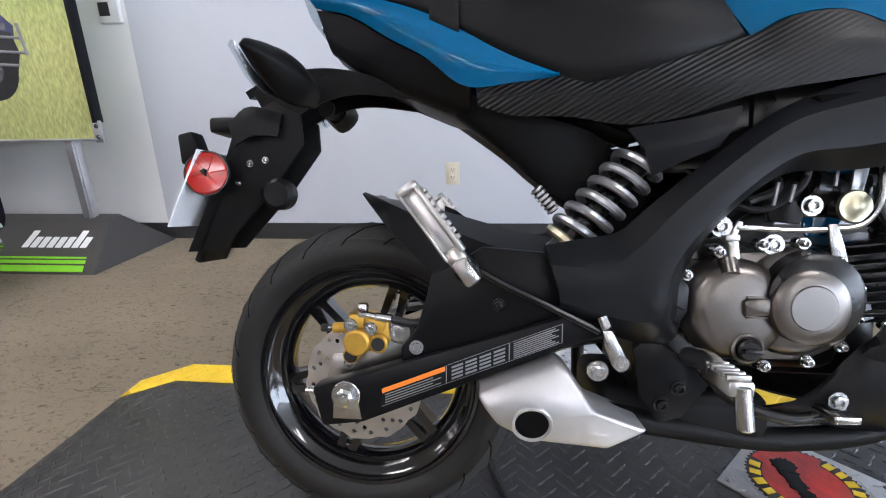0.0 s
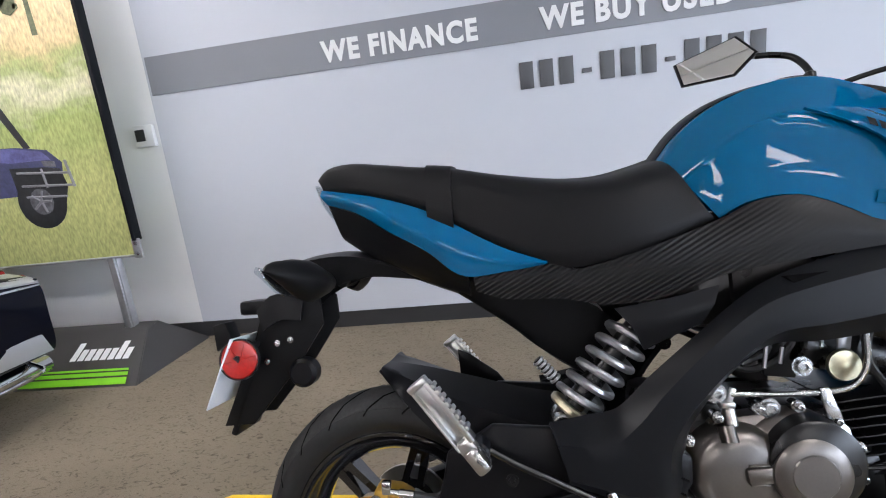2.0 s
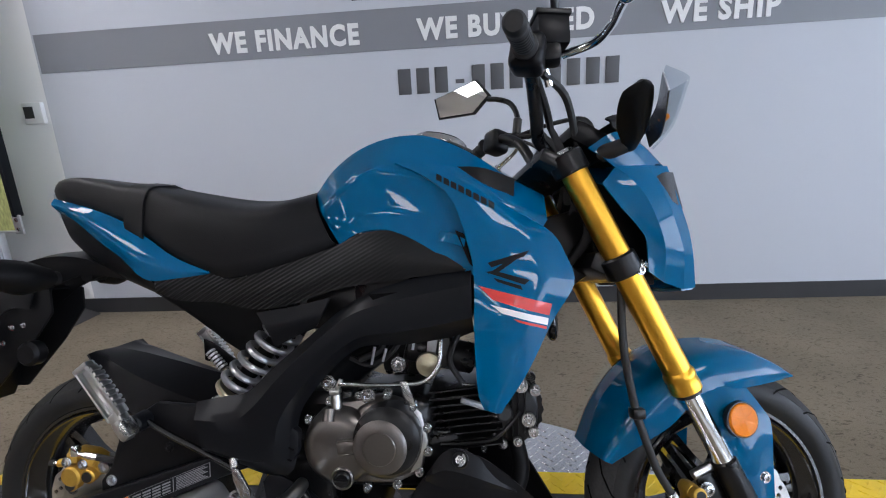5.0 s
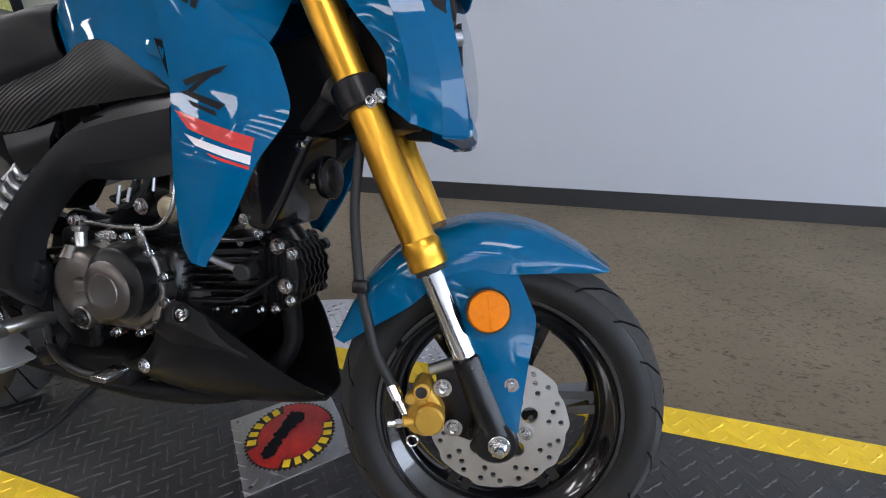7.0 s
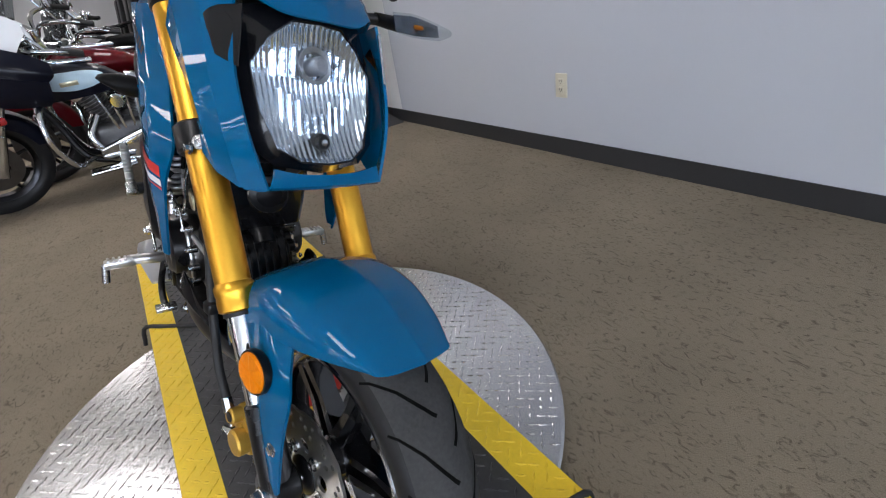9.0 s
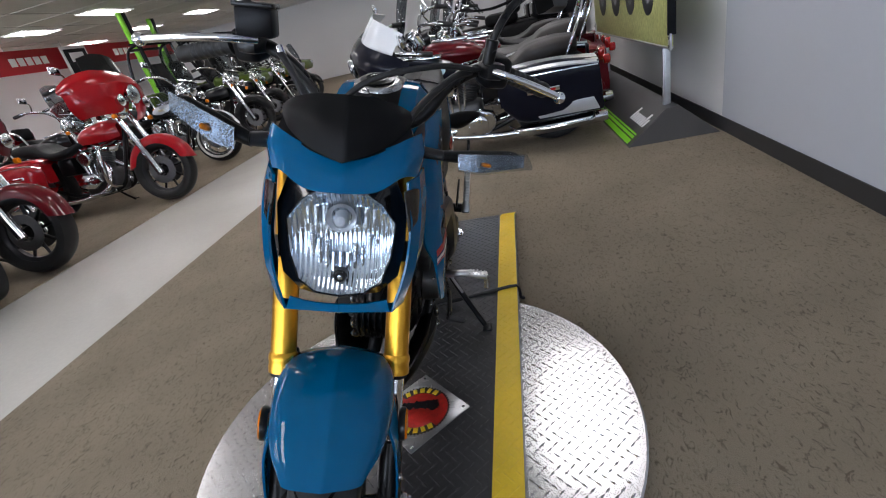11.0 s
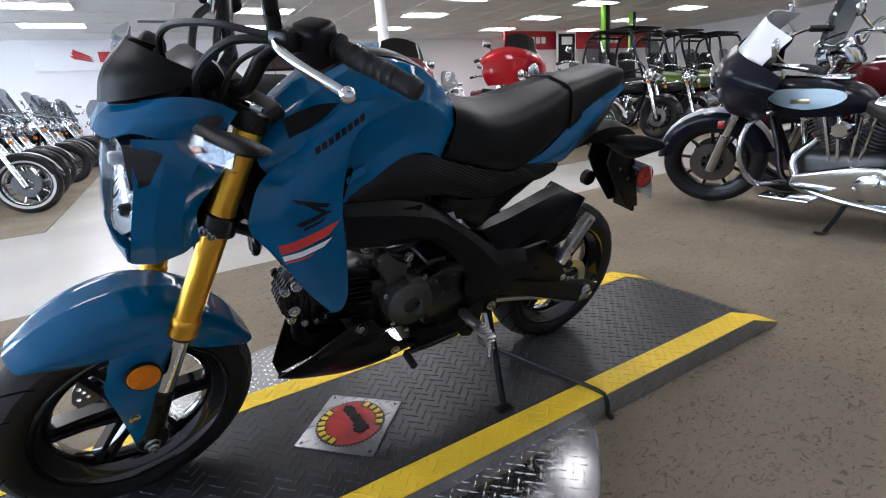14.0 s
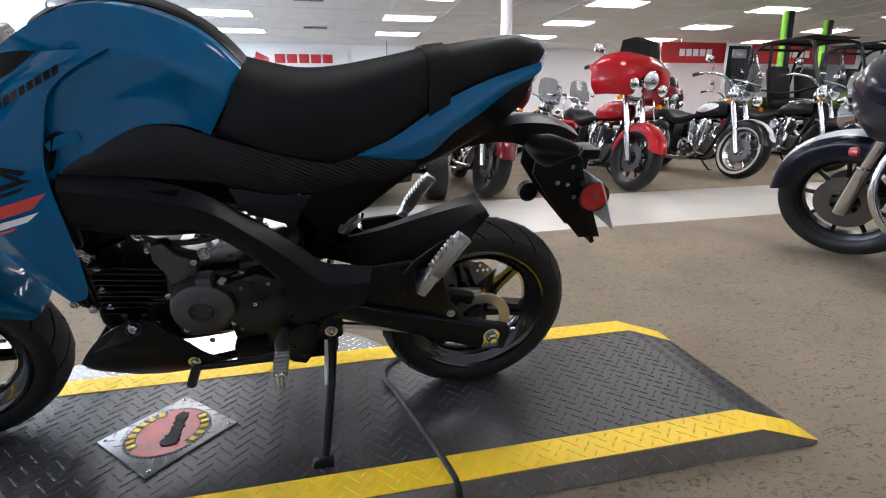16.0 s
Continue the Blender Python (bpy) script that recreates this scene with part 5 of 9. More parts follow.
# shrouds beside the tank
back = [(0.604, 0.1235, 0.834), (0.651, 0.128, 0.810), (0.692, 0.133, 0.777), (0.714, 0.139, 0.722), (0.728, 0.146, 0.660), (0.727, 0.150, 0.555), (0.731, 0.148, 0.462), (0.741, 0.147, 0.440)]
front = [(0.700, 0.100, 0.826), (0.735, 0.104, 0.799), (0.762, 0.104, 0.784), (0.811, 0.108, 0.740), (0.856, 0.116, 0.708), (0.876, 0.122, 0.668), (0.885, 0.126, 0.635), (0.847, 0.140, 0.576), (0.806, 0.145, 0.497), (0.762, 0.146, 0.434)]
sh_c = [[tuple(a.lerp(b, f) + Vector((0, out * (0.35 + 0.65 * math.sin(math.pi * min(1, k / 20))), 0))) for k, (a, b) in enumerate(zip(crv(back, 24), crv(front, 24)))] for f, out in ((0, 0), (0.36, 0.013), (0.68, 0.016), (1, 0))]
shL, shR = both("shroud", sh_c, BLUE, 40, 15, 0.004, True, label="glossy blue tank shroud with a red and white stripe", angle=28)
for ob, sg in ((shL, 1), (shR, -1)):
    part("red_stripe", onto(ob, [(0.735, 0.634), (0.848, 0.603), (0.843, 0.585), (0.758, 0.611)], sg), RED, ob, "red stripe decal")
    b = onto(ob, [(0.752, 0.605), (0.842, 0.581), (0.840, 0.570), (0.770, 0.591)], sg)
    part("white_stripe", b, WHITE, ob, "white stripe decal")
    part("red_stripe", onto(ob, [(0.786, 0.583), (0.839, 0.568), (0.838, 0.564), (0.795, 0.577)], sg), RED, ob)
    for q in ([(0.750, 0.669), (0.816, 0.687), (0.806, 0.677), (0.756, 0.662)], [(0.808, 0.682), (0.788, 0.676), (0.750, 0.652), (0.768, 0.655)], [(0.746, 0.655), (0.760, 0.657), (0.814, 0.641), (0.806, 0.634)], [(0.758, 0.646), (0.800, 0.633), (0.803, 0.626), (0.765, 0.639)]):
        part("emblem_bar", onto(ob, q, sg, n=3), BLACKD, ob)
    # black plate, coloured for the shade in the shroud's air opening
    part("vent", prism([(0.700, 0.722), (0.714, 0.716), (0.728, 0.662), (0.722, 0.668)], sg * 0.128, sg * 0.144, 0.002), RECESS_SHADE, ob, "black plate for the shaded air slot")
    part("shroud_blade", loft([[(0.676, sg * 0.131, 0.722), (0.700, sg * 0.141, 0.716), (0.716, sg * 0.147, 0.706)], [(0.672, sg * 0.131, 0.706), (0.698, sg * 0.139, 0.700), (0.714, sg * 0.144, 0.694)]], 8, 4, 0.003 * sg), BLUE, ob)
    for i in range(8):
        u, w = 0.672 + 0.0118 * i, 0.815 - 0.0066 * i
        part("emblem_bar", onto(ob, [(u, w), (u + 0.0088, w - 0.005), (u + 0.0088, w - 0.016), (u, w - 0.011)], sg, n=2), BLACKD, ob)
    # dark inlet at the tank's nose
    part("nose_inlet", loft([[(0.696, sg * 0.104, 0.829), (0.745, sg * 0.098, 0.826), (0.80, sg * 0.088, 0.806)], [(0.735, sg * 0.110, 0.800), (0.765, sg * 0.108, 0.786), (0.795, sg * 0.108, 0.762)]], 8, 4, 0.002 * sg), SATIN, tank, "black inlet panel")

# engine
bm = box((0.53, 0, 0.355), (0.24, 0.17, 0.165), 0.03, seg=3)
box((0.62, 0, 0.32), (0.16, 0.15, 0.12), 0.03, bm=bm)
box((0.45, 0.0, 0.40), (0.12, 0.16, 0.10), 0.02, bm=bm)
eng = part("crankcase", bm, ENGB, bike, "black engine crankcase")
# right cover: two merged round housings
def housing(cx, cz, R, y0, y1, bev, sg=-1, seg=48):
    return [(0, y1 - y0 + 0.0), (R - bev * 1.6, y1 - y0), (R - bev * 0.7, y1 - y0 - bev * 0.25), (R, y1 - y0 - bev), (R + 0.003, 0.006), (R + 0.003, 0)]


bm = rev([(r, h) for r, h in housing(0, 0, 0.073, 0.085, 0.128, 0.016)], (0.492, -0.085, 0.352), (0, -1, 0), 56)
rev([(r, h) for r, h in housing(0, 0, 0.078, 0.085, 0.112, 0.01)], (0.578, -0.085, 0.362), (0, -1, 0), 56, bm)
prism([(0.43, 0.30), (0.50, 0.275), (0.60, 0.275), (0.65, 0.30), (0.66, 0.36), (0.64, 0.42), (0.57, 0.442), (0.47, 0.43), (0.42, 0.38)], -0.10, -0.07, 0.006, bm)
box((0.516, -0.122, 0.36), (0.05, 0.026, 0.026), 0.006, Euler((0, -0.1, 0)).to_matrix(), bm=bm)
cyl((0.475, -0.115, 0.425), (0.475, -0.125, 0.405), 0.012, 14, bm)
# the covers' outline is drawn in towards their upper middle
CVM = Matrix.Translation((0.539, 0, 0.44)) @ Matrix.Diagonal((0.87, 1, 0.885, 1)) @ Matrix.Translation((-0.545, 0, -0.44))


def cpart(name, bm, m, parent, label=""):
    bm.transform(CVM)
    return part(name, bm, m, parent, label)


cv = cpart("clutch_side_cover", bm, COVER, bike, "brown-grey metal engine side cover")
cpart("clutch_cap", rev([(0, 0.052), (0.055, 0.0515), (0.064, 0.046), (0.0665, 0.02), (0.0665, 0)], (0.588, -0.085, 0.372), (0, -1, 0), 56), ENGB, cv, "black raised clutch housing")
cpart("cap_face", rev([(0, 0.0585), (0.030, 0.0585), (0.0315, 0.0570), (0.046, 0.0560), (0.0515, 0.0525), (0.0525, 0.045)], (0.577, -0.085, 0.362), (0, -1, 0), 56), COVER, cv, "round brushed clutch cap")
cpart("cover_edge", prism([(0.627, 0.298), (0.650, 0.31), (0.664, 0.36), (0.652, 0.415), (0.632, 0.432), (0.628, 0.42), (0.646, 0.36)], -0.106, -0.098, 0.003), ALU, cv)
b = rev([(0.017, 0), (0.022, 0.0), (0.022, 0.012), (0.019, 0.014), (0.016, 0.012)], (0.500, -0.118, 0.300), (0, -1, 0), 28, closed=True)
cpart("filler_ring", b, COVER, cv)
b = cyl((0.500, -0.115, 0.300), (0.501, -0.136, 0.299), 0.0155, 24, bev=0.003)
box((0.502, -0.139, 0.299), (0.026, 0.008, 0.007), 0.002, bm=b)
cpart("oil_filler_cap", b, ENGB, cv, "black oil filler cap")
for q in range(3):
    cpart("cover_rib", box((0.512, -0.126, 0.345 + 0.014 * q), (0.032, 0.010, 0.0035), 0.0012), COVER, cv)
for p in ((0.425, 0.40), (0.437, 0.32), (0.47, 0.435), (0.53, 0.446), (0.585, 0.448), (0.635, 0.425), (0.662, 0.385), (0.662, 0.34), (0.645, 0.30), (0.60, 0.276), (0.54, 0.268)):
    b = bolt(bmesh.new(), (p[0], -0.104, p[1]), (0, -1, 0), 0.0055, 0.008)
    cyl((p[0], -0.09, p[1]), (p[0], -0.104, p[1]), 0.0095, 14, b, bev=0.001)
    cpart("bolt", b, STEEL, cv)
# clutch cable arm
bm = cyl((0.488, -0.110, 0.425), (0.486, -0.106, 0.450), 0.0085, 14, bev=0.002)
box((0.485, -0.106, 0.454), (0.018, 0.016, 0.008), 0.002, bm=bm)
prism([(0.482, 0.452), (0.490, 0.452), (0.499, 0.474), (0.492, 0.476)], -0.109, -0.103, 0.001, bm)
ca = part("clutch_arm", bm, ALU, bike, "bare metal clutch release arm")
part("cable_end", box((0.503, -0.105, 0.4665), (0.026, 0.009, 0.007), 0.002), STEEL, ca)
part("clutch_cable", tube([(0.49, -0.105, 0.468), (0.545, -0.105, 0.464), (0.600, -0.105, 0.465), (0.640, -0.104, 0.471), (0.662, -0.100, 0.495), (0.668, -0.095, 0.535), (0.670, -0.085, 0.57)], 0.0038, 8), STEEL, ca)
part("cable_bracket", prism([(0.604, 0.432), (0.624, 0.430), (0.610, 0.472), (0.598, 0.472)], -0.110, -0.105, 0.002), STEEL, ca)

# left covers
LC = (0.572, 0.085, 0.374)
bm = rev([(0.021, 0.044), (0.024, 0.050), (0.047, 0.048), (0.056, 0.041), (0.061, 0.02), (0.062, 0.0)], LC, (0, 1, 0), 56)
box((0.560, 0.110, 0.428), (0.028, 0.034, 0.034), 0.005, bm=bm)
lc = part("stator_cover", bm, mat("dark_grey_engine_cover", (0.062, 0.061, 0.059), 0.42, 0.6, 0.1, 10, 300, bump=0.1, bdist=0.0005), bike, "dark grey round stator cover")
part("inspection_cap", rev([(0, 0.042), (0.020, 0.042), (0.0225, 0.045), (0.0215, 0.036)], LC, (0, 1, 0), 28), ENGB, lc)
for a in (0.5, 2.2, 3.9, 5.4):
    part("cover_bolt", bolt(bmesh.new(), (LC[0] + 0.064 * math.cos(a), 0.112, LC[2] + 0.064 * math.sin(a)), (0, 1, 0), 0.0042, 0.005), STEEL, lc)
part("sprocket_cover", prism([(0.40, 0.30), (0.53, 0.285), (0.54, 0.42), (0.47, 0.44), (0.40, 0.41)], 0.07, 0.115, 0.01), ENGB, bike, "black sprocket cover")
part("starter_cover", prism([(0.641, 0.508), (0.618, 0.511), (0.601, 0.486), (0.569, 0.470), (0.572, 0.441), (0.622, 0.421), (0.627, 0.446), (0.643, 0.474)], 0.07, 0.104, 0.006), lc.data.materials[0], bike, "dark grey cast bracket")
for p in ((0.641, 0.503), (0.572, 0.472), (0.662, 0.345), (0.513, 0.313), (0.53, 0.43), (0.48, 0.37), (0.50, 0.41), (0.45, 0.415), (0.574, 0.290)):
    bm = bmesh.new()
    bolt(bm, (p[0], 0.110, p[1]), (0, 1, 0), 0.0038, 0.005)
    part("bolt", bm, STEEL, eng)

# cylinder with its fins and the head
c0, c1 = Vector((0.64, 0, 0.385)), Vector((0.895, 0, 0.415))
ax = (c1 - c0).normalized()
rt = Matrix((ax, Vector((0, 1, 0)), ax.cross(Vector((0, 1, 0))))).transposed()
cb = part("cylinder", box((0.705, 0, 0.395), (0.15, 0.092, 0.085), 0.01, rt), ENGB, bike, "black finned engine cylinder")
for k in range(9):
    part("fin", box((0.705, 0, 0.345 + 0.0128 * k), (0.128, 0.146 - 0.004 * (k % 2), 0.003), 0.0012, rt), ENGB, cb)
HEAD = [(0.762, 0.350), (0.785, 0.338), (0.808, 0.341), (0.824, 0.356), (0.832, 0.378), (0.834, 0.404), (0.829, 0.432), (0.815, 0.452), (0.790, 0.463), (0.762, 0.458)]
hd = part("cylinder_head", prism(HEAD, -0.040, 0.040, 0.007), ENGB, bike, "round black cylinder head with ribbed cover")
teeth = [(0.800, 0.452)]
for k in range(17):
    a = 1.25 - 2.55 * k / 16
    r = 1.0 if k % 2 else 1.07
    teeth.append((0.786 + 0.054 * r * math.cos(a), 0.400 + 0.060 * r * math.sin(a)))
teeth.append((0.800, 0.348))
for k in range(6):
    part("rib", prism(teeth, -0.034 + 0.0132 * k, -0.0305 + 0.0132 * k), ENGB, hd)
for sg in (-1, 1):
    for k in range(4):
        part("side_rib", prism([(0.775 + 0.011 * k, 0.352 + 0.002 * k), (0.778 + 0.011 * k, 0.352 + 0.002 * k), (0.779 + 0.011 * k, 0.446 - 0.003 * k), (0.776 + 0.011 * k, 0.446 - 0.003 * k)], sg * 0.039, sg * 0.047), ENGB, hd)
    for x, z, r in ((0.803, 0.445, 0.0085), (0.815, 0.384, 0.0085), (0.828, 0.436, 0.0065), (0.823, 0.362, 0.006), (0.795, 0.345, 0.0055), (0.768, 0.340, 0.0055), (0.770, 0.462, 0.006)):
        b = cyl((x, sg * 0.036, z), (x, sg * 0.047, z), r * 1.45, 16, bev=0.001)
        part("bolt_boss", b, ENGB, hd)
        part("bolt", bolt(bmesh.new(), (x, sg * 0.047, z), (0, sg, 0), r, 0.006), STEEL, hd)
    for x, z in ((0.752, 0.450), (0.757, 0.402), (0.754, 0.362), (0.735, 0.340), (0.70, 0.338)):
        part("stud", bolt(bmesh.new(), (x, sg * 0.066, z), (0, sg, 0), 0.0042, 0.005), STEEL, hd)
part("head_pipe", tube([(0.66, -0.076, 0.352), (0.70, -0.079, 0.355), (0.75, -0.078, 0.362), (0.785, -0.060, 0.385), (0.800, -0.05, 0.40)], 0.0035, 8), ENGB, hd)
part("oil_line", tube([(0.70, -0.070, 0.455), (0.74, -0.066, 0.452), (0.775, -0.055, 0.458)], 0.0025, 8), STEEL, hd)
part("valve_cap", rev([(0, 0.010), (0.014, 0.010), (0.017, 0.007), (0.018, 0)], (0.800, 0, 0.455), (0.25, 0, 1), 20), ENGB, hd)
part("spark_plug_lead", tube([(0.770, -0.085, 0.411), (0.735, -0.092, 0.424), (0.70, -0.10, 0.438)], 0.0055, 8), SPRING, hd)
part("spark_plug_cap", cyl((0.768, -0.062, 0.411), (0.772, -0.094, 0.411), 0.0135, 16, bev=0.003), GRIP, hd)

# throttle body, air hoses and cables above the engine
bm = cyl((0.60, -0.050, 0.522), (0.72, -0.03, 0.49), 0.028, 20, bev=0.003)
box((0.655, -0.03, 0.51), (0.06, 0.07, 0.06), 0.01, bm=bm)
tb = part("throttle_body", bm, ENGB, bike, "black throttle body")
part("throttle_pulley", rev([(0, 0.006), (0.006, 0.006), (0.009, 0.004), (0.020, 0.004), (0.022, 0), (0, 0)], (0.644, -0.085, 0.494), (0, -1, 0), 28), ZINC, tb, "yellow zinc throttle pulley")
part("cable_stay", prism([(0.640, 0.505), (0.655, 0.505), (0.664, 0.552), (0.646, 0.556)], -0.082, -0.078, 0.001), SPRING, tb, "bare metal cable stay")
for x, z, dx, dz in ((0.545, 0.495, 0.006, 0.030), (0.565, 0.500, 0.006, 0.022), (0.583, 0.535, 0.012, 0.022), (0.618, 0.520, 0.004, 0.030)):
    part("cable_clip", tube([(x, -0.088, z), (x + dx, -0.086, z + dz)], 0.0026, 6), SPRING, tb)
part("air_hose", tube([(0.60, 0.0, 0.525), (0.53, 0, 0.55), (0.47, 0, 0.58)], 0.03, 14), ENGB, bike)
part("intake", tube([(0.72, -0.01, 0.49), (0.78, 0, 0.47), (0.81, 0, 0.44)], 0.02, 12), ENGB, bike)
for pts, r in (([(0.617, -0.09, 0.55), (0.63, -0.08, 0.60), (0.70, -0.05, 0.66)], 0.004), ([(0.60, -0.07, 0.56), (0.585, -0.075, 0.52), (0.54, -0.07, 0.49), (0.50, -0.06, 0.50)], 0.005), ([(0.70, -0.06, 0.55), (0.68, -0.075, 0.50), (0.70, -0.075, 0.46)], 0.005),
               ([(0.55, -0.05, 0.56), (0.56, -0.07, 0.52), (0.52, -0.075, 0.50)], 0.006), ([(0.48, 0.06, 0.53), (0.55, 0.075, 0.50), (0.64, 0.07, 0.50), (0.72, 0.05, 0.53)], 0.006), ([(0.55, 0.08, 0.47), (0.60, 0.085, 0.49), (0.66, 0.08, 0.52)], 0.004)):
    part("hose", tube(pts, r, 8), GRIP, bike)
part("frame_lug", prism([(0.555, 0.50), (0.60, 0.56), (0.625, 0.55), (0.60, 0.47), (0.56, 0.475)], -0.055, -0.045, 0.002), ENGB, bike)
for p in ((0.592, -0.086, 0.495), (0.474, -0.104, 0.468), (0.540, -0.100, 0.445)):
    bm = bmesh.new()
    bolt(bm, p, (0, -1, 0), 0.009, 0.008)
    part("bolt", bm, STEEL, bike)
for p in ((0.56, 0.085, 0.475), (0.47, 0.09, 0.50), (0.66, 0.08, 0.52)):
    part("bolt", bolt(bmesh.new(), p, (0, 1, 0), 0.008, 0.008), STEEL, bike)
for p, q in (((0.625, -0.07, 0.575), (0.63, -0.07, 0.545)), ((0.545, -0.065, 0.545), (0.565, -0.07, 0.56))):
    part("clip", cyl(p, q, 0.008, 10, bev=0.002), ZINC, bike)
part("battery_box", box((0.52, 0, 0.60), (0.2, 0.15, 0.10), 0.02), ENGB, bike)
part("airbox", box((0.62, 0, 0.62), (0.22, 0.18, 0.12), 0.03), ENGB, bike)
part("down_panel", prism([(0.880, 0.612), (0.862, 0.575), (0.832, 0.517), (0.803, 0.468), (0.770, 0.474), (0.752, 0.500), (0.752, 0.610)], -0.072, 0.072, 0.010, seg=3), GLOSSB, bike, "black panel in front of the engine")
for x, z in ((0.765, 0.487), (0.862, 0.596)):
    for sg in (-1, 1):
        part("bolt", bolt(bmesh.new(), (x, sg * 0.072, z), (0, sg, 0), 0.0055, 0.005), STEEL, bike)

# black box added to keep the gap behind the engine dark
part("footrest_mount", box((0.425, 0, 0.285), (0.10, 0.19, 0.10), 0.015, seg=3), ENGB, bike, "added black box filling the dark gap between the footrests")

# belly pan
both("belly_pan", [[(0.60, 0.105, 0.262), (0.65, 0.118, 0.330), (0.715, 0.122, 0.355), (0.765, 0.115, 0.325), (0.81, 0.09, 0.275), (0.868, 0.03, 0.198)],
                   [(0.57, 0.112, 0.247), (0.655, 0.126, 0.268), (0.73, 0.122, 0.27), (0.785, 0.098, 0.24), (0.83, 0.065, 0.212), (0.866, 0.026, 0.191)],
                   [(0.54, 0.105, 0.232), (0.64, 0.10, 0.210), (0.72, 0.085, 0.198), (0.78, 0.06, 0.190), (0.83, 0.035, 0.185), (0.864, 0.015, 0.184)],
                   [(0.54, 0.07, 0.222), (0.64, 0.05, 0.195), (0.72, 0.03, 0.186), (0.78, 0.02, 0.182), (0.83, 0.01, 0.181), (0.862, 0.0, 0.182)]], SATIN, 26, 12, 0.004, label="black plastic belly pan")
for sg in (-1, 1):
    part("belly_facet", loft([[(0.642, sg * 0.1235, 0.326), (0.672, sg * 0.1255, 0.362), (0.700, sg * 0.1255, 0.366), (0.735, sg * 0.120, 0.344), (0.785, sg * 0.103, 0.292)], [(0.640, sg * 0.131, 0.322), (0.672, sg * 0.134, 0.335), (0.700, sg * 0.134, 0.330), (0.735, sg * 0.128, 0.316), (0.787, sg * 0.108, 0.288)],
                              [(0.638, sg * 0.1235, 0.312), (0.672, sg * 0.1265, 0.300), (0.700, sg * 0.126, 0.296), (0.735, sg * 0.120, 0.288), (0.788, sg * 0.100, 0.280)]], 14, 6, 0.003 * sg, True), SATIN, bike, "raised moulded face of the belly pan", 14)
    part("bolt_cup", rev([(0.0115, 0.003), (0.013, 0.0045), (0.0145, 0.003), (0.0145, -0.004)], (0.696, sg * 0.1285, 0.350), (0, sg, 0.3), 20), ENGB, bike)
    part("bolt", bolt(bmesh.new(), (0.696, sg * 0.1275, 0.350), (0, sg, 0.3), 0.0072, 0.006), STEEL, bike)
    part("bolt", bolt(bmesh.new(), (0.612, sg * 0.124, 0.252), (0, sg, 0), 0.008, 0.006), STEEL, bike)

# rider footpegs, brake pedal, gear lever
for sg in (-1, 1):
    br = part("footpeg_bracket", prism([(0.362, 0.310), (0.372, 0.320), (0.393, 0.320), (0.433, 0.300), (0.463, 0.276), (0.425, 0.225), (0.398, 0.216), (0.372, 0.250)], sg * 0.122, sg * 0.13, 0.002), FRAME, bike, "black footpeg bracket")
    for p in ((0.399, 0.241), (0.420, 0.263)):
        bm = bmesh.new()
        bolt(bm, (p[0], sg * 0.13, p[1]), (0, sg, 0), 0.007, 0.006)
        part("bolt", bm, ENGB, br)
    bm = tube([(0.43, sg * 0.13, 0.305), (0.435, sg * 0.17, 0.312), (0.428, sg * 0.21, 0.312)], 0.012, 12)
    box((0.43, sg * 0.225, 0.309), (0.026, 0.062, 0.017), 0.004, bm=bm)
    pg = part("footpeg", bm, ALU, bike, "bare aluminium footpeg")
    for k in range(5):
        part("rib", box((0.43, sg * (0.203 + 0.011 * k), 0.319), (0.024, 0.005, 0.005), 0.001), ALU, pg)
    part("feeler", cyl((0.432, sg * 0.252, 0.312), (0.434, sg * 0.258, 0.268), 0.0085, 12, bev=0.002), STEEL, pg)
bp = part("brake_pedal", tube([(0.435, -0.14, 0.30), (0.47, -0.155, 0.262), (0.53, -0.16, 0.242), (0.575, -0.155, 0.245)], 0.007, 10), ENGB, bike, "black brake pedal")
part("pedal_pad", box((0.585, -0.16, 0.25), (0.03, 0.04, 0.01), 0.003), STEEL, bp)
part("brake_joint", prism([(0.319, 0.340), (0.331, 0.340), (0.346, 0.312), (0.351, 0.300), (0.347, 0.291), (0.338, 0.289), (0.332, 0.295), (0.322, 0.320)], -0.151, -0.145, 0.002), STEEL, bike, "cast brake joint")
part("joint_pin", bolt(bmesh.new(), (0.3425, -0.151, 0.2985), (0, -1, 0), 0.0065, 0.003), STEEL, bike)
part("master_cylinder", cyl((0.325, -0.148, 0.341), (0.319, -0.143, 0.357), 0.0075, 14, bev=0.002), STEEL, bike)
part("brake_rod", tube([(0.160, -0.134, 0.413), (0.204, -0.136, 0.389), (0.247, -0.138, 0.370), (0.318, -0.140, 0.336)], 0.0055, 10), GLOSSB, bike, "black rod above the swingarm")
part("bolt", bolt(bmesh.new(), (0.318, -0.134, 0.284), (0, -1, 0), 0.009, 0.009), STEEL, bike)
part("gear_lever", tube([(0.45, 0.14, 0.255), (0.52, 0.15, 0.258), (0.60, 0.155, 0.262)], 0.007, 10), ENGB, bike, "black gear lever")
part("gear_lever_toe", cyl((0.60, 0.155, 0.262), (0.60, 0.20, 0.258), 0.009, 10, bev=0.002), GRIP, bike)

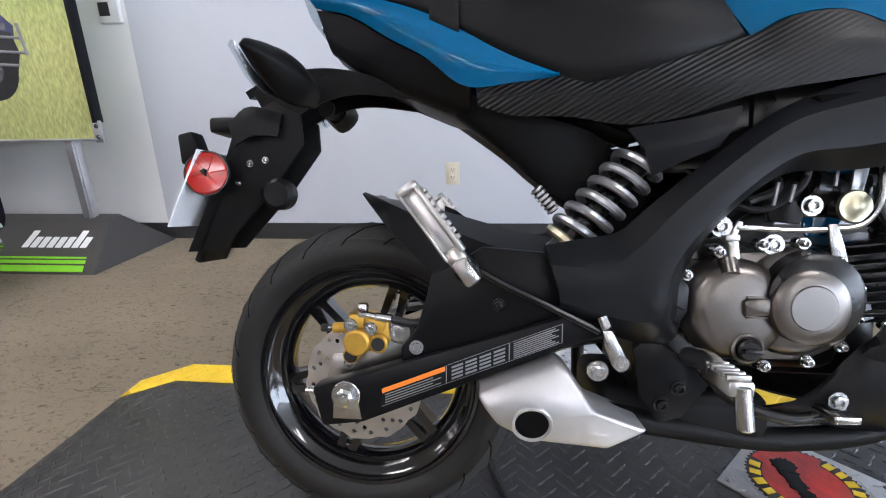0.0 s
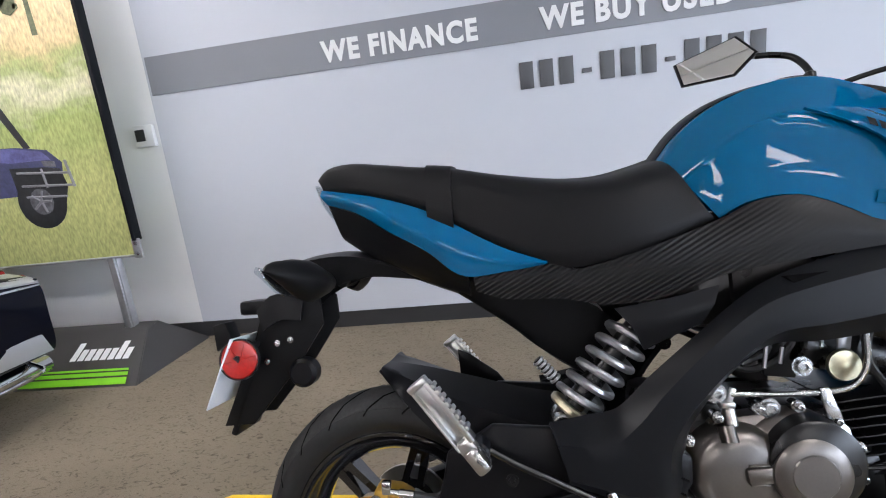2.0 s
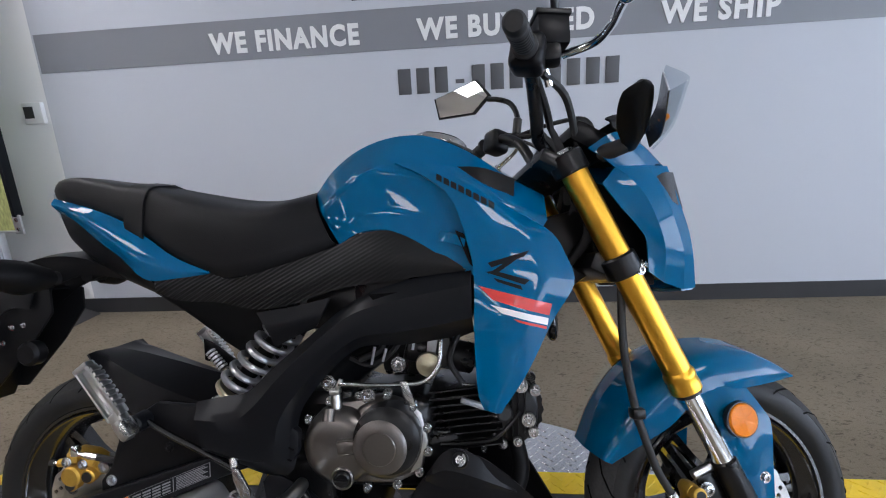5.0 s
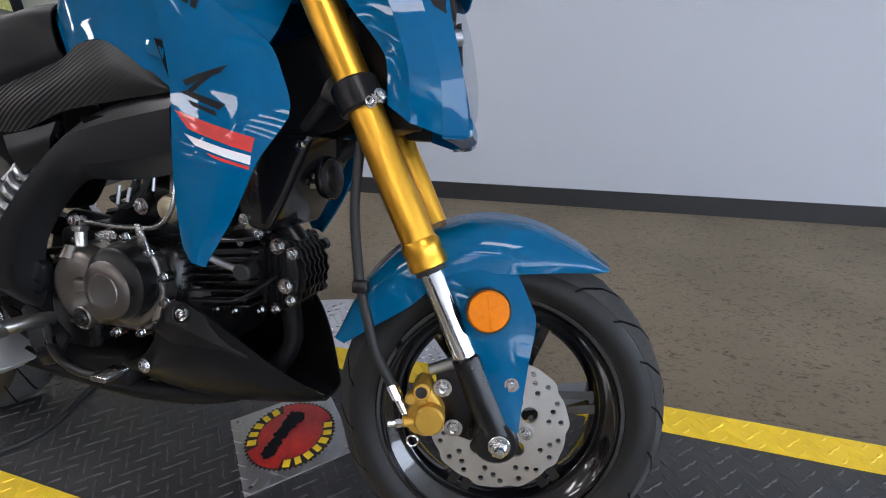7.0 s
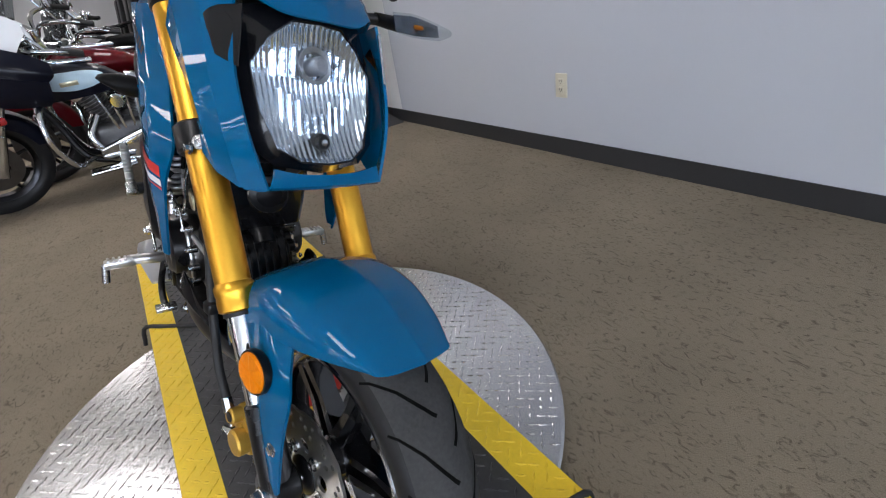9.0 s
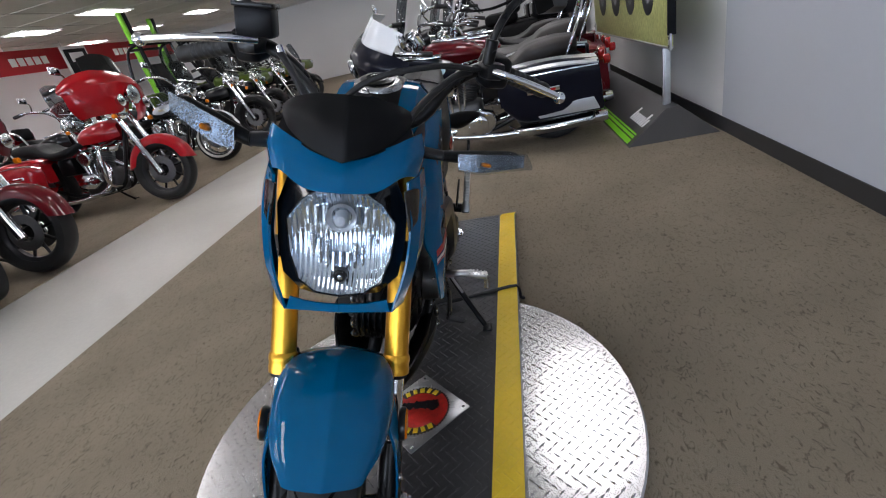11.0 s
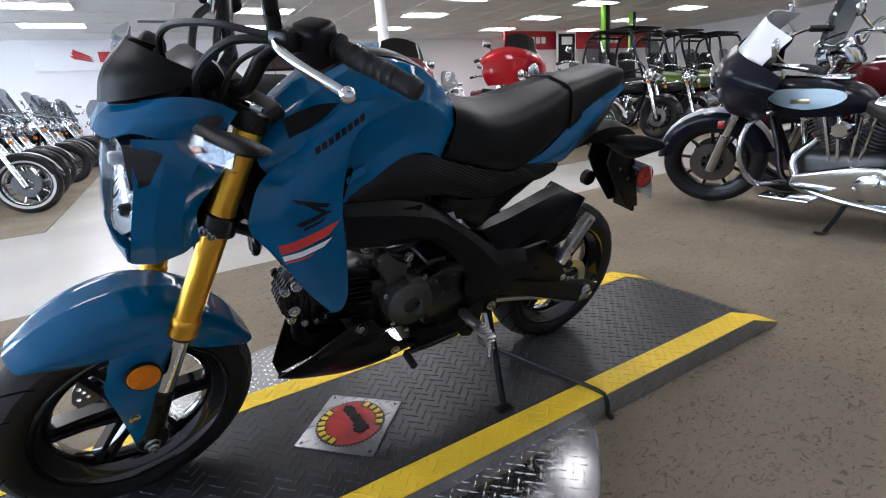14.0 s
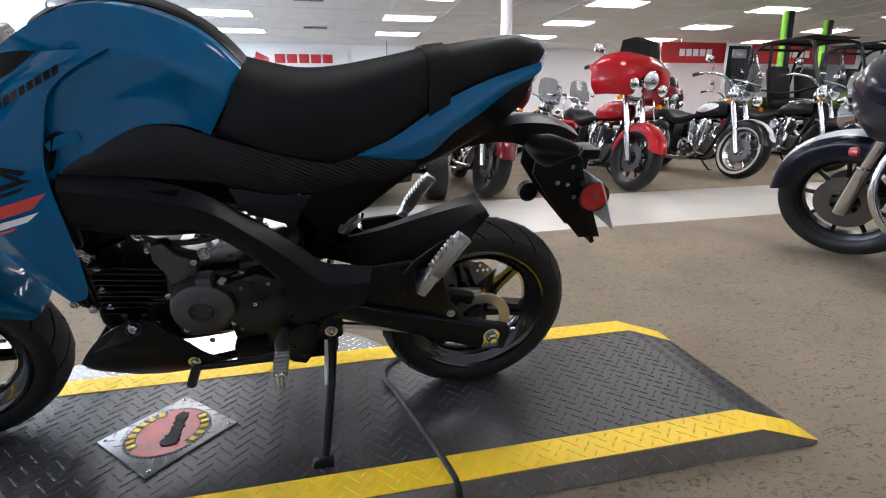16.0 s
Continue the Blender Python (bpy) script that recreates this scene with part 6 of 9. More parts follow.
# side stand
st = part("side_stand", tube([(0.34, 0.115, 0.285), (0.343, 0.145, 0.232), (0.356, 0.205, 0.150), (0.369, 0.260, 0.080)], 0.0092, 12), FRAME, bike, "black steel side stand")
part("foot", box((0.373, 0.270, 0.0725), (0.042, 0.030, 0.007), 0.0025, Euler((0.215, 0, 0)).to_matrix()), FRAME, st)
bm = bmesh.new()
bolt(bm, (0.34, 0.128, 0.296), (0, 1, 0), 0.009, 0.01)
part("pivot_bolt", bm, STEEL, st)
part("stand_bracket", box((0.345, 0.11, 0.30), (0.06, 0.03, 0.06), 0.008), FRAME, bike)
part("return_spring", cyl((0.352, 0.125, 0.27), (0.358, 0.180, 0.195), 0.0045, 8), SPRING, st)

# ---- front end (turned a little to the left) ----
FC = (1.155, 0, WR)
fw = fpart("front_wheel", rim_bm(FC), RIMB, label="gloss black cast wheel")
for b in spokes(FC, 6, 0.15):
    fpart("spoke", b, RIMB, fw)
fpart("hub", hub_bm(FC), RIMB, fw)
fpart("tyre", tyre_bm(FC), RUBBER, fw)
fpart("tread_band", tread_band(FC), WORN, fw, "dusty worn tread rubber")
fpart("tread", grooves(FC), RECESS_SHADE, fw)
fpart("brake_disc", disc_bm(FC, 0.094, -0.062), DISC, fw, "wavy drilled steel brake disc")
fpart("disc_carrier", rev([(0.02, 0.050), (0.028, 0.058), (0.028, 0.066), (0.022, 0.07), (0, 0.07)], FC, (0, -1, 0), 28), ENGB, fw)
for k in range(5):
    a = 0.98 + k * math.pi * 2 / 5
    b = bmesh.new()
    bolt(b, (FC[0] + math.cos(a) * 0.040, -0.064, FC[2] + math.sin(a) * 0.040), (0, -1, 0), 0.0065, 0.006)
    fpart("disc_bolt", b, STEEL, fw)
fpart("axle", cyl((FC[0], -0.125, FC[2]), (FC[0], 0.125, FC[2]), 0.008, 12), STEEL, fw)


def fx(z):
    """Where the fork's centre line lies at a height."""
    return 0.887 + (0.798 - z) * 0.475


for sg in (-1, 1):
    y = sg * 0.100
    fk = fpart("fork_leg", cyl((fx(0.825), y, 0.825), (fx(0.446), y, 0.446), 0.0222, 28, bev=0.002), GOLD, label="gold anodised fork tube")
    fpart("collar", rev([(0.021, 0), (0.0245, 0.002), (0.0250, 0.012), (0.0240, 0.020), (0.0252, 0.024), (0.0252, 0.032), (0.0222, 0.038)], (fx(0.445), y, 0.445), (fx(0.5) - fx(0.445), 0, 0.055), 28), GOLD, fk)
    fpart("stanchion", cyl((fx(0.45), y, 0.45), (fx(0.32), y, 0.32), 0.0165, 24), CHROME, fk, "chrome fork stanchion")
    fpart("dust_seal", cyl((fx(0.447), y, 0.447), (fx(0.440), y, 0.440), 0.0205, 20), GRIP, fk)
    b = cyl((fx(0.338), y, 0.338), (fx(0.235), y, 0.235), 0.0200, 20, bev=0.004, r1=0.0225)
    cyl((1.151, y - sg * 0.022, WR), (1.151, y + sg * 0.018, WR), 0.029, 24, b, bev=0.004)
    fpart("fork_foot", b, ENGB, fk, "black fork foot")
    bm = bmesh.new()
    cyl((1.155, y + sg * 0.012, WR), (1.155, y + sg * 0.026, WR), 0.014, 20, bm, bev=0.001)
    rev([(0, 0), (0.0115, 0), (0.0115, 0.007), (0.007, 0.010), (0.006, 0.015), (0, 0.016)], (1.155, y + sg * 0.026, WR), (0, sg, 0), 6, bm)
    fpart("axle_nut", bm, STEEL, fk)
    bm = cyl((fx(0.665) - 0.002, y, 0.665), (fx(0.632) - 0.002, y, 0.632), 0.0295, 24, bev=0.003)
    fpart("clamp_ring", bm, ENGB, fk, "black fork clamp")
    bm = bmesh.new()
    bolt(bm, (fx(0.65) + 0.028, y + sg * 0.012, 0.648), (0.7, sg * 0.7, 0.2), 0.006, 0.007)
    fpart("bolt", bm, STEEL, fk)
fpart("lower_yoke", box((fx(0.648) - 0.022, 0, 0.648), (0.06, 0.20, 0.034), 0.010, Euler((0, 0.44, 0)).to_matrix()), ENGB, label="black lower fork yoke")
fpart("upper_yoke", box((fx(0.81) - 0.02, 0, 0.815), (0.075, 0.225, 0.026), 0.008, Euler((0, 0.44, 0)).to_matrix()), ENGB, label="black upper fork yoke")
for sg in (-1, 1):
    fpart("yoke_boss", cyl((fx(0.80), sg * 0.095, 0.80), (fx(0.832), sg * 0.095, 0.832), 0.030, 24, bev=0.003), ENGB)
    fpart("fork_cap", cyl((fx(0.83), sg * 0.095, 0.83), (fx(0.838), sg * 0.095, 0.838), 0.018, 6), STEEL)
part("steering_head", cyl((0.905, 0, 0.80), (0.965, 0, 0.645), 0.036, 20, bev=0.004), FRAME, bike)
for sg in (-1, 1):
    part("head_gusset", prism([(0.76, 0.72), (0.93, 0.76), (0.96, 0.66), (0.90, 0.62), (0.82, 0.60), (0.74, 0.62)], sg * 0.03, sg * 0.045, 0.006), FRAME, bike)
part("wire_loom", tube([(0.92, -0.05, 0.77), (0.925, -0.055, 0.71), (0.89, -0.05, 0.66), (0.85, -0.04, 0.62)], 0.009, 10), GRIP, bike)
part("wire_loom", tube([(0.92, 0.05, 0.77), (0.94, 0.06, 0.70), (0.91, 0.05, 0.62), (0.86, 0.04, 0.58)], 0.011, 10), GRIP, bike)
HN = (0.862, 0.0, 0.548)
hn = part("horn", rev([(0, -0.010), (0.018, -0.010), (0.029, -0.004), (0.032, 0.004), (0.030, 0.010), (0.018, 0.013), (0, 0.013)], HN, (1, -0.05, 0.06), 32), ENGB, bike, "round black horn")
part("sounder", rev([(0, 0.0135), (0.019, 0.0135), (0.021, 0.012)], HN, (1, -0.05, 0.06), 24), SATIN, hn)
part("rim", rev([(0.0305, -0.003), (0.033, 0.001), (0.033, 0.006), (0.030, 0.009)], HN, (1, -0.05, 0.06), 32), GLOSSB, hn)
for dz in (0.006, -0.009):
    part("terminal", box((0.850, -0.020, 0.546 + dz), (0.010, 0.006, 0.007), 0.001), ZINC, hn)

# front mudguard
fm_c = [[(0.918, 0.0, 0.332), (0.955, 0, 0.415), (1.02, 0, 0.478), (1.10, 0, 0.512), (1.18, 0, 0.510), (1.245, 0, 0.484), (1.296, 0, 0.452)],
        [(0.922, 0.050, 0.332), (0.960, 0.062, 0.402), (1.022, 0.072, 0.465), (1.095, 0.076, 0.498), (1.175, 0.073, 0.497), (1.24, 0.062, 0.474), (1.288, 0.043, 0.450)],
        [(0.926, 0.064, 0.331), (0.966, 0.080, 0.388), (1.028, 0.092, 0.445), (1.095, 0.096, 0.474), (1.168, 0.093, 0.472), (1.232, 0.080, 0.459), (1.280, 0.056, 0.448)],
        [(0.938, 0.066, 0.326), (0.985, 0.082, 0.360), (1.03, 0.094, 0.392), (1.085, 0.098, 0.440), (1.158, 0.095, 0.443), (1.222, 0.081, 0.447), (1.272, 0.056, 0.446)]]
bm = loft(fm_c, 40, 14, 0.003)
loft([mirrored(c) for c in fm_c], 40, 14, -0.003, bm=bm)
bmesh.ops.remove_doubles(bm, verts=bm.verts, dist=0.0003)
fmud = fpart("front_mudguard", bm, BLUE, label="glossy blue front mudguard", angle=45)
for sg in (-1, 1):
    cs = [[(1.055, sg * 0.082, 0.462), (1.090, sg * 0.097, 0.40), (1.112, sg * 0.104, 0.338), (1.125, sg * 0.107, 0.308), (1.166, sg * 0.112, 0.248)],
          [(1.105, sg * 0.090, 0.462), (1.135, sg * 0.106, 0.40), (1.150, sg * 0.1115, 0.33), (1.173, sg * 0.112, 0.246)],
          [(1.160, sg * 0.082, 0.448), (1.180, sg * 0.097, 0.41), (1.189, sg * 0.102, 0.390), (1.183, sg * 0.108, 0.33), (1.177, sg * 0.111, 0.248)]]
    fpart("mudguard_stay", loft(cs, 24, 10, 0.004 * sg), BLUE, fmud, "blue side of the mudguard", angle=50)
    bm = rev([(0, 0), (0.0255, 0), (0.0262, 0.006), (0.0250, 0.0095), (0.0235, 0.0105)], (0, 0, 0), (0, 0, 1), 36)
    mid = bm.verts.new((0, 0, 0.0112))
    top = [v for v in bm.verts if abs(v.co.z - 0.0105) < 1e-5]
    for k, v in enumerate(top):
        v.co.z += 0.0009 * (k % 12 < 6)
    for k in range(len(top)):
        bm.faces.new((mid, top[k], top[(k + 1) % len(top)]))
    bm.transform(Matrix.Translation((1.130, sg * 0.113, 0.400)) @ Vector((0.08, sg, 0.06)).to_track_quat("Z", "Y").to_matrix().to_4x4())
    r = fpart("side_reflector", bm, AMBER, label="round amber reflector", angle=3)
    fpart("reflector_rim", rev([(0.0255, -0.004), (0.0285, 0.001), (0.0278, 0.008), (0.026, 0.008)], (1.130, sg * 0.113, 0.400), (0.08, sg, 0.06), 32), ENGB, r)
    bm = bmesh.new()
    bolt(bm, (1.165, sg * 0.1145, 0.309), (0, sg, 0), 0.0062, 0.005)
    fpart("bolt", bm, STEEL, fmud)

# front caliper and hose
bm = prism([(1.037, 0.224), (1.060, 0.218), (1.084, 0.230), (1.086, 0.262), (1.078, 0.276), (1.068, 0.288), (1.062, 0.303), (1.046, 0.306), (1.037, 0.294), (1.043, 0.276), (1.034, 0.262), (1.030, 0.242)], -0.104, -0.074, 0.005)
cyl((1.066, -0.10, 0.252), (1.066, -0.120, 0.252), 0.0215, 32, bm, bev=0.003)
cyl((1.053, -0.10, 0.291), (1.053, -0.118, 0.293), 0.0125, 20, bm, bev=0.002)
cyl((1.038, -0.098, 0.279), (1.038, -0.116, 0.280), 0.0085, 16, bm, bev=0.002)
cyl((1.042, -0.098, 0.240), (1.026, -0.104, 0.240), 0.008, 14, bm, bev=0.002)
box((1.050, -0.104, 0.272), (0.022, 0.010, 0.016), 0.003, Euler((0, 0.5, 0)).to_matrix(), bm)
bm.transform(Matrix.Translation((1.064, -0.09, 0.256)) @ Matrix.Diagonal((0.9, 1, 0.9, 1)) @ Matrix.Translation((-1.064, 0.09, -0.256)))
fcal = fpart("front_caliper", bm, GOLDC, label="gold painted brake caliper")
# dark disc on the slider boss, coloured for the shade in its bore
fpart("rubber_plug", cyl((1.0541, -0.1182, 0.2893), (1.0541, -0.1192, 0.2893), 0.0075, 16), GRIP, fcal)
fpart("slide_pin", cyl((1.060, -0.090, 0.309), (1.092, -0.090, 0.322), 0.0075, 12, bev=0.001), ALU, fcal)
fpart("caliper_bracket", prism([(1.10, 0.325), (1.066, 0.314), (1.072, 0.285), (1.085, 0.225), (1.12, 0.216), (1.145, 0.25), (1.125, 0.315)], -0.090, -0.082, 0.002), ENGB, fcal)
for p in ((1.079, 0.289), (1.096, 0.236)):
    bm = bolt(bmesh.new(), (p[0], -0.095, p[1]), (0, -1, 0), 0.0082, 0.009)
    cyl((p[0], -0.090, p[1]), (p[0], -0.096, p[1]), 0.0105, 18, bm, bev=0.001)
    fpart("bolt", bm, STEEL, fcal)
b = cyl((1.029, -0.104, 0.240), (1.021, -0.107, 0.240), 0.0062, 6)
cyl((1.021, -0.107, 0.240), (1.011, -0.110, 0.240), 0.0042, 10, b, bev=0.001)
fpart("bleed_nipple", b, CHROME, fcal)
b = cyl((1.013, -0.105, 0.292), (1.023, -0.105, 0.273), 0.0082, 8, bev=0.001)
cyl((1.023, -0.105, 0.273), (1.033, -0.105, 0.254), 0.0058, 10, b, bev=0.001)
fpart("banjo", b, CHROME, fcal, "bright hose fitting")
fpart("wire_ring", rev([(0.0072, -0.001), (0.0085, 0), (0.0072, 0.001), (0.006, 0)], (1.044, -0.104, 0.216), (0, -1, 0), 18, closed=True), STEEL, fcal)
fpart("brake_hose", tube([(1.014, -0.105, 0.290), (0.992, -0.105, 0.330), (0.975, -0.102, 0.385), (0.966, -0.10, 0.42), (0.955, -0.095, 0.52), (0.962, -0.085, 0.64)], 0.0065, 10), GRIP)
fpart("hose_clip", box((0.968, -0.10, 0.415), (0.022, 0.022, 0.018), 0.005), ENGB)

# head lamp and cowl
LY = 0.003           # the lamp sits a little to the left of the forks' middle
def cowl_sym(name, curves, m, nu, nv, th, parent, label, angle=40, sharp=False):
    b = loft([[(x, y + LY, z) for x, y, z in c] for c in curves], nu, nv, th, sharp)
    loft([[(x, LY - y, z) for x, y, z in c] for c in curves], nu, nv, -th, sharp, bm=b)
    bmesh.ops.remove_doubles(b, verts=b.verts, dist=0.0003)
    return fpart(name, b, m, parent, label, angle)


upper = [[(0.905, 0.116, 0.838), (0.945, 0.120, 0.862), (0.985, 0.104, 0.866), (1.020, 0.058, 0.852), (1.042, 0.0, 0.842)],
         [(0.925, 0.124, 0.822), (0.975, 0.123, 0.838), (1.018, 0.098, 0.840), (1.052, 0.054, 0.826), (1.070, 0.0, 0.820)],
         [(0.945, 0.122, 0.806), (1.004, 0.112, 0.808), (1.046, 0.088, 0.818), (1.072, 0.050, 0.803), (1.082, 0.0, 0.801)]]
cowl = cowl_sym("headlamp_cowl", upper, BLUE, 28, 12, 0.003, None, "glossy blue headlamp cowl", 30, True)
side_c = [[(0.923, 0.120, 0.779), (0.954, 0.119, 0.739), (0.980, 0.117, 0.711), (0.993, 0.116, 0.690), (0.995, 0.112, 0.638)],
          [(0.946, 0.122, 0.805), (0.985, 0.127, 0.765), (1.008, 0.127, 0.715), (1.020, 0.122, 0.675), (1.022, 0.108, 0.620)],
          [(1.003, 0.112, 0.809), (1.028, 0.118, 0.757), (1.044, 0.117, 0.708), (1.056, 0.112, 0.664), (1.060, 0.098, 0.608)],
          [(1.048, 0.094, 0.812), (1.063, 0.102, 0.740), (1.073, 0.101, 0.705), (1.082, 0.095, 0.665), (1.092, 0.080, 0.610)]]
for sg in (-1, 1):
    cs = [[(x, LY + sg * y, z) for x, y, z in c] for c in side_c]
    sd = fpart("cowl_side", loft(cs, 20, 15, 0.004 * sg, True), BLUE, cowl, "blue cowl side", angle=12)
    fpart("smoked_corner", loft([[(1.000, LY + sg * 0.1200, 0.777), (1.030, LY + sg * 0.113, 0.797), (1.062, LY + sg * 0.093, 0.803)], [(1.010, LY + sg * 0.1215, 0.770), (1.040, LY + sg * 0.1170, 0.752), (1.068, LY + sg * 0.1035, 0.740)]], 8, 4, 0.003 * sg), GLOSSB, cowl, "black smoked corner panel")
    bm = bmesh.new()
    bolt(bm, (0.977, sg * 0.120, 0.640), (0, sg, 0), 0.0055, 0.007)
    fpart("bolt", bm, STEEL, cowl)
    fpart("cowl_inner", prism([(0.925, 0.795), (0.975, 0.78), (1.02, 0.72), (1.03, 0.615), (0.99, 0.615), (0.955, 0.70)], sg * 0.055, sg * 0.07, 0.004), SATIN, cowl)
chin = [[(1.060, 0.096, 0.608), (1.072, 0.05, 0.606), (1.078, 0.0, 0.605)], [(1.092, 0.080, 0.612), (1.094, 0.045, 0.612), (1.096, 0.0, 0.611)], [(1.090, 0.074, 0.632), (1.094, 0.042, 0.626), (1.096, 0.0, 0.624)]]
cowl_sym("cowl_chin", chin, BLUE, 10, 6, 0.004, cowl, "blue chin of the cowl")
fpart("lamp_housing", box((0.972, LY, 0.70), (0.08, 0.14, 0.16), 0.03, Euler((0, -0.25, 0)).to_matrix(), seg=3), SATIN, label="black headlamp housing")
# lamp: reflector bowl, flutes, bulb and clear lens
half = [(0.033, 0.797), (0.061, 0.776), (0.0820, 0.745), (0.0775, 0.696), (0.063, 0.655), (0.037, 0.639)]
edge = [(0.045, 0.812), (0.080, 0.808), (0.099, 0.760), (0.098, 0.700), (0.090, 0.656), (0.062, 0.632)]
octo = [(0.0, 0.799)] + half + [(0.0, 0.636)] + [(-y, z) for y, z in half[::-1]]
frame_o = [(0.0, 0.813)] + edge + [(0.0, 0.622)] + [(-y, z) for y, z in edge[::-1]]
ZC = 0.715


def lampx(z, y):
    return 1.100 - (z - 0.60) * 0.20 - 2.8 * y * y


def lamp_rings(b, steps):
    rings = []
    for f, dx in steps:
        rings.append([b.verts.new((lampx(ZC + (z - ZC) * f, y * f) + dx, LY + y * f, ZC + (z - ZC) * f)) for y, z in octo] if f else [b.verts.new((lampx(ZC, 0) + dx, LY, ZC))])
    for p, q in zip(rings, rings[1:]):
        for i in range(len(octo)):
            j = (i + 1) % len(octo)
            b.faces.new((p[i], p[j], q[0]) if len(q) == 1 else (p[i], p[j], q[j], q[i]))
    bmesh.ops.recalc_face_normals(b, faces=b.faces)
    return b


hl = fpart("headlamp", lamp_rings(bmesh.new(), ((1.0, -0.001), (0.93, -0.010), (0.72, -0.020), (0.45, -0.030), (0.2, -0.036), (0, -0.038))), FLUTED, label="clear-lens headlamp with a bright fluted reflector", angle=85)
lens = fpart("lens", lamp_rings(bmesh.new(), ((1.03, -0.002), (0.97, 0.005), (0.8, 0.010), (0.45, 0.014), (0, 0.016))), LENS, hl, "clear lamp lens", angle=60)
lens.visible_shadow = False
random.seed(7)
for k in range(11):
    y = -0.055 + 0.011 * k
    h = 0.05 + 0.012 * ((k * 7) % 4)
    if abs(k - 5) < 2:
        h = 0.03
    fpart("flute", cyl((lampx(0.665, y) - 0.026, LY + y, 0.678 - h / 2), (lampx(0.70, y) - 0.026, LY + y, 0.678 + h / 2), 0.0042, 8), REFLECT, hl)
for k in range(9):
    y = -0.050 + 0.0125 * k
    if abs(y) > 0.018:
        fpart("flute", cyl((lampx(0.745, y) - 0.024, LY + y, 0.735), (lampx(0.77, y) - 0.018, LY + y, 0.776 - abs(y) * 0.25), 0.005, 8), REFLECT, hl)
fpart("bulb_shield", rev([(0, 0.020), (0.008, 0.020), (0.011, 0.016), (0.011, -0.01)], (1.052, LY, 0.750), (1, 0, 0.15), 20), SPRING, hl)
fpart("bulb_ring", rev([(0.0155, 0.0), (0.0215, 0.004), (0.0225, 0.010), (0.0165, 0.008)], (1.046, LY, 0.750), (1, 0, 0.15), 28, closed=True), SPRING, hl)
fpart("position_lamp", rev([(0, 0.016), (0.008, 0.016), (0.0115, 0.012), (0.012, -0.01)], (1.064, LY, 0.660), (1, 0, 0.1), 20), ENGB, hl)
fpart("position_bulb", rev([(0, 0.0185), (0.004, 0.0175), (0.005, 0.015)], (1.064, LY, 0.660), (1, 0, 0.1), 12), CHROME, hl)
rim = bmesh.new()
ro, ri = [], []
for (y, z), (yo, zo) in zip(octo, frame_o):
    ro.append(rim.verts.new((lampx(zo, y) - 0.020, LY + yo, zo)))
    ri.append(rim.verts.new((lampx(z, y) + 0.001, LY + y * 1.012, ZC + (z - ZC) * 1.012)))
for i in range(len(ro)):
    rim.faces.new((ro[i], ro[(i + 1) % len(ro)], ri[(i + 1) % len(ro)], ri[i]))
bmesh.ops.recalc_face_normals(rim, faces=rim.faces)
bmesh.ops.solidify(rim, geom=rim.faces[:], thickness=0.003)
fpart("lamp_rim", rim, GLOSSB, hl, "black lamp surround", 60)
# fly screen
scr = [[(1.064, 0.0, 0.840), (1.040, 0.045, 0.851), (1.0, 0.082, 0.866), (0.958, 0.100, 0.878)], [(1.050, 0.0, 0.880), (1.03, 0.045, 0.888), (0.992, 0.082, 0.892), (0.955, 0.099, 0.890)],
       [(1.008, 0.0, 0.924), (0.996, 0.042, 0.920), (0.972, 0.077, 0.908), (0.948, 0.095, 0.896)]]
cowl_sym("screen_base", [[(1.052, 0.0, 0.836), (1.030, 0.05, 0.847), (0.982, 0.102, 0.864)], [(1.040, 0.0, 0.850), (1.015, 0.05, 0.860), (0.965, 0.098, 0.876)]], SATIN, 10, 4, 0.003, None, "black base under the fly screen")
cowl_sym("fly_screen", scr, MATTE, 14, 10, 0.004, None, "small matt black fly screen", 60)
fpart("dashboard", box((0.935, 0, 0.87), (0.08, 0.14, 0.045), 0.015, Euler((0, 0.5, 0)).to_matrix()), SATIN, label="black instrument cluster")

# front indicators: the right one sits closer in, the left one lower and further out
def ipart(name, bm, m, parent=None, label="", angle=38):
    for v in bm.verts:
        side, f = (1 if v.co.y > 0 else -1), max(0.0, (abs(v.co.y) - 0.135) / 0.147)
        v.co.z = 0.834 + 0.2 * f * 0.16 + (v.co.z - 0.834 - 0.2 * f * 0.16) * (0.60 if side > 0 else 0.85)
        if side > 0:
            v.co.y += 0.022 - 0.013 * f
            v.co.x += 0.012 + 0.028 * f
            v.co.z -= 0.030 * f
        else:
            v.co.y -= 0.012 - 0.028 * f
            v.co.x += 0.014 * f
            v.co.z += 0.016 * f
    return fpart(name, bm, m, parent, label, angle)


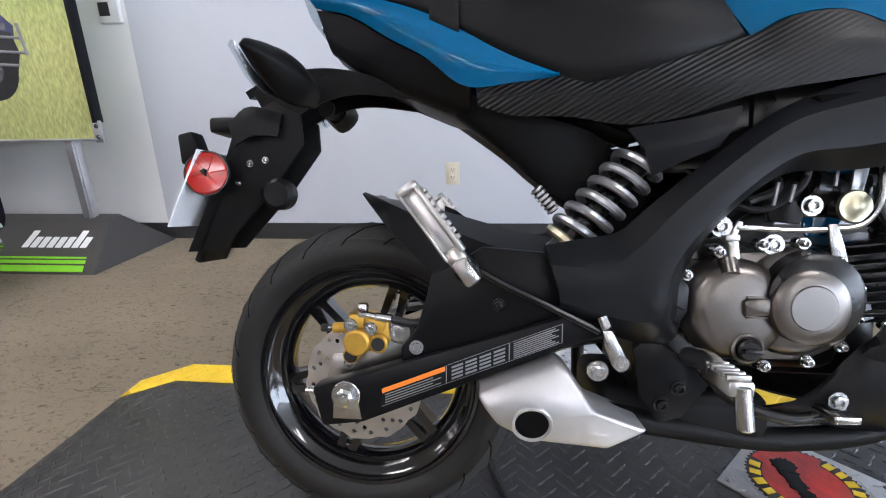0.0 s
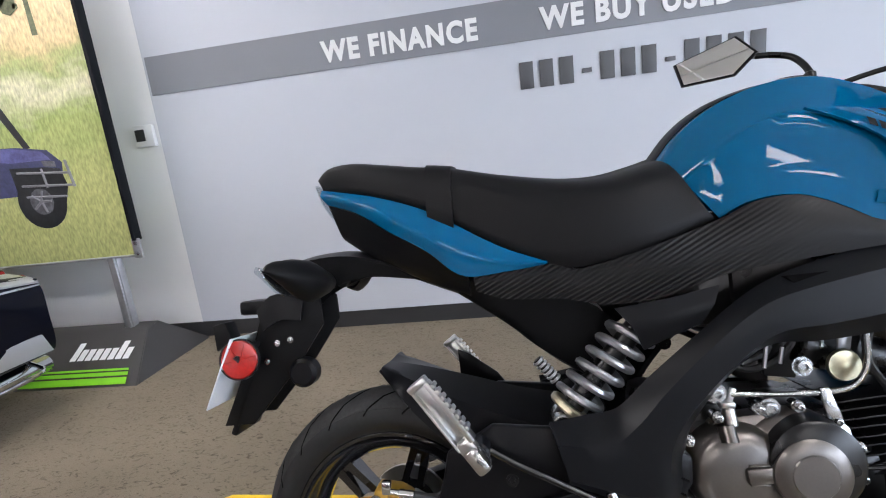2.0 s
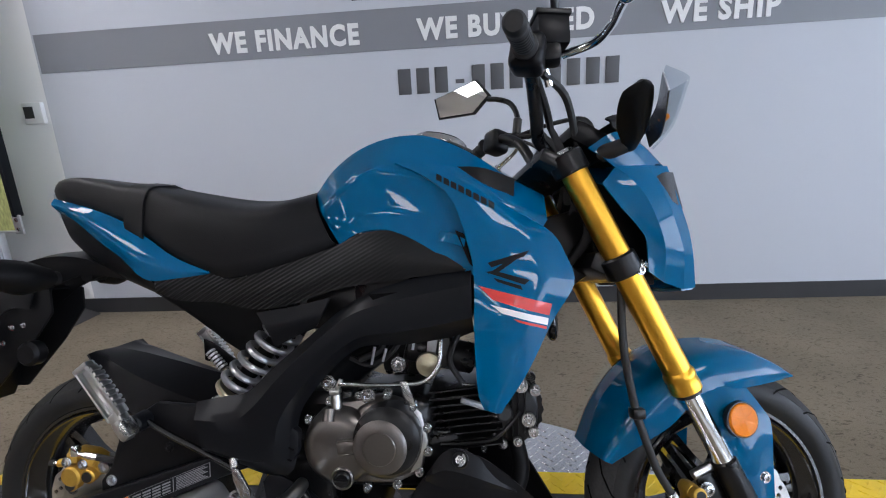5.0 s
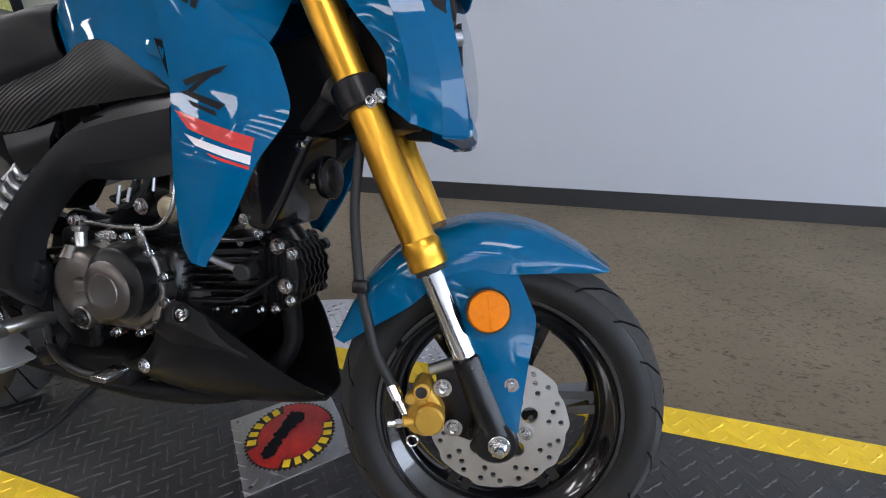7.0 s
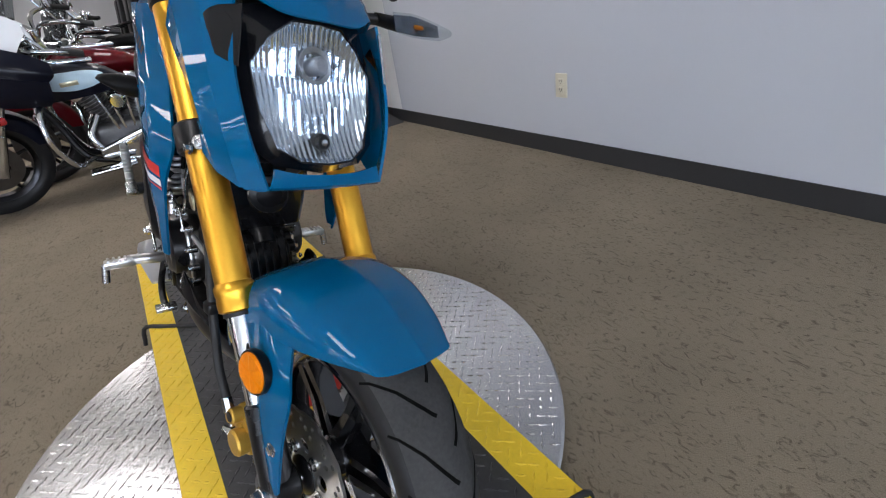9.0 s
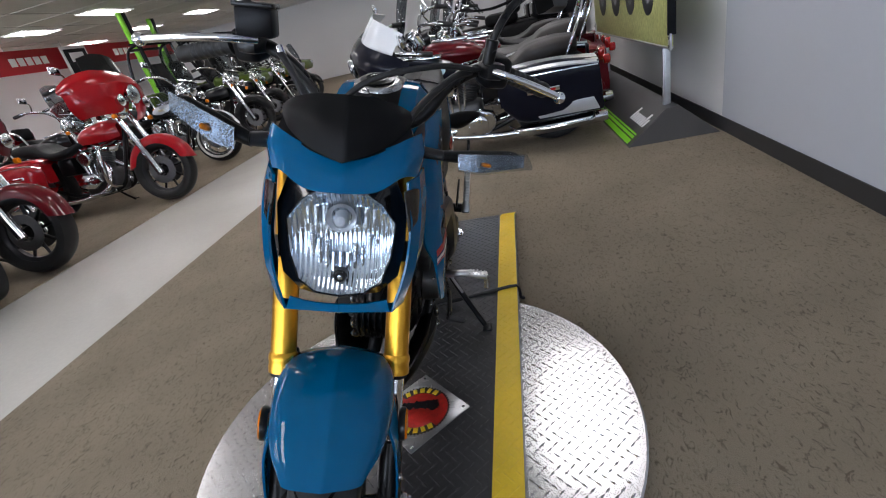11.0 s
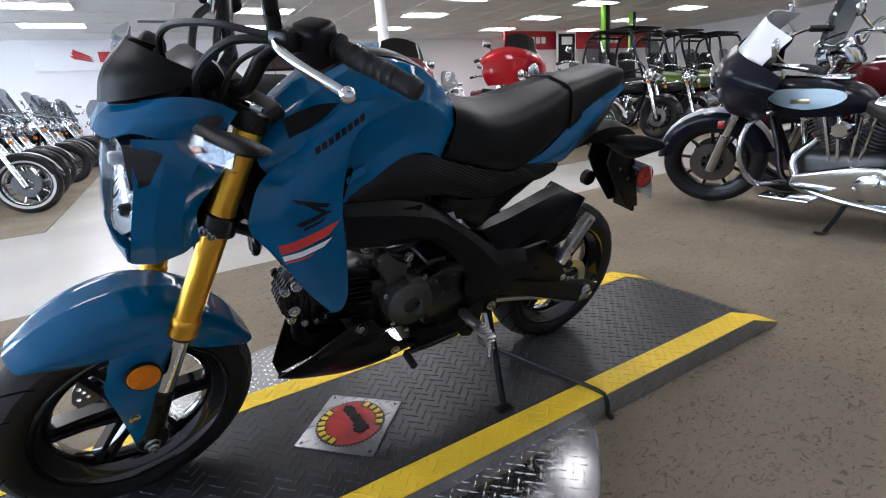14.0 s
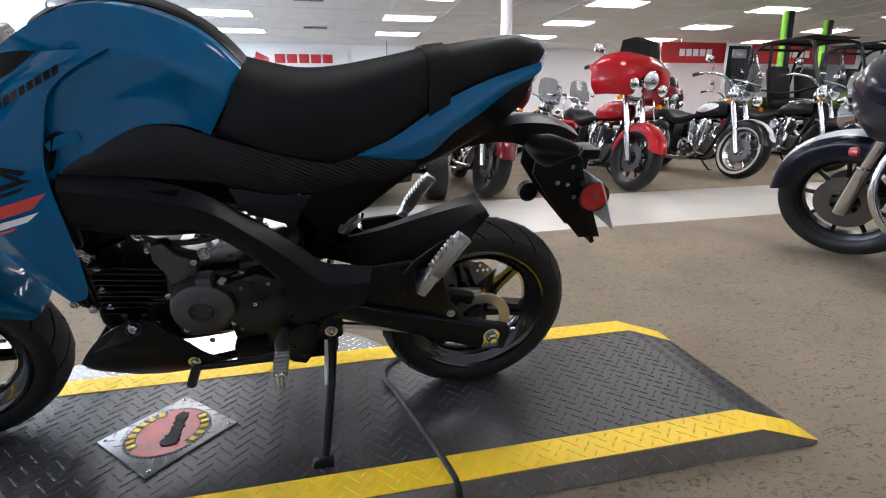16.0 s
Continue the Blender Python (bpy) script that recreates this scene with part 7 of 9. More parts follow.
for sg in (-1, 1):
    body = [[(0.945, sg * 0.135, 0.8340), (0.910, sg * 0.19, 0.8439), (0.885, sg * 0.265, 0.8593), (0.905, sg * 0.282, 0.8661)], [(0.960, sg * 0.135, 0.8498), (0.945, sg * 0.19, 0.8633), (0.910, sg * 0.268, 0.8753), (0.905, sg * 0.282, 0.8661)],
            [(0.972, sg * 0.135, 0.8340), (0.960, sg * 0.19, 0.8460), (0.925, sg * 0.270, 0.8654), (0.905, sg * 0.282, 0.8661)], [(0.958, sg * 0.135, 0.8196), (0.945, sg * 0.19, 0.8273), (0.905, sg * 0.268, 0.8537), (0.905, sg * 0.282, 0.8661)], [(0.945, sg * 0.135, 0.8340), (0.910, sg * 0.19, 0.8439), (0.885, sg * 0.265, 0.8593), (0.905, sg * 0.282, 0.8661)]]
    k = ipart("front_indicator", loft(body, 12, 16, 0), MATTE, label="black winged front indicator with a clear lens", angle=70)
    ipart("lens", loft([[(0.974, sg * 0.155, 0.8560), (0.968, sg * 0.20, 0.8710), (0.932, sg * 0.285, 0.8850)], [(0.992, sg * 0.160, 0.8352), (0.990, sg * 0.20, 0.8445), (0.960, sg * 0.288, 0.8653)], [(0.978, sg * 0.160, 0.8150), (0.972, sg * 0.20, 0.8195), (0.936, sg * 0.285, 0.8480)]], 12, 8, 0.004 * sg), LENS, k, "clear fluted lens")
    ipart("lamp_inside", loft([[(0.972, sg * 0.158, 0.8535), (0.968, sg * 0.20, 0.8680), (0.934, sg * 0.280, 0.8815)], [(0.977, sg * 0.160, 0.8170), (0.973, sg * 0.20, 0.8220), (0.940, sg * 0.280, 0.8510)]], 12, 4, 0.002), SIGNALR, k)
    ipart("amber_bulb", cyl((0.972, sg * 0.200, 0.8437), (0.974, sg * 0.216, 0.8470), 0.0055, 12, bev=0.003), AMBER, k)
    ipart("stem", cyl((0.930, sg * 0.095, 0.8287), (0.958, sg * 0.14, 0.8343), 0.016, 14, r1=0.013), GRIP, k)

# handlebar and controls, swept back towards the grips
def hpart(name, bm, m, parent=None, label="", angle=38):
    for v in bm.verts:
        if v.co.y > 0:
            v.co.x += 0.011 - 0.01 * max(0.0, v.co.y - 0.10)
        else:
            f = min(1.0, max(0.0, (-v.co.y - 0.03) / 0.09))
            v.co.x += 0.011 - 0.046 * f
            v.co.y += 0.065 * f
    return fpart(name, bm, m, parent, label, angle)


# handlebar and controls
hb_pts = [(0.758, 0.362, 0.924), (0.800, 0.28, 0.950), (0.835, 0.225, 0.960), (0.86, 0.165, 0.93), (0.875, 0.12, 0.875), (0.872, 0.06, 0.852), (0.872, -0.06, 0.852), (0.875, -0.12, 0.875), (0.86, -0.165, 0.93), (0.835, -0.225, 0.960), (0.81, -0.29, 0.950), (0.775, -0.375, 0.925)]
hbar = hpart("handlebar", tube(hb_pts, 0.0115, 14, 60), ENGB, label="black tubular handlebar")
hpart("bar_clamp", box((0.873, 0, 0.85), (0.045, 0.12, 0.045), 0.010), ENGB, hbar)
for sg in (-1, 1):
    g0, g1 = Vector((0.752, 0.372, 0.920) if sg > 0 else (0.768, -0.392, 0.920)), Vector((0.806, 0.262, 0.954) if sg > 0 else (0.815, -0.275, 0.954))
    gp = hpart("grip", rev([(0, 0), (0.011, 0.0), (0.0145, 0.005), (0.0150, 0.018), (0.0135, 0.022), (0.0142, 0.028), (0.0142, 0.12), (0.019, 0.122), (0.019, 0.128), (0, 0.128)], g0, g1 - g0, 24), GRIP, label="black rubber grip")
    for k in range(6):
        hpart("rib", rev([(0.0142, 0.0), (0.0153, 0.002), (0.0153, 0.006), (0.0142, 0.008)], g0.lerp(g1, 0.28 + 0.1 * k), g1 - g0, 20), GRIP, gp)
    hpart("switch_box", box((0.828, sg * 0.245, 0.957), (0.05, 0.05, 0.055), 0.012, Euler((0, 0.2, sg * 0.4)).to_matrix(), seg=3), SATIN, label="black switch housing")
    if sg > 0:
        lv = [(0.868, sg * 0.225, 0.962), (0.884, sg * 0.25, 0.958), (0.884, sg * 0.29, 0.949), (0.870, sg * 0.335, 0.936), (0.856, sg * 0.366, 0.925)]
    else:
        lv = [(0.890, sg * 0.220, 0.970), (0.925, sg * 0.255, 0.972), (0.925, sg * 0.31, 0.968), (0.912, sg * 0.36, 0.961), (0.903, sg * 0.395, 0.955)]
    bm = tube(lv, 0.0064, 10, 24)
    bmesh.ops.create_uvsphere(bm, u_segments=16, v_segments=10, radius=0.0105, matrix=Matrix.Translation(lv[-1]))
    hpart("lever", bm, CHROME, label="polished ball-end hand lever")
    hpart("lever_clamp", box((0.858, sg * 0.235, 0.96), (0.045, 0.035, 0.028), 0.007, Euler((0, 0, sg * 0.3)).to_matrix()), ENGB)
    # mirror
    st = [(0.872, sg * 0.225, 0.97), (0.878, sg * 0.228, 1.010), (0.868, sg * 0.25, 1.055), (0.842, sg * 0.276, 1.076), (0.822, sg * 0.290, 1.082)]
    mr = hpart("mirror", tube(st, 0.0065, 10, 24), ENGB, label="black five-sided mirror on a bent stem")
    hpart("stem_base", cyl(st[0], st[1], 0.0105, 10, bev=0.002), ENGB, mr)
    outline = [(-0.076, 0.018), (-0.066, -0.036), (0.036, -0.043), (0.082, -0.006), (0.049, 0.040)]
    bm = bmesh.new()
    rr = (Matrix.Translation((0.760, sg * 0.335, 1.097)) @ Euler((radians(4), 0, radians(-36 if sg > 0 else 216))).to_matrix().to_4x4())
    prev = None
    for s, d in ((1.0, 0.002), (1.03, -0.003), (0.97, -0.012), (0.70, -0.026)):
        ring = [bm.verts.new(rr @ Vector((p[0] * s * sg, -d, p[1] * s))) for p in outline]
        if prev:
            for i in range(5):
                bm.faces.new((prev[i], prev[(i + 1) % 5], ring[(i + 1) % 5], ring[i]))
        else:
            bm.faces.new(ring)
        prev = ring
    bm.faces.new(prev)
    bmesh.ops.recalc_face_normals(bm, faces=bm.faces)
    hpart("mirror_shell", bm, SATIN, mr, "black mirror shell", angle=30)
    bm = bmesh.new()
    bm.faces.new([bm.verts.new(rr @ Vector((p[0] * 0.93 * sg, -0.0035, p[1] * 0.93))) for p in outline])
    hpart("mirror_glass", bm, MIRROR, mr, "mirror glass")
res = hpart("brake_reservoir", box((0.868, -0.222, 0.996), (0.050, 0.060, 0.046), 0.006), SATIN, label="black brake fluid reservoir")
hpart("cap", box((0.868, -0.222, 1.021), (0.054, 0.064, 0.008), 0.002), ENGB, res)
for pts, r in (([(0.868, -0.19, 0.955), (0.915, -0.16, 0.93), (0.945, -0.12, 0.86), (0.955, -0.10, 0.78), (0.962, -0.088, 0.66)], 0.0065), ([(0.85, -0.20, 0.955), (0.895, -0.13, 0.90), (0.91, -0.09, 0.84), (0.90, -0.06, 0.76)], 0.0065),
               ([(0.86, -0.17, 0.94), (0.88, -0.12, 0.89), (0.905, -0.08, 0.83), (0.88, -0.05, 0.75)], 0.004), ([(0.862, 0.20, 0.955), (0.91, 0.16, 0.945), (0.94, 0.10, 0.885), (0.93, 0.07, 0.80)], 0.006),
               ([(0.862, 0.215, 0.96), (0.93, 0.13, 0.965), (0.955, 0.02, 0.93), (0.935, -0.04, 0.84), (0.90, -0.05, 0.74)], 0.005), ([(0.855, 0.19, 0.95), (0.89, 0.13, 0.91), (0.91, 0.08, 0.84)], 0.004)):
    hpart("control_cable", tube(pts, r, 8), GRIP)
hpart("hose_banjo", cyl((0.872, -0.188, 0.962), (0.882, -0.178, 0.94), 0.007, 10), CHROME)

# ---- poster stand and display ramp by the wall ----
ks = thing("display_ramp", "dark grey wedge display ramp with lime green stripes", "display ramp")
prof = [(1.192, 0.0), (1.47, 0.185), (1.55, 0.20), (1.775, 0.0)]
bm = bmesh.new()
ends = []
for x, dx in ((-1.555, -0.12), (-4.2, 0.0)):
    ends.append([bm.verts.new((x + (dx if z > 0.05 else 0), y, z)) for y, z in prof])
for i in range(4):
    bm.faces.new((ends[0][i], ends[0][(i + 1) % 4], ends[1][(i + 1) % 4], ends[1][i]))
bm.faces.new(ends[0])
bm.faces.new(ends[1][::-1])
bmesh.ops.recalc_face_normals(bm, faces=bm.faces)
bmesh.ops.bevel(bm, geom=bm.edges[:], offset=0.004, segments=2, affect="EDGES")
part("wedge", bm, mat("dark_grey_display_board", (0.045, 0.043, 0.042), 0.5, 0, 0.1, 6, 300), ks)


def on_front(u0, u1, s0, s1, m, name, label="", shear=0.12):
    """A print on the sloping front: u along the wall, s up the slope from 0 to 1."""
    b = bmesh.new()
    f = lambda u, s: (u, 1.192 + 0.28 * s - 0.003, 0.185 * s + 0.0035)
    vs = [b.verts.new(f(*p)) for p in ((u0, s0), (u1, s0), (u1 - shear * (s1 - s0), s1), (u0, s1))]
    b.faces.new(vs)
    part(name, b, m, ks, label)


on_front(-4.1, -1.62, 0.04, 0.15, GREEN, "green_stripe", "lime green stripe")
on_front(-4.1, -1.635, 0.18, 0.24, GREEN, "green_stripe")
on_front(-4.1, -1.645, 0.265, 0.30, GREEN, "green_stripe")
for k in range(8):
    on_front(-2.02 + 0.043 * k, -1.986 + 0.043 * k, 0.46, 0.66 + (0.12 if k in (0, 6) else 0), LETW, "print_bar", shear=0)


def poster_mat():
    """A printed outdoor scene: pale sky, dry field, green grass."""
    m = bpy.data.materials.new("printed_meadow")
    m.use_nodes = True
    nt = m.node_tree
    b = nt.nodes["Principled BSDF"]
    b.inputs["Roughness"].default_value = 0.35
    tc = nt.nodes.new("ShaderNodeTexCoord")
    sp = nt.nodes.new("ShaderNodeSeparateXYZ")
    nt.links.new(tc.outputs["Object"], sp.inputs[0])
    n = nt.nodes.new("ShaderNodeTexNoise")
    n.inputs["Scale"].default_value, n.inputs["Detail"].default_value = 5.0, 5
    mp = nt.nodes.new("ShaderNodeMapping")
    mp.inputs["Scale"].default_value = (1, 1, 2.2)
    nt.links.new(tc.outputs["Object"], mp.inputs[0])
    nt.links.new(mp.outputs[0], n.inputs["Vector"])
    ma = nt.nodes.new("ShaderNodeMath")
    ma.operation = "MULTIPLY_ADD"
    ma.inputs[1].default_value = 0.35
    nt.links.new(n.outputs["Fac"], ma.inputs[0])
    nt.links.new(sp.outputs["Z"], ma.inputs[2])
    r = nt.nodes.new("ShaderNodeValToRGB")
    mr = nt.nodes.new("ShaderNodeMapRange")
    mr.inputs["From Min"].default_value, mr.inputs["From Max"].default_value = 0.7, 2.5
    nt.links.new(ma.outputs[0], mr.inputs["Value"])
    nt.links.new(mr.outputs[0], r.inputs[0])
    cr = r.color_ramp
    cr.elements[0].position, cr.elements[0].color = 0.0, (0.42, 0.44, 0.17, 1)
    cr.elements[1].position, cr.elements[1].color = 1.0, (0.72, 0.78, 0.82, 1)
    for p, c in ((0.25, (0.46, 0.47, 0.18)), (0.42, (0.34, 0.40, 0.13)), (0.50, (0.66, 0.62, 0.42)), (0.56, (0.36, 0.40, 0.16)), (0.62, (0.66, 0.50, 0.27)), (0.74, (0.72, 0.56, 0.34)), (0.78, (0.7, 0.74, 0.76))):
        e = cr.elements.new(p)
        e.color = (*c, 1)
    g = nt.nodes.new("ShaderNodeTexNoise")
    g.inputs["Scale"].default_value, g.inputs["Detail"].default_value = 95, 5
    m2 = nt.nodes.new("ShaderNodeMapping")
    m2.inputs["Scale"].default_value = (1, 1, 0.35)
    nt.links.new(tc.outputs["Object"], m2.inputs[0])
    nt.links.new(m2.outputs[0], g.inputs["Vector"])
    gr = nt.nodes.new("ShaderNodeMapRange")
    gr.inputs["From Min"].default_value, gr.inputs["From Max"].default_value = 0.3, 0.7
    gr.inputs["To Min"].default_value, gr.inputs["To Max"].default_value = 0.72, 1.28
    nt.links.new(g.outputs["Fac"], gr.inputs["Value"])
    mx = nt.nodes.new("ShaderNodeVectorMath")
    mx.operation = "SCALE"
    nt.links.new(r.outputs[0], mx.inputs[0])
    nt.links.new(gr.outputs[0], mx.inputs["Scale"])
    nt.links.new(mx.outputs[0], b.inputs["Base Color"])
    return m


PY = 1.485
pb = thing("poster_stand", "large outdoor photo board on a galvanised metal stand", "poster")
part("board", box((-2.845, PY + 0.012, 1.44), (2.42, 0.02, 1.72), 0.002), poster_mat(), pb, "printed meadow picture with off-road vehicles")
part("edge_strip", box((-1.628, PY + 0.01, 1.46), (0.02, 0.05, 1.62), 0.004), BLACKD, pb, "black edge strip")
part("edge_lip", box((-2.845, PY + 0.008, 0.574), (2.44, 0.03, 0.012), 0.003), GALV, pb)
DARKV = mat("printed_dark_vehicle", (0.04, 0.045, 0.11), 0.4, 0, 0.4, 14, 60)
TREE = mat("printed_tree", (0.13, 0.14, 0.08), 0.4, 0, 0.5, 18, 90)
TYREP = mat("printed_black_tyre", (0.012, 0.013, 0.015), 0.4, 0, 0.5, 40, 90)
HUBP = mat("printed_grey_hub", (0.10, 0.10, 0.11), 0.4, 0, 0.5, 40, 90)
for x, z, k in ((-2.30, 0.98, 0.95), (-3.30, 1.0, 1.1)):
    def at(pts):
        return [(x + u * k, z + w * k) for u, w in pts]
    pv = part("printed_vehicle", prism(at([(-0.46, 0.02), (-0.47, 0.13), (-0.36, 0.19), (-0.12, 0.22), (0.16, 0.2), (0.33, 0.17), (0.40, 0.10), (0.38, 0.0), (0.24, -0.05), (-0.3, -0.05)]), PY - 0.0006, PY + 0.0015), DARKV, pb, "dark blue off-road vehicle in the print")
    for q in ([(-0.34, 0.19), (-0.30, 0.19), (-0.22, 0.42), (-0.26, 0.42)], [(-0.26, 0.42), (0.12, 0.43), (0.12, 0.40), (-0.24, 0.39)], [(0.08, 0.41), (0.12, 0.43), (0.24, 0.19), (0.20, 0.19)], [(-0.08, 0.40), (-0.05, 0.40), (-0.07, 0.2), (-0.11, 0.2)]):
        part("cage_print", prism(at(q), PY - 0.0005, PY + 0.0012), TYREP, pv)
    part("seat_print", prism(at([(-0.2, 0.2), (-0.24, 0.33), (-0.16, 0.34), (-0.1, 0.22)]), PY - 0.0004, PY + 0.001), TYREP, pv)
    part("light_print", prism(at([(0.28, 0.12), (0.36, 0.11), (0.36, 0.08), (0.29, 0.09)]), PY - 0.0009, PY + 0.0005), HUBP, pv)
    for dx in (-0.28, 0.22):
        w_ = part("tyre_print", rev([(0, 0), (0.145 * k, 0), (0.145 * k, 0.002), (0, 0.002)], (x + dx * k, PY + 0.0006, z - 0.09 * k), (0, -1, 0), 28), TYREP, pv)
        part("hub_print", rev([(0, 0.002), (0.07 * k, 0.002), (0.07 * k, 0.0026), (0, 0.0026)], (x + dx * k, PY + 0.0006, z - 0.09 * k), (0, -1, 0), 20), HUBP, w_)
    part("front_print", prism(at([(0.08, 0.10), (0.30, 0.085), (0.38, 0.07), (0.40, -0.02), (0.36, -0.12), (0.10, -0.14)]), PY - 0.0012, PY + 0.0005), TYREP, pv, "dark front end in the print")
    for q in ([(0.12, 0.07), (0.42, 0.045)], [(0.13, 0.0), (0.43, -0.02)], [(0.42, 0.11), (0.44, -0.03)], [(0.27, 0.08), (0.28, -0.02)], [(0.14, -0.06), (0.38, -0.075)]):
        (u0, w0), (u1, w1) = at(q)
        part("bumper_print", cyl((u0, PY - 0.0010, w0), (u1, PY - 0.0010, w1), 0.0065, 6), GREYINK, pv)
    part("hood_print", prism(at([(-0.10, 0.215), (0.12, 0.20), (0.30, 0.165), (0.34, 0.12), (0.10, 0.125), (-0.06, 0.15)]), PY - 0.0010, PY + 0.0005), mat("printed_purple_hood", (0.10, 0.10, 0.26), 0.4, 0, 0.5, 12, 60), pv, "purple hood in the print")
    for a in range(5):
        ca, sa = math.cos(a * 1.2566), math.sin(a * 1.2566)
        part("spoke_print", cyl((x + 0.22 * k, PY - 0.0024, z - 0.09 * k), (x + (0.22 + 0.06 * ca) * k, PY - 0.0024, z + (-0.09 + 0.06 * sa) * k), 0.006, 6), GREYINK, pv)
bm = bmesh.new()
random.seed(4)
for k in range(40):
    a, r = random.uniform(0, 6.28), random.uniform(0, 0.2)
    x, z = -1.92 + math.cos(a) * r, 1.90 + math.sin(a) * r * 0.55
    rr = random.uniform(0.015, 0.05)
    rev([(0, 0), (rr, 0), (rr, 0.0015), (0, 0.0015)], (x, PY, z), (0, -1, 0), 7, bm)
prism([(-1.89, 1.66), (-1.86, 1.66), (-1.87, 1.90), (-1.89, 1.90)], PY - 0.0008, PY + 0.001, 0, bm)
part("printed_tree", bm, TREE, pb)
for x in (-1.80, -3.7):
    lg = part("leg", box((x, PY + 0.03, 0.335), (0.055, 0.04, 0.56), 0.004), GALV, pb, "galvanised strut")
    part("leg_rib", box((x + 0.012, PY + 0.008, 0.335), (0.012, 0.01, 0.56), 0.002), GALV, lg)
    part("gusset", box((-1.628 if x > -2 else -4.05, PY + 0.0, 0.61), (0.045, 0.012, 0.10), 0.003), GALV, lg)
    for dz in (-0.025, 0.025):
        part("bolt", bolt(bmesh.new(), (-1.628 if x > -2 else -4.05, PY - 0.006, 0.61 + dz), (0, -1, 0), 0.007), STEEL, lg)

# ---- parked motorcycles ----
def paint(name, c, coat=0.55):
    m = mat(name, c, 0.4, 0.0, 0.05, 4, 700, coat=coat, spec=0.08)
    m.node_tree.nodes["Principled BSDF"].inputs["Coat IOR"].default_value = 1.42
    return m


P_BLACK = paint("gloss_black_cruiser_paint", (0.006, 0.006, 0.007))
P_NAVY = paint("blue_black_cruiser_paint", (0.003, 0.004, 0.010), 0.4)
P_SILV = mat("silver_cruiser_paint", (0.55, 0.57, 0.60), 0.3, 0.5, 0.04, 5, 600, coat=0.8)
P_ICE = paint("ice_blue_cruiser_paint", (0.45, 0.60, 0.70))
P_RED = paint("bright_red_cruiser_paint", (0.33, 0.004, 0.008), 0.9)
P_MAR = paint("dark_red_cruiser_paint", (0.11, 0.003, 0.007), 0.9)
P_GREEN = paint("olive_green_paint", (0.07, 0.11, 0.015))
WWALL = mat("whitewall_rubber", (0.48, 0.47, 0.45), 0.6, 0, 0.05, 9, 200)
LEATH = mat("dark_brown_leather", (0.013, 0.010, 0.0085), 0.5, 0, 0.25, 10, 300, bump=0.2, bdist=0.001)
TAILR = mat("red_tail_lens", (0.35, 0.01, 0.01), 0.15, 0, 0.1, 40, 200, coat=0.7)
CH2 = mat("polished_engine_metal", (0.62, 0.62, 0.63), 0.2, 1.0, 0.15, 14, 120)
DISCD = mat("dull_brake_steel", (0.16, 0.16, 0.165), 0.35, 1.0, 0.15, 20, 200)
CHROMED = mat("cruiser_chrome", (0.66, 0.68, 0.71), 0.1, 1.0, 0.1, 8, 120)
WHL = mat("dark_cast_wheel", (0.04, 0.04, 0.043), 0.3, 1.0, 0.2, 14, 120)
ENG2 = mat("grey_engine_casting", (0.09, 0.09, 0.092), 0.4, 0.7, 0.2, 16, 200)


# pale, nearly opaque base puts reflected ceiling panels into the clear screen's colour
PALEG = glass("reflection_pale_windscreen", (0.9, 0.93, 0.95), 0.12, 0.12)
PALEG.node_tree.nodes["Principled BSDF"].inputs["Base Color"].default_value = (0.74, 0.76, 0.78, 1)


def big_wheel(par, name, cx, R, white):
    c = (cx, 0, R)
    w = part(name, rev([(R - 0.095, -0.045), (R - 0.088, -0.052), (R - 0.105, -0.045), (R - 0.125, -0.02), (R - 0.125, 0.02), (R - 0.105, 0.045), (R - 0.088, 0.052), (R - 0.095, 0.045), (R - 0.11, 0.02), (R - 0.11, -0.02)], c, (0, 1, 0), 40, closed=True), CH2 if white else WHL, par, "cast wheel")
    prof = [(R - 0.10, -0.05), (R - 0.085, -0.068), (R - 0.05, -0.078), (R - 0.022, -0.069), (R - 0.006, -0.038), (R, 0)]
    part("tyre", rev(prof + [(r, -h) for r, h in prof[-2::-1]], c, (0, 1, 0), 48, closed=True), RUBBER, w)
    if white:
        for sg in (-1, 1):
            part("whitewall", rev([(R - 0.080, 0.0720), (R - 0.062, 0.0780), (R - 0.05, 0.0795)], c, (0, sg, 0), 48), WWALL, w, "white tyre wall")
    b = bmesh.new()
    for k in range(9):
        a = k * 2 * math.pi / 9 + 0.2
        d = Vector((math.cos(a), 0, math.sin(a)))
        tube([Vector(c) + d * 0.03, Vector(c) + d * (R - 0.12)], 0.016, 6, bm=b, r1=0.011)
    rev([(0, -0.05), (0.035, -0.05), (0.05, -0.03), (0.05, 0.03), (0.035, 0.05), (0, 0.05)], c, (0, 1, 0), 20, b)
    part("spokes_and_hub", b, CH2 if white else WHL, w)
    for sg in (-1, 1):
        part("brake_disc", rev([(0.07, 0.058), (0.145, 0.058), (0.145, 0.063), (0.07, 0.063)], c, (0, sg, 0), 32, closed=True), DISCD, w)
    return w


def arc(cx, cz, r, a0, a1, y, n=7, flat=0.0):
    return [(cx + math.cos(radians(a0 + (a1 - a0) * k / (n - 1))) * r, y, cz + math.sin(radians(a0 + (a1 - a0) * k / (n - 1))) * r) for k in range(n)]


def sym(name, curves, m, par, nu=20, nv=10, th=0.004, label="", angle=50):
    b = loft(curves, nu, nv, th)
    loft([mirrored(c) for c in curves], nu, nv, -th, bm=b)
    return part(name, b, m, par, label, angle)


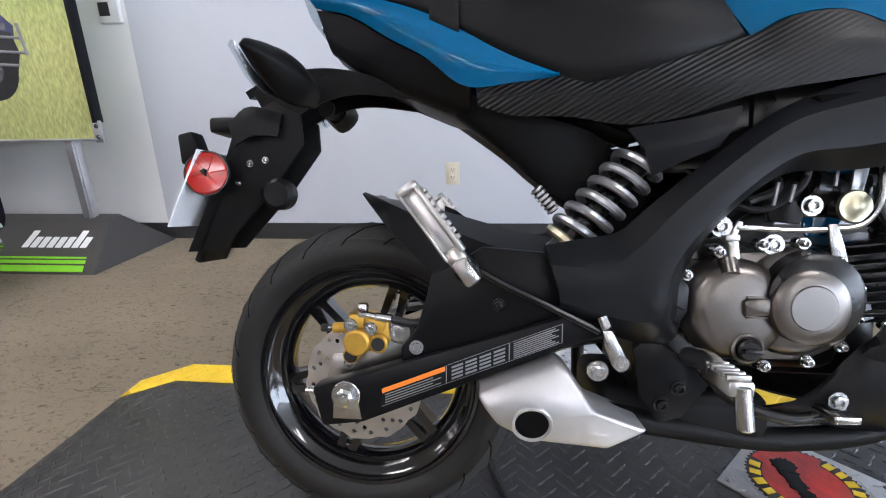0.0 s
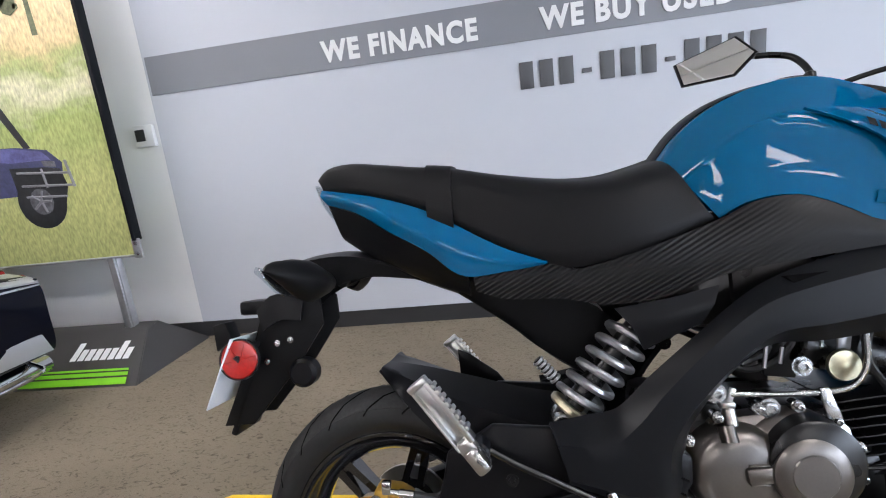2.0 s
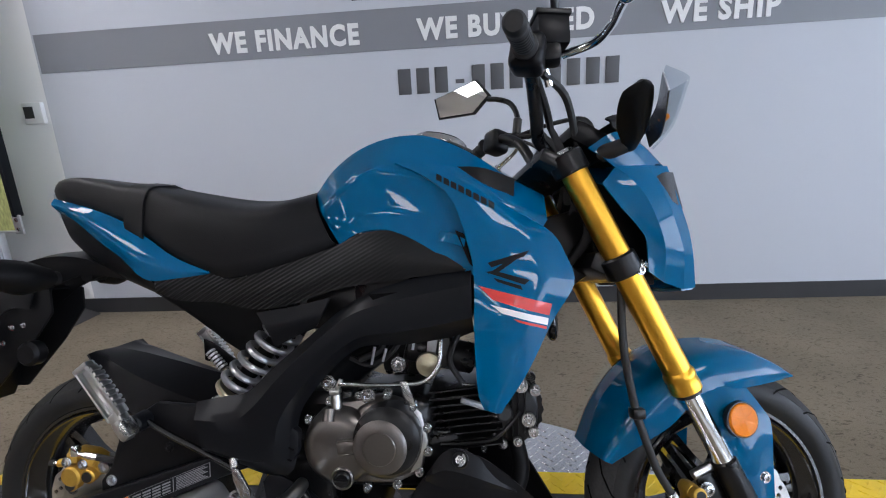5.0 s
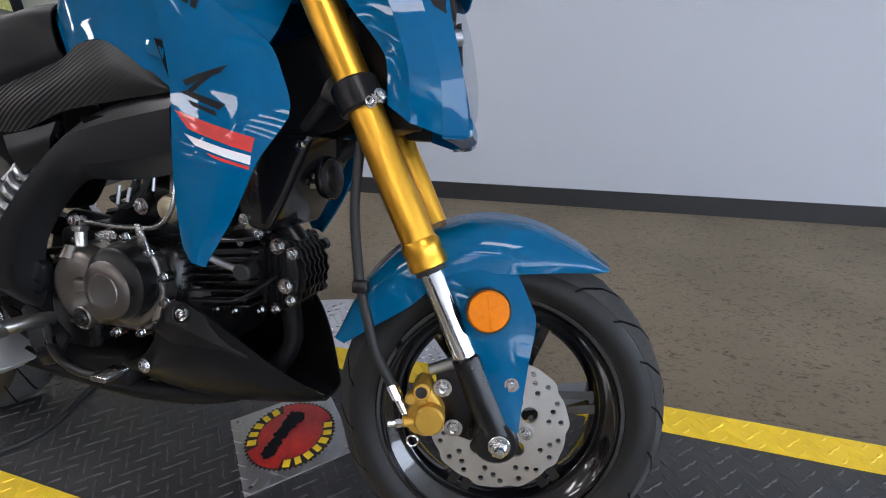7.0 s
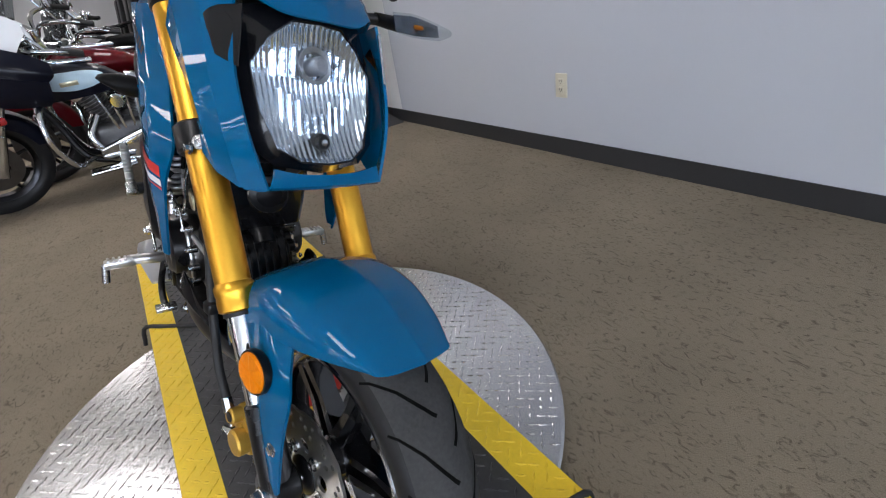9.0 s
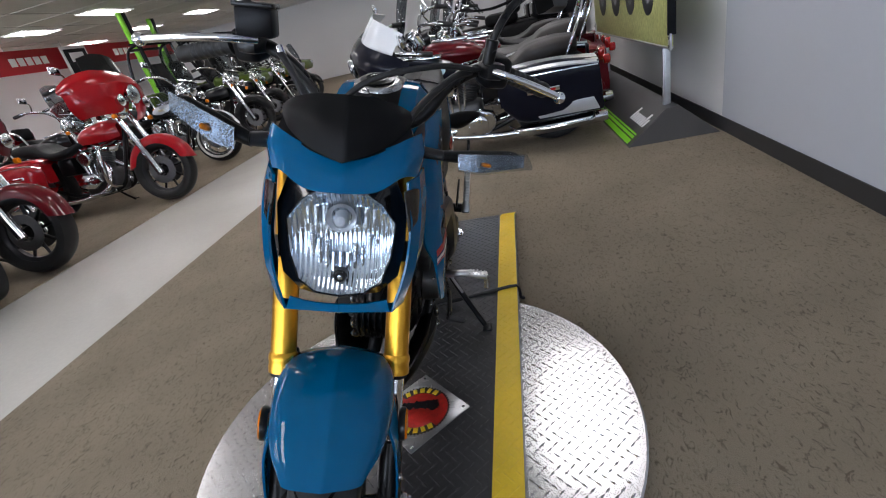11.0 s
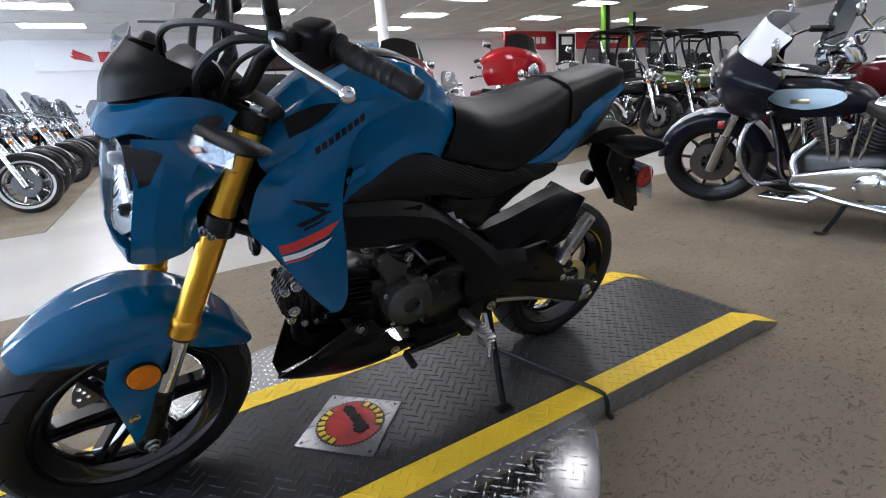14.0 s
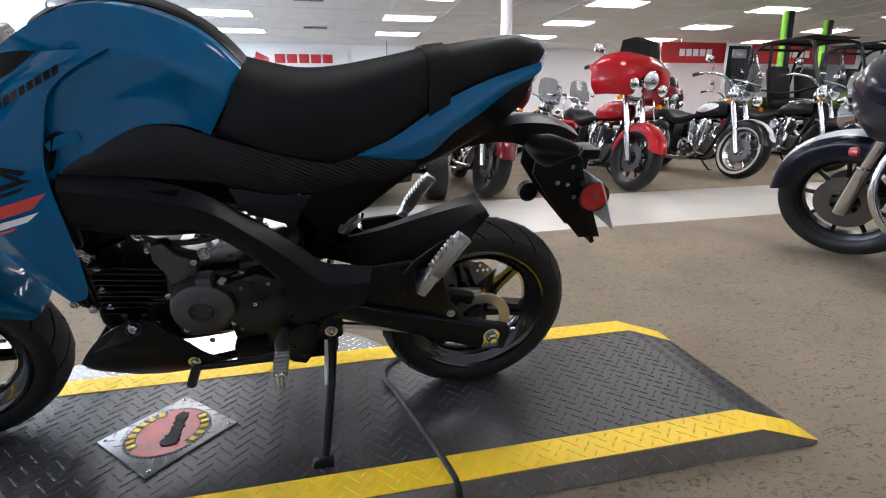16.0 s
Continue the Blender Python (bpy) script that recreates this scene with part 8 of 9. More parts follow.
def cruiser(label, m, col, col2, hz=1.0, fs=1.0, fairing=True, shield=False, bags=True, white=False, saddle=VINYL, panel=None, box_trunk=False, steer=10.0, low=0.0, squash=1.0, group="parked motorcycles"):
    t = thing("touring_motorcycle", label, "motorcycle", m, group)
    R, F = 0.335, 1.62
    big_wheel(t, "rear_wheel", 0, R, white)
    big_wheel(t, "front_wheel", F, R, white)
    for sg in (-1, 1):
        fk = part("fork_leg", cyl((F + 0.0, sg * 0.105, R), (F - 0.26 - 0.42 * (hz - 0.9), sg * 0.105, hz), 0.029, 14), CHROMED, t, "chrome fork leg")
        part("lower_slider", cyl((F + 0.01, sg * 0.105, R - 0.04), (F - 0.10, sg * 0.105, 0.56), 0.037, 14, bev=0.006), CHROMED, fk)
    sym("front_fender", [arc(F, R, R + 0.045, 172, 12, 0.0), arc(F, R, R + 0.035, 172, 12, 0.05), arc(F, R, R + 0.005, 170, 14, 0.082), arc(F, R, R - 0.06, 165, 20, 0.088)], col, t, 24, 10, 0.004, "painted front fender")
    if panel:
        sym("fender_top", [arc(F, R, R + 0.048, 170, 20, 0.0), arc(F, R, R + 0.044, 170, 22, 0.03), arc(F, R, R + 0.038, 166, 26, 0.05)], P_SILV, t, 22, 8, 0.002, "silver top of the front fender")
    sym("rear_fender", [arc(0, R, R + 0.07, 50, 185, 0.0), arc(0, R, R + 0.055, 50, 185, 0.06), arc(0, R, R + 0.01, 48, 185, 0.095), arc(0, R, R - 0.08, 45, 183, 0.10)], col, t, 24, 10, 0.004, "painted rear fender")
    tk = [[(0.70, 0, 0.80), (0.80, 0, 0.875), (0.98, 0, 0.93), (1.16, 0, 0.945), (1.28, 0, 0.90)], [(0.71, 0.05, 0.79), (0.80, 0.10, 0.86), (0.98, 0.125, 0.905), (1.16, 0.12, 0.92), (1.28, 0.07, 0.885)],
          [(0.72, 0.07, 0.765), (0.80, 0.14, 0.80), (0.98, 0.17, 0.82), (1.16, 0.16, 0.825), (1.285, 0.08, 0.82)], [(0.74, 0.06, 0.745), (0.82, 0.12, 0.74), (0.98, 0.15, 0.735), (1.16, 0.14, 0.74), (1.285, 0.07, 0.76)]]
    tank = sym("fuel_tank", tk, col, t, 24, 14, 0.004, "painted teardrop fuel tank", 60)
    part("tank_console", box((1.0, 0, 0.935), (0.34, 0.07, 0.03), 0.012, Euler((0, -0.08, 0)).to_matrix()), CHROMED, tank)
    if panel:
        for sg in (-1, 1):
            dg = BVHTree.FromPolygons([v.co for v in tank.data.vertices], [p.vertices for p in tank.data.polygons])
            b = bmesh.new()
            rows = []
            for f in (1.0, 0.8, 0.6, 0.4, 0.2, 0.02):
                vs = []
                for k in range(33):
                    a = 2 * math.pi * k / 32
                    x = 0.985 + math.cos(a) * (0.215 if math.cos(a) > 0 else 0.185) * f
                    z = 0.838 + (math.sin(a) * 0.055 + 0.026 * max(0, math.cos(a))) * f
                    h = dg.ray_cast(Vector((x, sg, z)), Vector((0, -sg, 0)))
                    vs.append(b.verts.new((x, (h[0].y if h[0] else sg * 0.12) + sg * 0.004, z)))
                rows.append(vs)
            grid_faces(b, rows)
            bmesh.ops.remove_doubles(b, verts=b.verts, dist=0.0002)
            bmesh.ops.recalc_face_normals(b, faces=b.faces)
            part("tank_panel", b, panel, tank, "pale blue tank panel")
            part("badge", box((1.0, sg * 0.179, 0.832), (0.10, 0.006, 0.028), 0.003), ZINC, tank, "small gold badge")
    st = [[(-0.22, 0, 0.86), (-0.05, 0, 0.875), (0.16, 0, 0.85), (0.26, 0, 0.785), (0.42, 0, 0.735), (0.60, 0, 0.755), (0.74, 0, 0.80)], [(-0.22, 0.08, 0.85), (-0.05, 0.125, 0.86), (0.16, 0.14, 0.835), (0.26, 0.155, 0.775), (0.42, 0.175, 0.725), (0.60, 0.14, 0.745), (0.74, 0.06, 0.79)],
          [(-0.22, 0.10, 0.79), (-0.05, 0.145, 0.785), (0.16, 0.155, 0.765), (0.26, 0.165, 0.72), (0.42, 0.18, 0.675), (0.60, 0.15, 0.69), (0.74, 0.07, 0.75)], [(-0.22, 0.06, 0.74), (-0.05, 0.11, 0.73), (0.16, 0.12, 0.71), (0.26, 0.13, 0.68), (0.42, 0.14, 0.64), (0.60, 0.11, 0.66), (0.74, 0.05, 0.73)]]
    sd = sym("seat", st, saddle, t, 26, 12, 0.004, "dark two-piece saddle", 60)
    for ob in [tank] + list(tank.children) + [sd]:
        ob.data.transform(Matrix.Translation((0, 0, -low * (0.8 if ob is sd else 1.0))))
    # V-twin engine
    b = box((0.80, 0, 0.33), (0.46, 0.20, 0.26), 0.05, seg=3)
    part("crankcase", b, ENG2, t, "grey engine case")
    for a in (-0.39, 0.39):
        b = bmesh.new()
        d = Vector((math.sin(a), 0, math.cos(a)))
        c0 = Vector((0.79 + 0.07 * (1 if a > 0 else -1), 0, 0.44))
        cyl(c0, c0 + d * 0.30, 0.062, 18, b)
        ec = part("engine_cylinder", b, CH2 if white else ENG2, t, "finned engine cylinder")
        for k in range(9):
            part("fin", cyl(c0 + d * (0.05 + 0.02 * k), c0 + d * (0.056 + 0.02 * k), 0.088, 16), CH2 if white else ENG2, ec)
        part("rocker_cover", box(c0 + d * 0.265, (0.19, 0.16, 0.07), 0.02, Matrix.Rotation(a, 3, "Y")), CHROMED, ec)
    for sg in (-1, 1):
        part("air_cleaner" if sg < 0 else "horn_cover", cyl((0.80, sg * 0.10, 0.60), (0.80, sg * 0.17, 0.60), 0.075 if sg < 0 else 0.05, 24, bev=0.012), CHROMED, t)
        for x, z in ((0.72, 0.47), (0.76, 0.47), (0.82, 0.47), (0.86, 0.47)):
            part("pushrod_tube", cyl((x, sg * 0.095, z - 0.06), (x + (x - 0.79) * 0.7, sg * 0.09, z + 0.19), 0.010, 8), CHROMED, t)
    pc = prism([(0.46, 0.27), (0.54, 0.19), (0.70, 0.185), (0.94, 0.21), (1.03, 0.26), (1.02, 0.33), (0.90, 0.36), (0.74, 0.40), (0.60, 0.41), (0.48, 0.37)], 0.10, 0.175, 0.018, seg=3)
    pr = part("primary_cover", pc, CHROMED, t, "chrome primary cover")
    part("derby_cover", rev([(0, 0.02), (0.066, 0.018), (0.083, 0.008), (0.086, 0)], (0.62, 0.172, 0.285), (0, 1, 0), 28), CHROMED, pr)
    part("cam_cover", prism([(0.60, 0.30), (0.78, 0.27), (0.92, 0.33), (0.88, 0.42), (0.70, 0.44), (0.60, 0.40)], -0.17, -0.10, 0.015), CHROMED, t)
    for sg in (-1, 1):
        part("exhaust_pipe", tube([(0.95, sg * 0.06, 0.52), (1.03, sg * 0.13, 0.40), (0.92, sg * 0.15, 0.24), (0.55, sg * 0.17, 0.175), (0.3, sg * 0.22, 0.18)], 0.026, 12), CHROMED, t)
        part("muffler", rev([(0, 0), (0.03, 0.0), (0.05, 0.06), (0.05, 0.62), (0.042, 0.72), (0.03, 0.72), (0.028, 0.6)], (0.32, sg * 0.225, 0.18), (-1, 0, 0.03), 18), CHROMED, t, "long chrome muffler")
        part("floorboard", box((0.98, sg * 0.27, 0.22), (0.28, 0.11, 0.022), 0.008), CHROMED, t)
        part("engine_guard", tube([(1.10, sg * 0.05, 0.72), (1.20, sg * 0.30, 0.66), (1.22, sg * 0.36, 0.48), (1.16, sg * 0.30, 0.30), (1.08, sg * 0.10, 0.26)], 0.017, 10), CHROMED, t, "chrome crash bar")
        if bags:
            bg = [[(-0.50, sg * 0.20, 0.64), (-0.2, sg * 0.20, 0.675), (0.12, sg * 0.20, 0.67), (0.20, sg * 0.20, 0.64)], [(-0.51, sg * 0.34, 0.62), (-0.2, sg * 0.365, 0.66), (0.12, sg * 0.36, 0.655), (0.22, sg * 0.32, 0.62)],
                  [(-0.52, sg * 0.36, 0.46), (-0.2, sg * 0.385, 0.46), (0.12, sg * 0.38, 0.48), (0.24, sg * 0.33, 0.50)], [(-0.53, sg * 0.34, 0.27), (-0.2, sg * 0.36, 0.27), (0.08, sg * 0.355, 0.28), (0.20, sg * 0.31, 0.36)], [(-0.50, sg * 0.20, 0.25), (-0.2, sg * 0.2, 0.25), (0.08, sg * 0.2, 0.26), (0.18, sg * 0.2, 0.34)]]
            bg = [[(x + 0.17, y, z + 0.03) for x, y, z in row] for row in bg]
            ob = part("saddlebag", loft(bg, 18, 16, 0.004 * sg), col, t, "hard painted saddlebag", 60)
            part("bag_lid", loft([[(x, y, z + 0.006) for x, y, z in bg[0]], [(x, y + sg * 0.005, z + 0.005) for x, y, z in bg[1]], [(x, y * 1.01 + sg * 0.002, z * 0.82 + w[2] * 0.18) for (x, y, z), w in zip(bg[1], bg[2])]], 18, 8, 0.004 * sg), col2, ob, "bag lid")
            part("bag_end", prism([(-0.345, 0.30), (-0.33, 0.30), (-0.325, 0.66), (-0.34, 0.66)], sg * 0.20, sg * 0.345, 0.002), col, ob)
            part("bag_front", prism([(0.39, 0.43), (0.405, 0.43), (0.385, 0.63), (0.37, 0.63)], sg * 0.20, sg * 0.32, 0.002), col, ob)
            part("reflector_strip", box((0.07, sg * 0.388, 0.53), (0.24, 0.008, 0.035), 0.004), CHROMED, ob)
            part("lower_panel", prism([(-0.33, 0.315), (0.12, 0.315), (0.17, 0.41), (-0.29, 0.41)], sg * 0.366, sg * 0.380, 0.006), col2, ob, "lower bag panel")
            part("red_strip", box((0.07, sg * 0.393, 0.528), (0.18, 0.006, 0.018), 0.003), TAILR, ob)
            part("bag_rail", tube([(-0.30, sg * 0.25, 0.25), (-0.26, sg * 0.38, 0.24), (0.26, sg * 0.38, 0.24), (0.36, sg * 0.25, 0.25)], 0.010, 8), CHROMED, t)
        part("bag_trim", tube([(-0.33, sg * 0.365, 0.635), (-0.03, sg * 0.386, 0.65), (0.29, sg * 0.383, 0.645), (0.40, sg * 0.335, 0.60)], 0.006, 6), CHROMED, t) if bags else None
    part("tail_light", box((-0.40, 0, 0.62), (0.05, 0.14, 0.09), 0.02), TAILR, t, "red tail light")
    for sg in (-1, 1):
        part("rear_signal", cyl((-0.40, sg * 0.13, 0.60), (-0.45, sg * 0.13, 0.60), 0.035, 16, bev=0.008), TAILR, t)
    # front: bars, lamps, fairing or shield
    hx = F - 0.29 - 0.25 * (hz - 0.93)
    part("handlebar", tube([(hx - 0.34, -0.42, hz + 0.14), (hx - 0.22, -0.38, hz + 0.17), (hx - 0.08, -0.22, hz + 0.15), (hx - 0.05, 0, hz + 0.05), (hx - 0.08, 0.22, hz + 0.15), (hx - 0.22, 0.38, hz + 0.17), (hx - 0.34, 0.42, hz + 0.14)], 0.015, 10, 40), CHROMED, t, "chrome handlebar")
    for sg in (-1, 1):
        part("grip", cyl((hx - 0.24, sg * 0.385, hz + 0.168), (hx - 0.36, sg * 0.425, hz + 0.135), 0.021, 12, bev=0.004), GRIP, t)
        part("mirror", merge(tube([(hx - 0.17, sg * 0.33, hz + 0.18), (hx - 0.13, sg * 0.37, hz + 0.26), (hx - 0.14, sg * 0.42, hz + 0.30)], 0.008, 8), box((hx - 0.14, sg * 0.45, hz + 0.31), (0.03, 0.12, 0.075), 0.014)), CHROMED, t, "chrome mirror")
        part("passing_lamp", rev([(0, -0.07), (0.035, -0.06), (0.055, -0.01), (0.058, 0.0), (0.05, 0.006), (0, 0.012)], (hx + 0.16 + (0.075 if fairing else 0), sg * (0.185 if fairing else 0.20), hz - (0.01 if fairing else 0.08)), (1, 0, 0), 24), CHROMED, t, "small chrome spot lamp")
        part("front_signal", cyl((hx + 0.14, sg * 0.27, hz - 0.16), (hx + 0.18, sg * 0.27, hz - 0.16), 0.024, 16, bev=0.006), TAILR if squash < 1 else AMBER, t)
    fo, fz = (0.085 * fs, 0.065 * fs) if fairing else (0, 0)
    hl = part("headlamp", rev([(0, -0.10), (0.06, -0.09), (0.09, -0.02), (0.095, 0.0), (0.088, 0.008)], (hx + 0.15 + fo, 0, hz - 0.02 + fz), (1, 0, -0.05), 32), CHROMED, t, "round chrome headlamp")
    part("lens", rev([(0, 0.012), (0.05, 0.009), (0.086, 0.0), (0.086, -0.01), (0, -0.03)], (hx + 0.155 + fo, 0, hz - 0.02 + fz), (1, 0, -0.05), 28), REFLECT, hl)
    part("nacelle", box((hx + 0.02, 0, hz - 0.02), (0.16, 0.22, 0.2), 0.05, Euler((0, 0.4, 0)).to_matrix(), seg=3), CHROMED, t)
    if fairing:
        def shell(rows):
            return [[(hx + x, y, hz + z) for x, y, z in row] for row in rows]
        rim_ = [(0.195, 0, 0.15), (0.185, 0.13, 0.15), (0.125, 0.265, 0.13), (0.0, 0.385, 0.09), (-0.10, 0.42, 0.05)]
        fr = sym("fairing", shell([rim_, [(0.165, 0, 0.21), (0.145, 0.14, 0.21), (0.085, 0.29, 0.185), (-0.04, 0.40, 0.14), (-0.13, 0.44, 0.09)], [(0.09, 0, 0.275), (0.07, 0.13, 0.275), (0.01, 0.26, 0.255), (-0.08, 0.35, 0.21), (-0.15, 0.39, 0.15)]]), col, t, 24, 12, 0.006, "batwing fairing", 60)
        lower = shell([[(0.195, 0.09, 0.15), (0.185, 0.14, 0.15), (0.125, 0.265, 0.13), (0.0, 0.385, 0.09), (-0.10, 0.42, 0.05)], [(0.185, 0.10, 0.03), (0.18, 0.15, 0.02), (0.12, 0.27, 0.0), (0.0, 0.37, -0.03), (-0.09, 0.40, -0.06)], [(0.15, 0.11, -0.08), (0.14, 0.15, -0.10), (0.09, 0.24, -0.11), (0.0, 0.31, -0.12), (-0.08, 0.34, -0.13)]])
        part("fairing_lower", loft(lower, 18, 8, 0.006), col, fr)
        part("fairing_lower", loft([mirrored(c) for c in lower], 18, 8, -0.006), col, fr)
        sym("lamp_hood", shell([[(0.195, 0, 0.15), (0.192, 0.06, 0.15), (0.188, 0.10, 0.15)], [(0.17, 0, 0.09), (0.17, 0.07, 0.07), (0.18, 0.11, 0.02)]]), col, fr, 8, 5, 0.004)
        part("fairing_inner", box((hx - 0.04, 0, hz + 0.12), (0.10, 0.60, 0.20), 0.04, Euler((0, -0.25, 0)).to_matrix(), seg=3), MATTE, fr)
        if not panel:
            sym("windscreen", [[(hx + 0.11, 0, hz + 0.255), (hx + 0.085, 0.14, hz + 0.255), (hx + 0.015, 0.26, hz + 0.235)], [(hx + 0.04, 0, hz + 0.42), (hx + 0.02, 0.13, hz + 0.41), (hx - 0.04, 0.22, hz + 0.37)]], SMOKE, fr, 10, 6, 0.004, "smoked windscreen")
        grow = Matrix.Translation((hx, 0, hz)) @ Matrix.Diagonal((fs, fs, fs * squash, 1)) @ Matrix.Translation((-hx, 0, -hz))
        for ob in [fr] + list(fr.children):
            ob.data.transform(grow)
        if panel:
            sym("windscreen", [[(hx + 0.185, 0, hz + 0.145), (hx + 0.145, 0.17, hz + 0.145), (hx + 0.01, 0.345, hz + 0.10)], [(hx + 0.06, 0, hz + 0.27), (hx + 0.03, 0.17, hz + 0.265), (hx - 0.08, 0.33, hz + 0.21)], [(hx - 0.05, 0, hz + 0.385), (hx - 0.08, 0.14, hz + 0.38), (hx - 0.20, 0.28, hz + 0.30)]], PALEG, fr, 12, 8, 0.004, "clear windscreen painted pale for its reflections")
            part("screen_trim", tube([(hx + 0.012, -0.347, hz + 0.102), (hx + 0.147, -0.172, hz + 0.147), (hx + 0.187, 0, hz + 0.147), (hx + 0.147, 0.172, hz + 0.147), (hx + 0.012, 0.347, hz + 0.102)], 0.005, 8, 30), CHROMED, fr)
    if shield:
        ws = sym("windshield", [[(hx + 0.18, 0, hz + 0.0), (hx + 0.16, 0.13, hz + 0.02), (hx + 0.10, 0.23, hz + 0.06)], [(hx + 0.12, 0, hz + 0.25), (hx + 0.09, 0.17, hz + 0.25), (hx + 0.03, 0.27, hz + 0.25)], [(hx + 0.01, 0, hz + 0.52), (hx - 0.02, 0.13, hz + 0.51), (hx - 0.06, 0.21, hz + 0.46)]], SCREENG, t, 12, 10, 0.004, "tall clear windshield")
        part("shield_bar", tube([(hx + 0.10, -0.235, hz + 0.10), (hx + 0.17, -0.10, hz + 0.09), (hx + 0.17, 0.10, hz + 0.09), (hx + 0.10, 0.235, hz + 0.10)], 0.008, 8), CHROMED, ws)
    if box_trunk:
        part("tour_trunk", box((-0.38, 0, 0.95), (0.40, 0.52, 0.24), 0.06, seg=3), col, t, "painted top trunk")
        part("passenger_backrest", box((-0.15, 0, 1.0), (0.09, 0.34, 0.22), 0.04, Euler((0, -0.15, 0)).to_matrix(), seg=3), saddle, t)
    else:
        part("backrest_bar", tube([(-0.12, -0.13, 0.66), (-0.24, -0.13, 0.92), (-0.28, -0.09, 1.02), (-0.28, 0.09, 1.02), (-0.24, 0.13, 0.92), (-0.12, 0.13, 0.66)], 0.011, 8), CHROMED, t)
    ss = part("side_stand", tube([(0.72, 0.12, 0.24), (0.74, 0.22, 0.12), (0.76, 0.30, 0.045)], 0.013, 8), ENGB, t)
    part("foot", box((0.77, 0.315, 0.052), (0.05, 0.03, 0.01), 0.003), ENGB, ss)
    part("oil_tank", box((0.45, 0, 0.55), (0.22, 0.22, 0.2), 0.04), P_BLACK, t)
    part("frame_tube", tube([(1.30, 0, 0.85), (1.18, 0.03, 0.5), (1.08, 0.08, 0.25), (0.6, 0.12, 0.2), (0.2, 0.12, 0.32)], 0.02, 10), P_BLACK, t)
    part("frame_tube", tube([(1.30, 0, 0.85), (1.18, -0.03, 0.5), (1.08, -0.08, 0.25), (0.6, -0.12, 0.2), (0.2, -0.12, 0.32)], 0.02, 10), P_BLACK, t)
    # the front end stands turned towards the side stand
    foot = Vector((F + 0.02, 0, R))
    axis = Vector((F - 0.26 - 0.42 * (hz - 0.9), 0, hz)) - foot
    turn = Matrix.Translation(foot) @ Matrix.Rotation(radians(steer), 4, axis) @ Matrix.Translation(-foot)
    front = ("front_wheel", "fork_leg", "front_fender", "fender_top", "handlebar", "grip", "mirror", "passing_lamp", "front_signal", "headlamp", "nacelle", "fairing", "windshield")
    for ob in t.children:
        if ob.name.split(".")[0] in front:
            for o2 in [ob] + list(ob.children_recursive):
                o2.data.transform(turn)
    return t


BIKE_SIZE = 0.94


def parked(fx_, fy, head, lean=7.0):
    """Stand on the floor, front tyre at (fx_, fy), facing head degrees."""
    h = radians(head)
    return Matrix.Translation((fx_ - 1.62 * BIKE_SIZE * math.cos(h), fy - 1.62 * BIKE_SIZE * math.sin(h), 0.004)) @ pose(0, 0, 0, 0, 0, head) @ pose(0, 0, 0, -lean) @ Matrix.Diagonal((BIKE_SIZE, BIKE_SIZE, BIKE_SIZE, 1))


cruiser("black and silver touring motorcycle with pale blue tank panels", parked(-2.27, -0.74, -93), P_NAVY, P_SILV, hz=0.86, fs=1.08, squash=0.84, low=0.07, panel=P_ICE, saddle=LEATH, steer=26)
hd2 = cruiser("dark red touring motorcycle with brown saddle", parked(-2.93, -0.56, -93), P_MAR, P_MAR, saddle=LEATH, shield=True, fairing=False)
red = cruiser("bright red touring motorcycle with batwing fairing", parked(-2.57, -3.06, 86), P_RED, P_RED, hz=1.08, fs=1.16)
mar = cruiser("dark red touring motorcycle with batwing fairing", parked(-1.08, -3.12, 86), P_MAR, P_MAR, hz=1.06, fs=1.12, box_trunk=True)
wwb = cruiser("black and silver cruiser with whitewall tyres and windshield", parked(-4.2, -3.42, 86), P_BLACK, P_SILV, hz=1.04, fairing=False, shield=True, bags=False, white=True, panel=P_SILV)
blk = cruiser("black cruiser with a clear windshield", parked(-5.68, -3.6, 86), P_BLACK, P_BLACK, hz=1.04, fairing=False, shield=True, bags=False)
for src, x, y, h in ((hd2, -3.57, -0.44, -93), (blk, -4.39, -0.39, -93), (hd2, -5.26, -0.48, -93), (blk, -3.57, -4.57, 88), (blk, -7.35, -3.96, 86), (wwb, -8.74, -4.13, 86), (blk, -10.14, -4.22, 86), (red, -1.87, -5.61, 88),
                     (mar, -5.18, -5.87, 88), (wwb, -6.66, -6.05, 88), (mar, -0.39, -5.87, 88), (blk, -3.26, -6.48, 88), (wwb, -4.22, -7.18, 88), (blk, -1.09, -7.44, 88)):
    copy_thing(src, parked(x, y, h))
# rows along the aisle and the far wall
for src, x, y, h in ((wwb, 1.48, -10.83, 60), (blk, 0.78, -11.44, 65), (wwb, 0.13, -11.7, 70), (blk, 2.22, -11.96, 75), (wwb, 3, -11.7, 80), (blk, 3.87, -11.35, 85)):
    copy_thing(src, parked(x, y, h))
for k, src in enumerate((red, blk, wwb, mar, blk, wwb)):
    copy_thing(src, parked(0.52, -7.35 - 0.96 * k, 12))
for k, src in enumerate((wwb, blk, wwb, blk, wwb, wwb, blk, wwb)):
    copy_thing(src, parked(2.17 + 0.05 * (k % 3), -5.26 - 0.94 * k, 165))
for k, src in enumerate((blk, wwb, blk, wwb)):
    copy_thing(src, parked(4.4, -5.96 - 1.3 * k, 165))

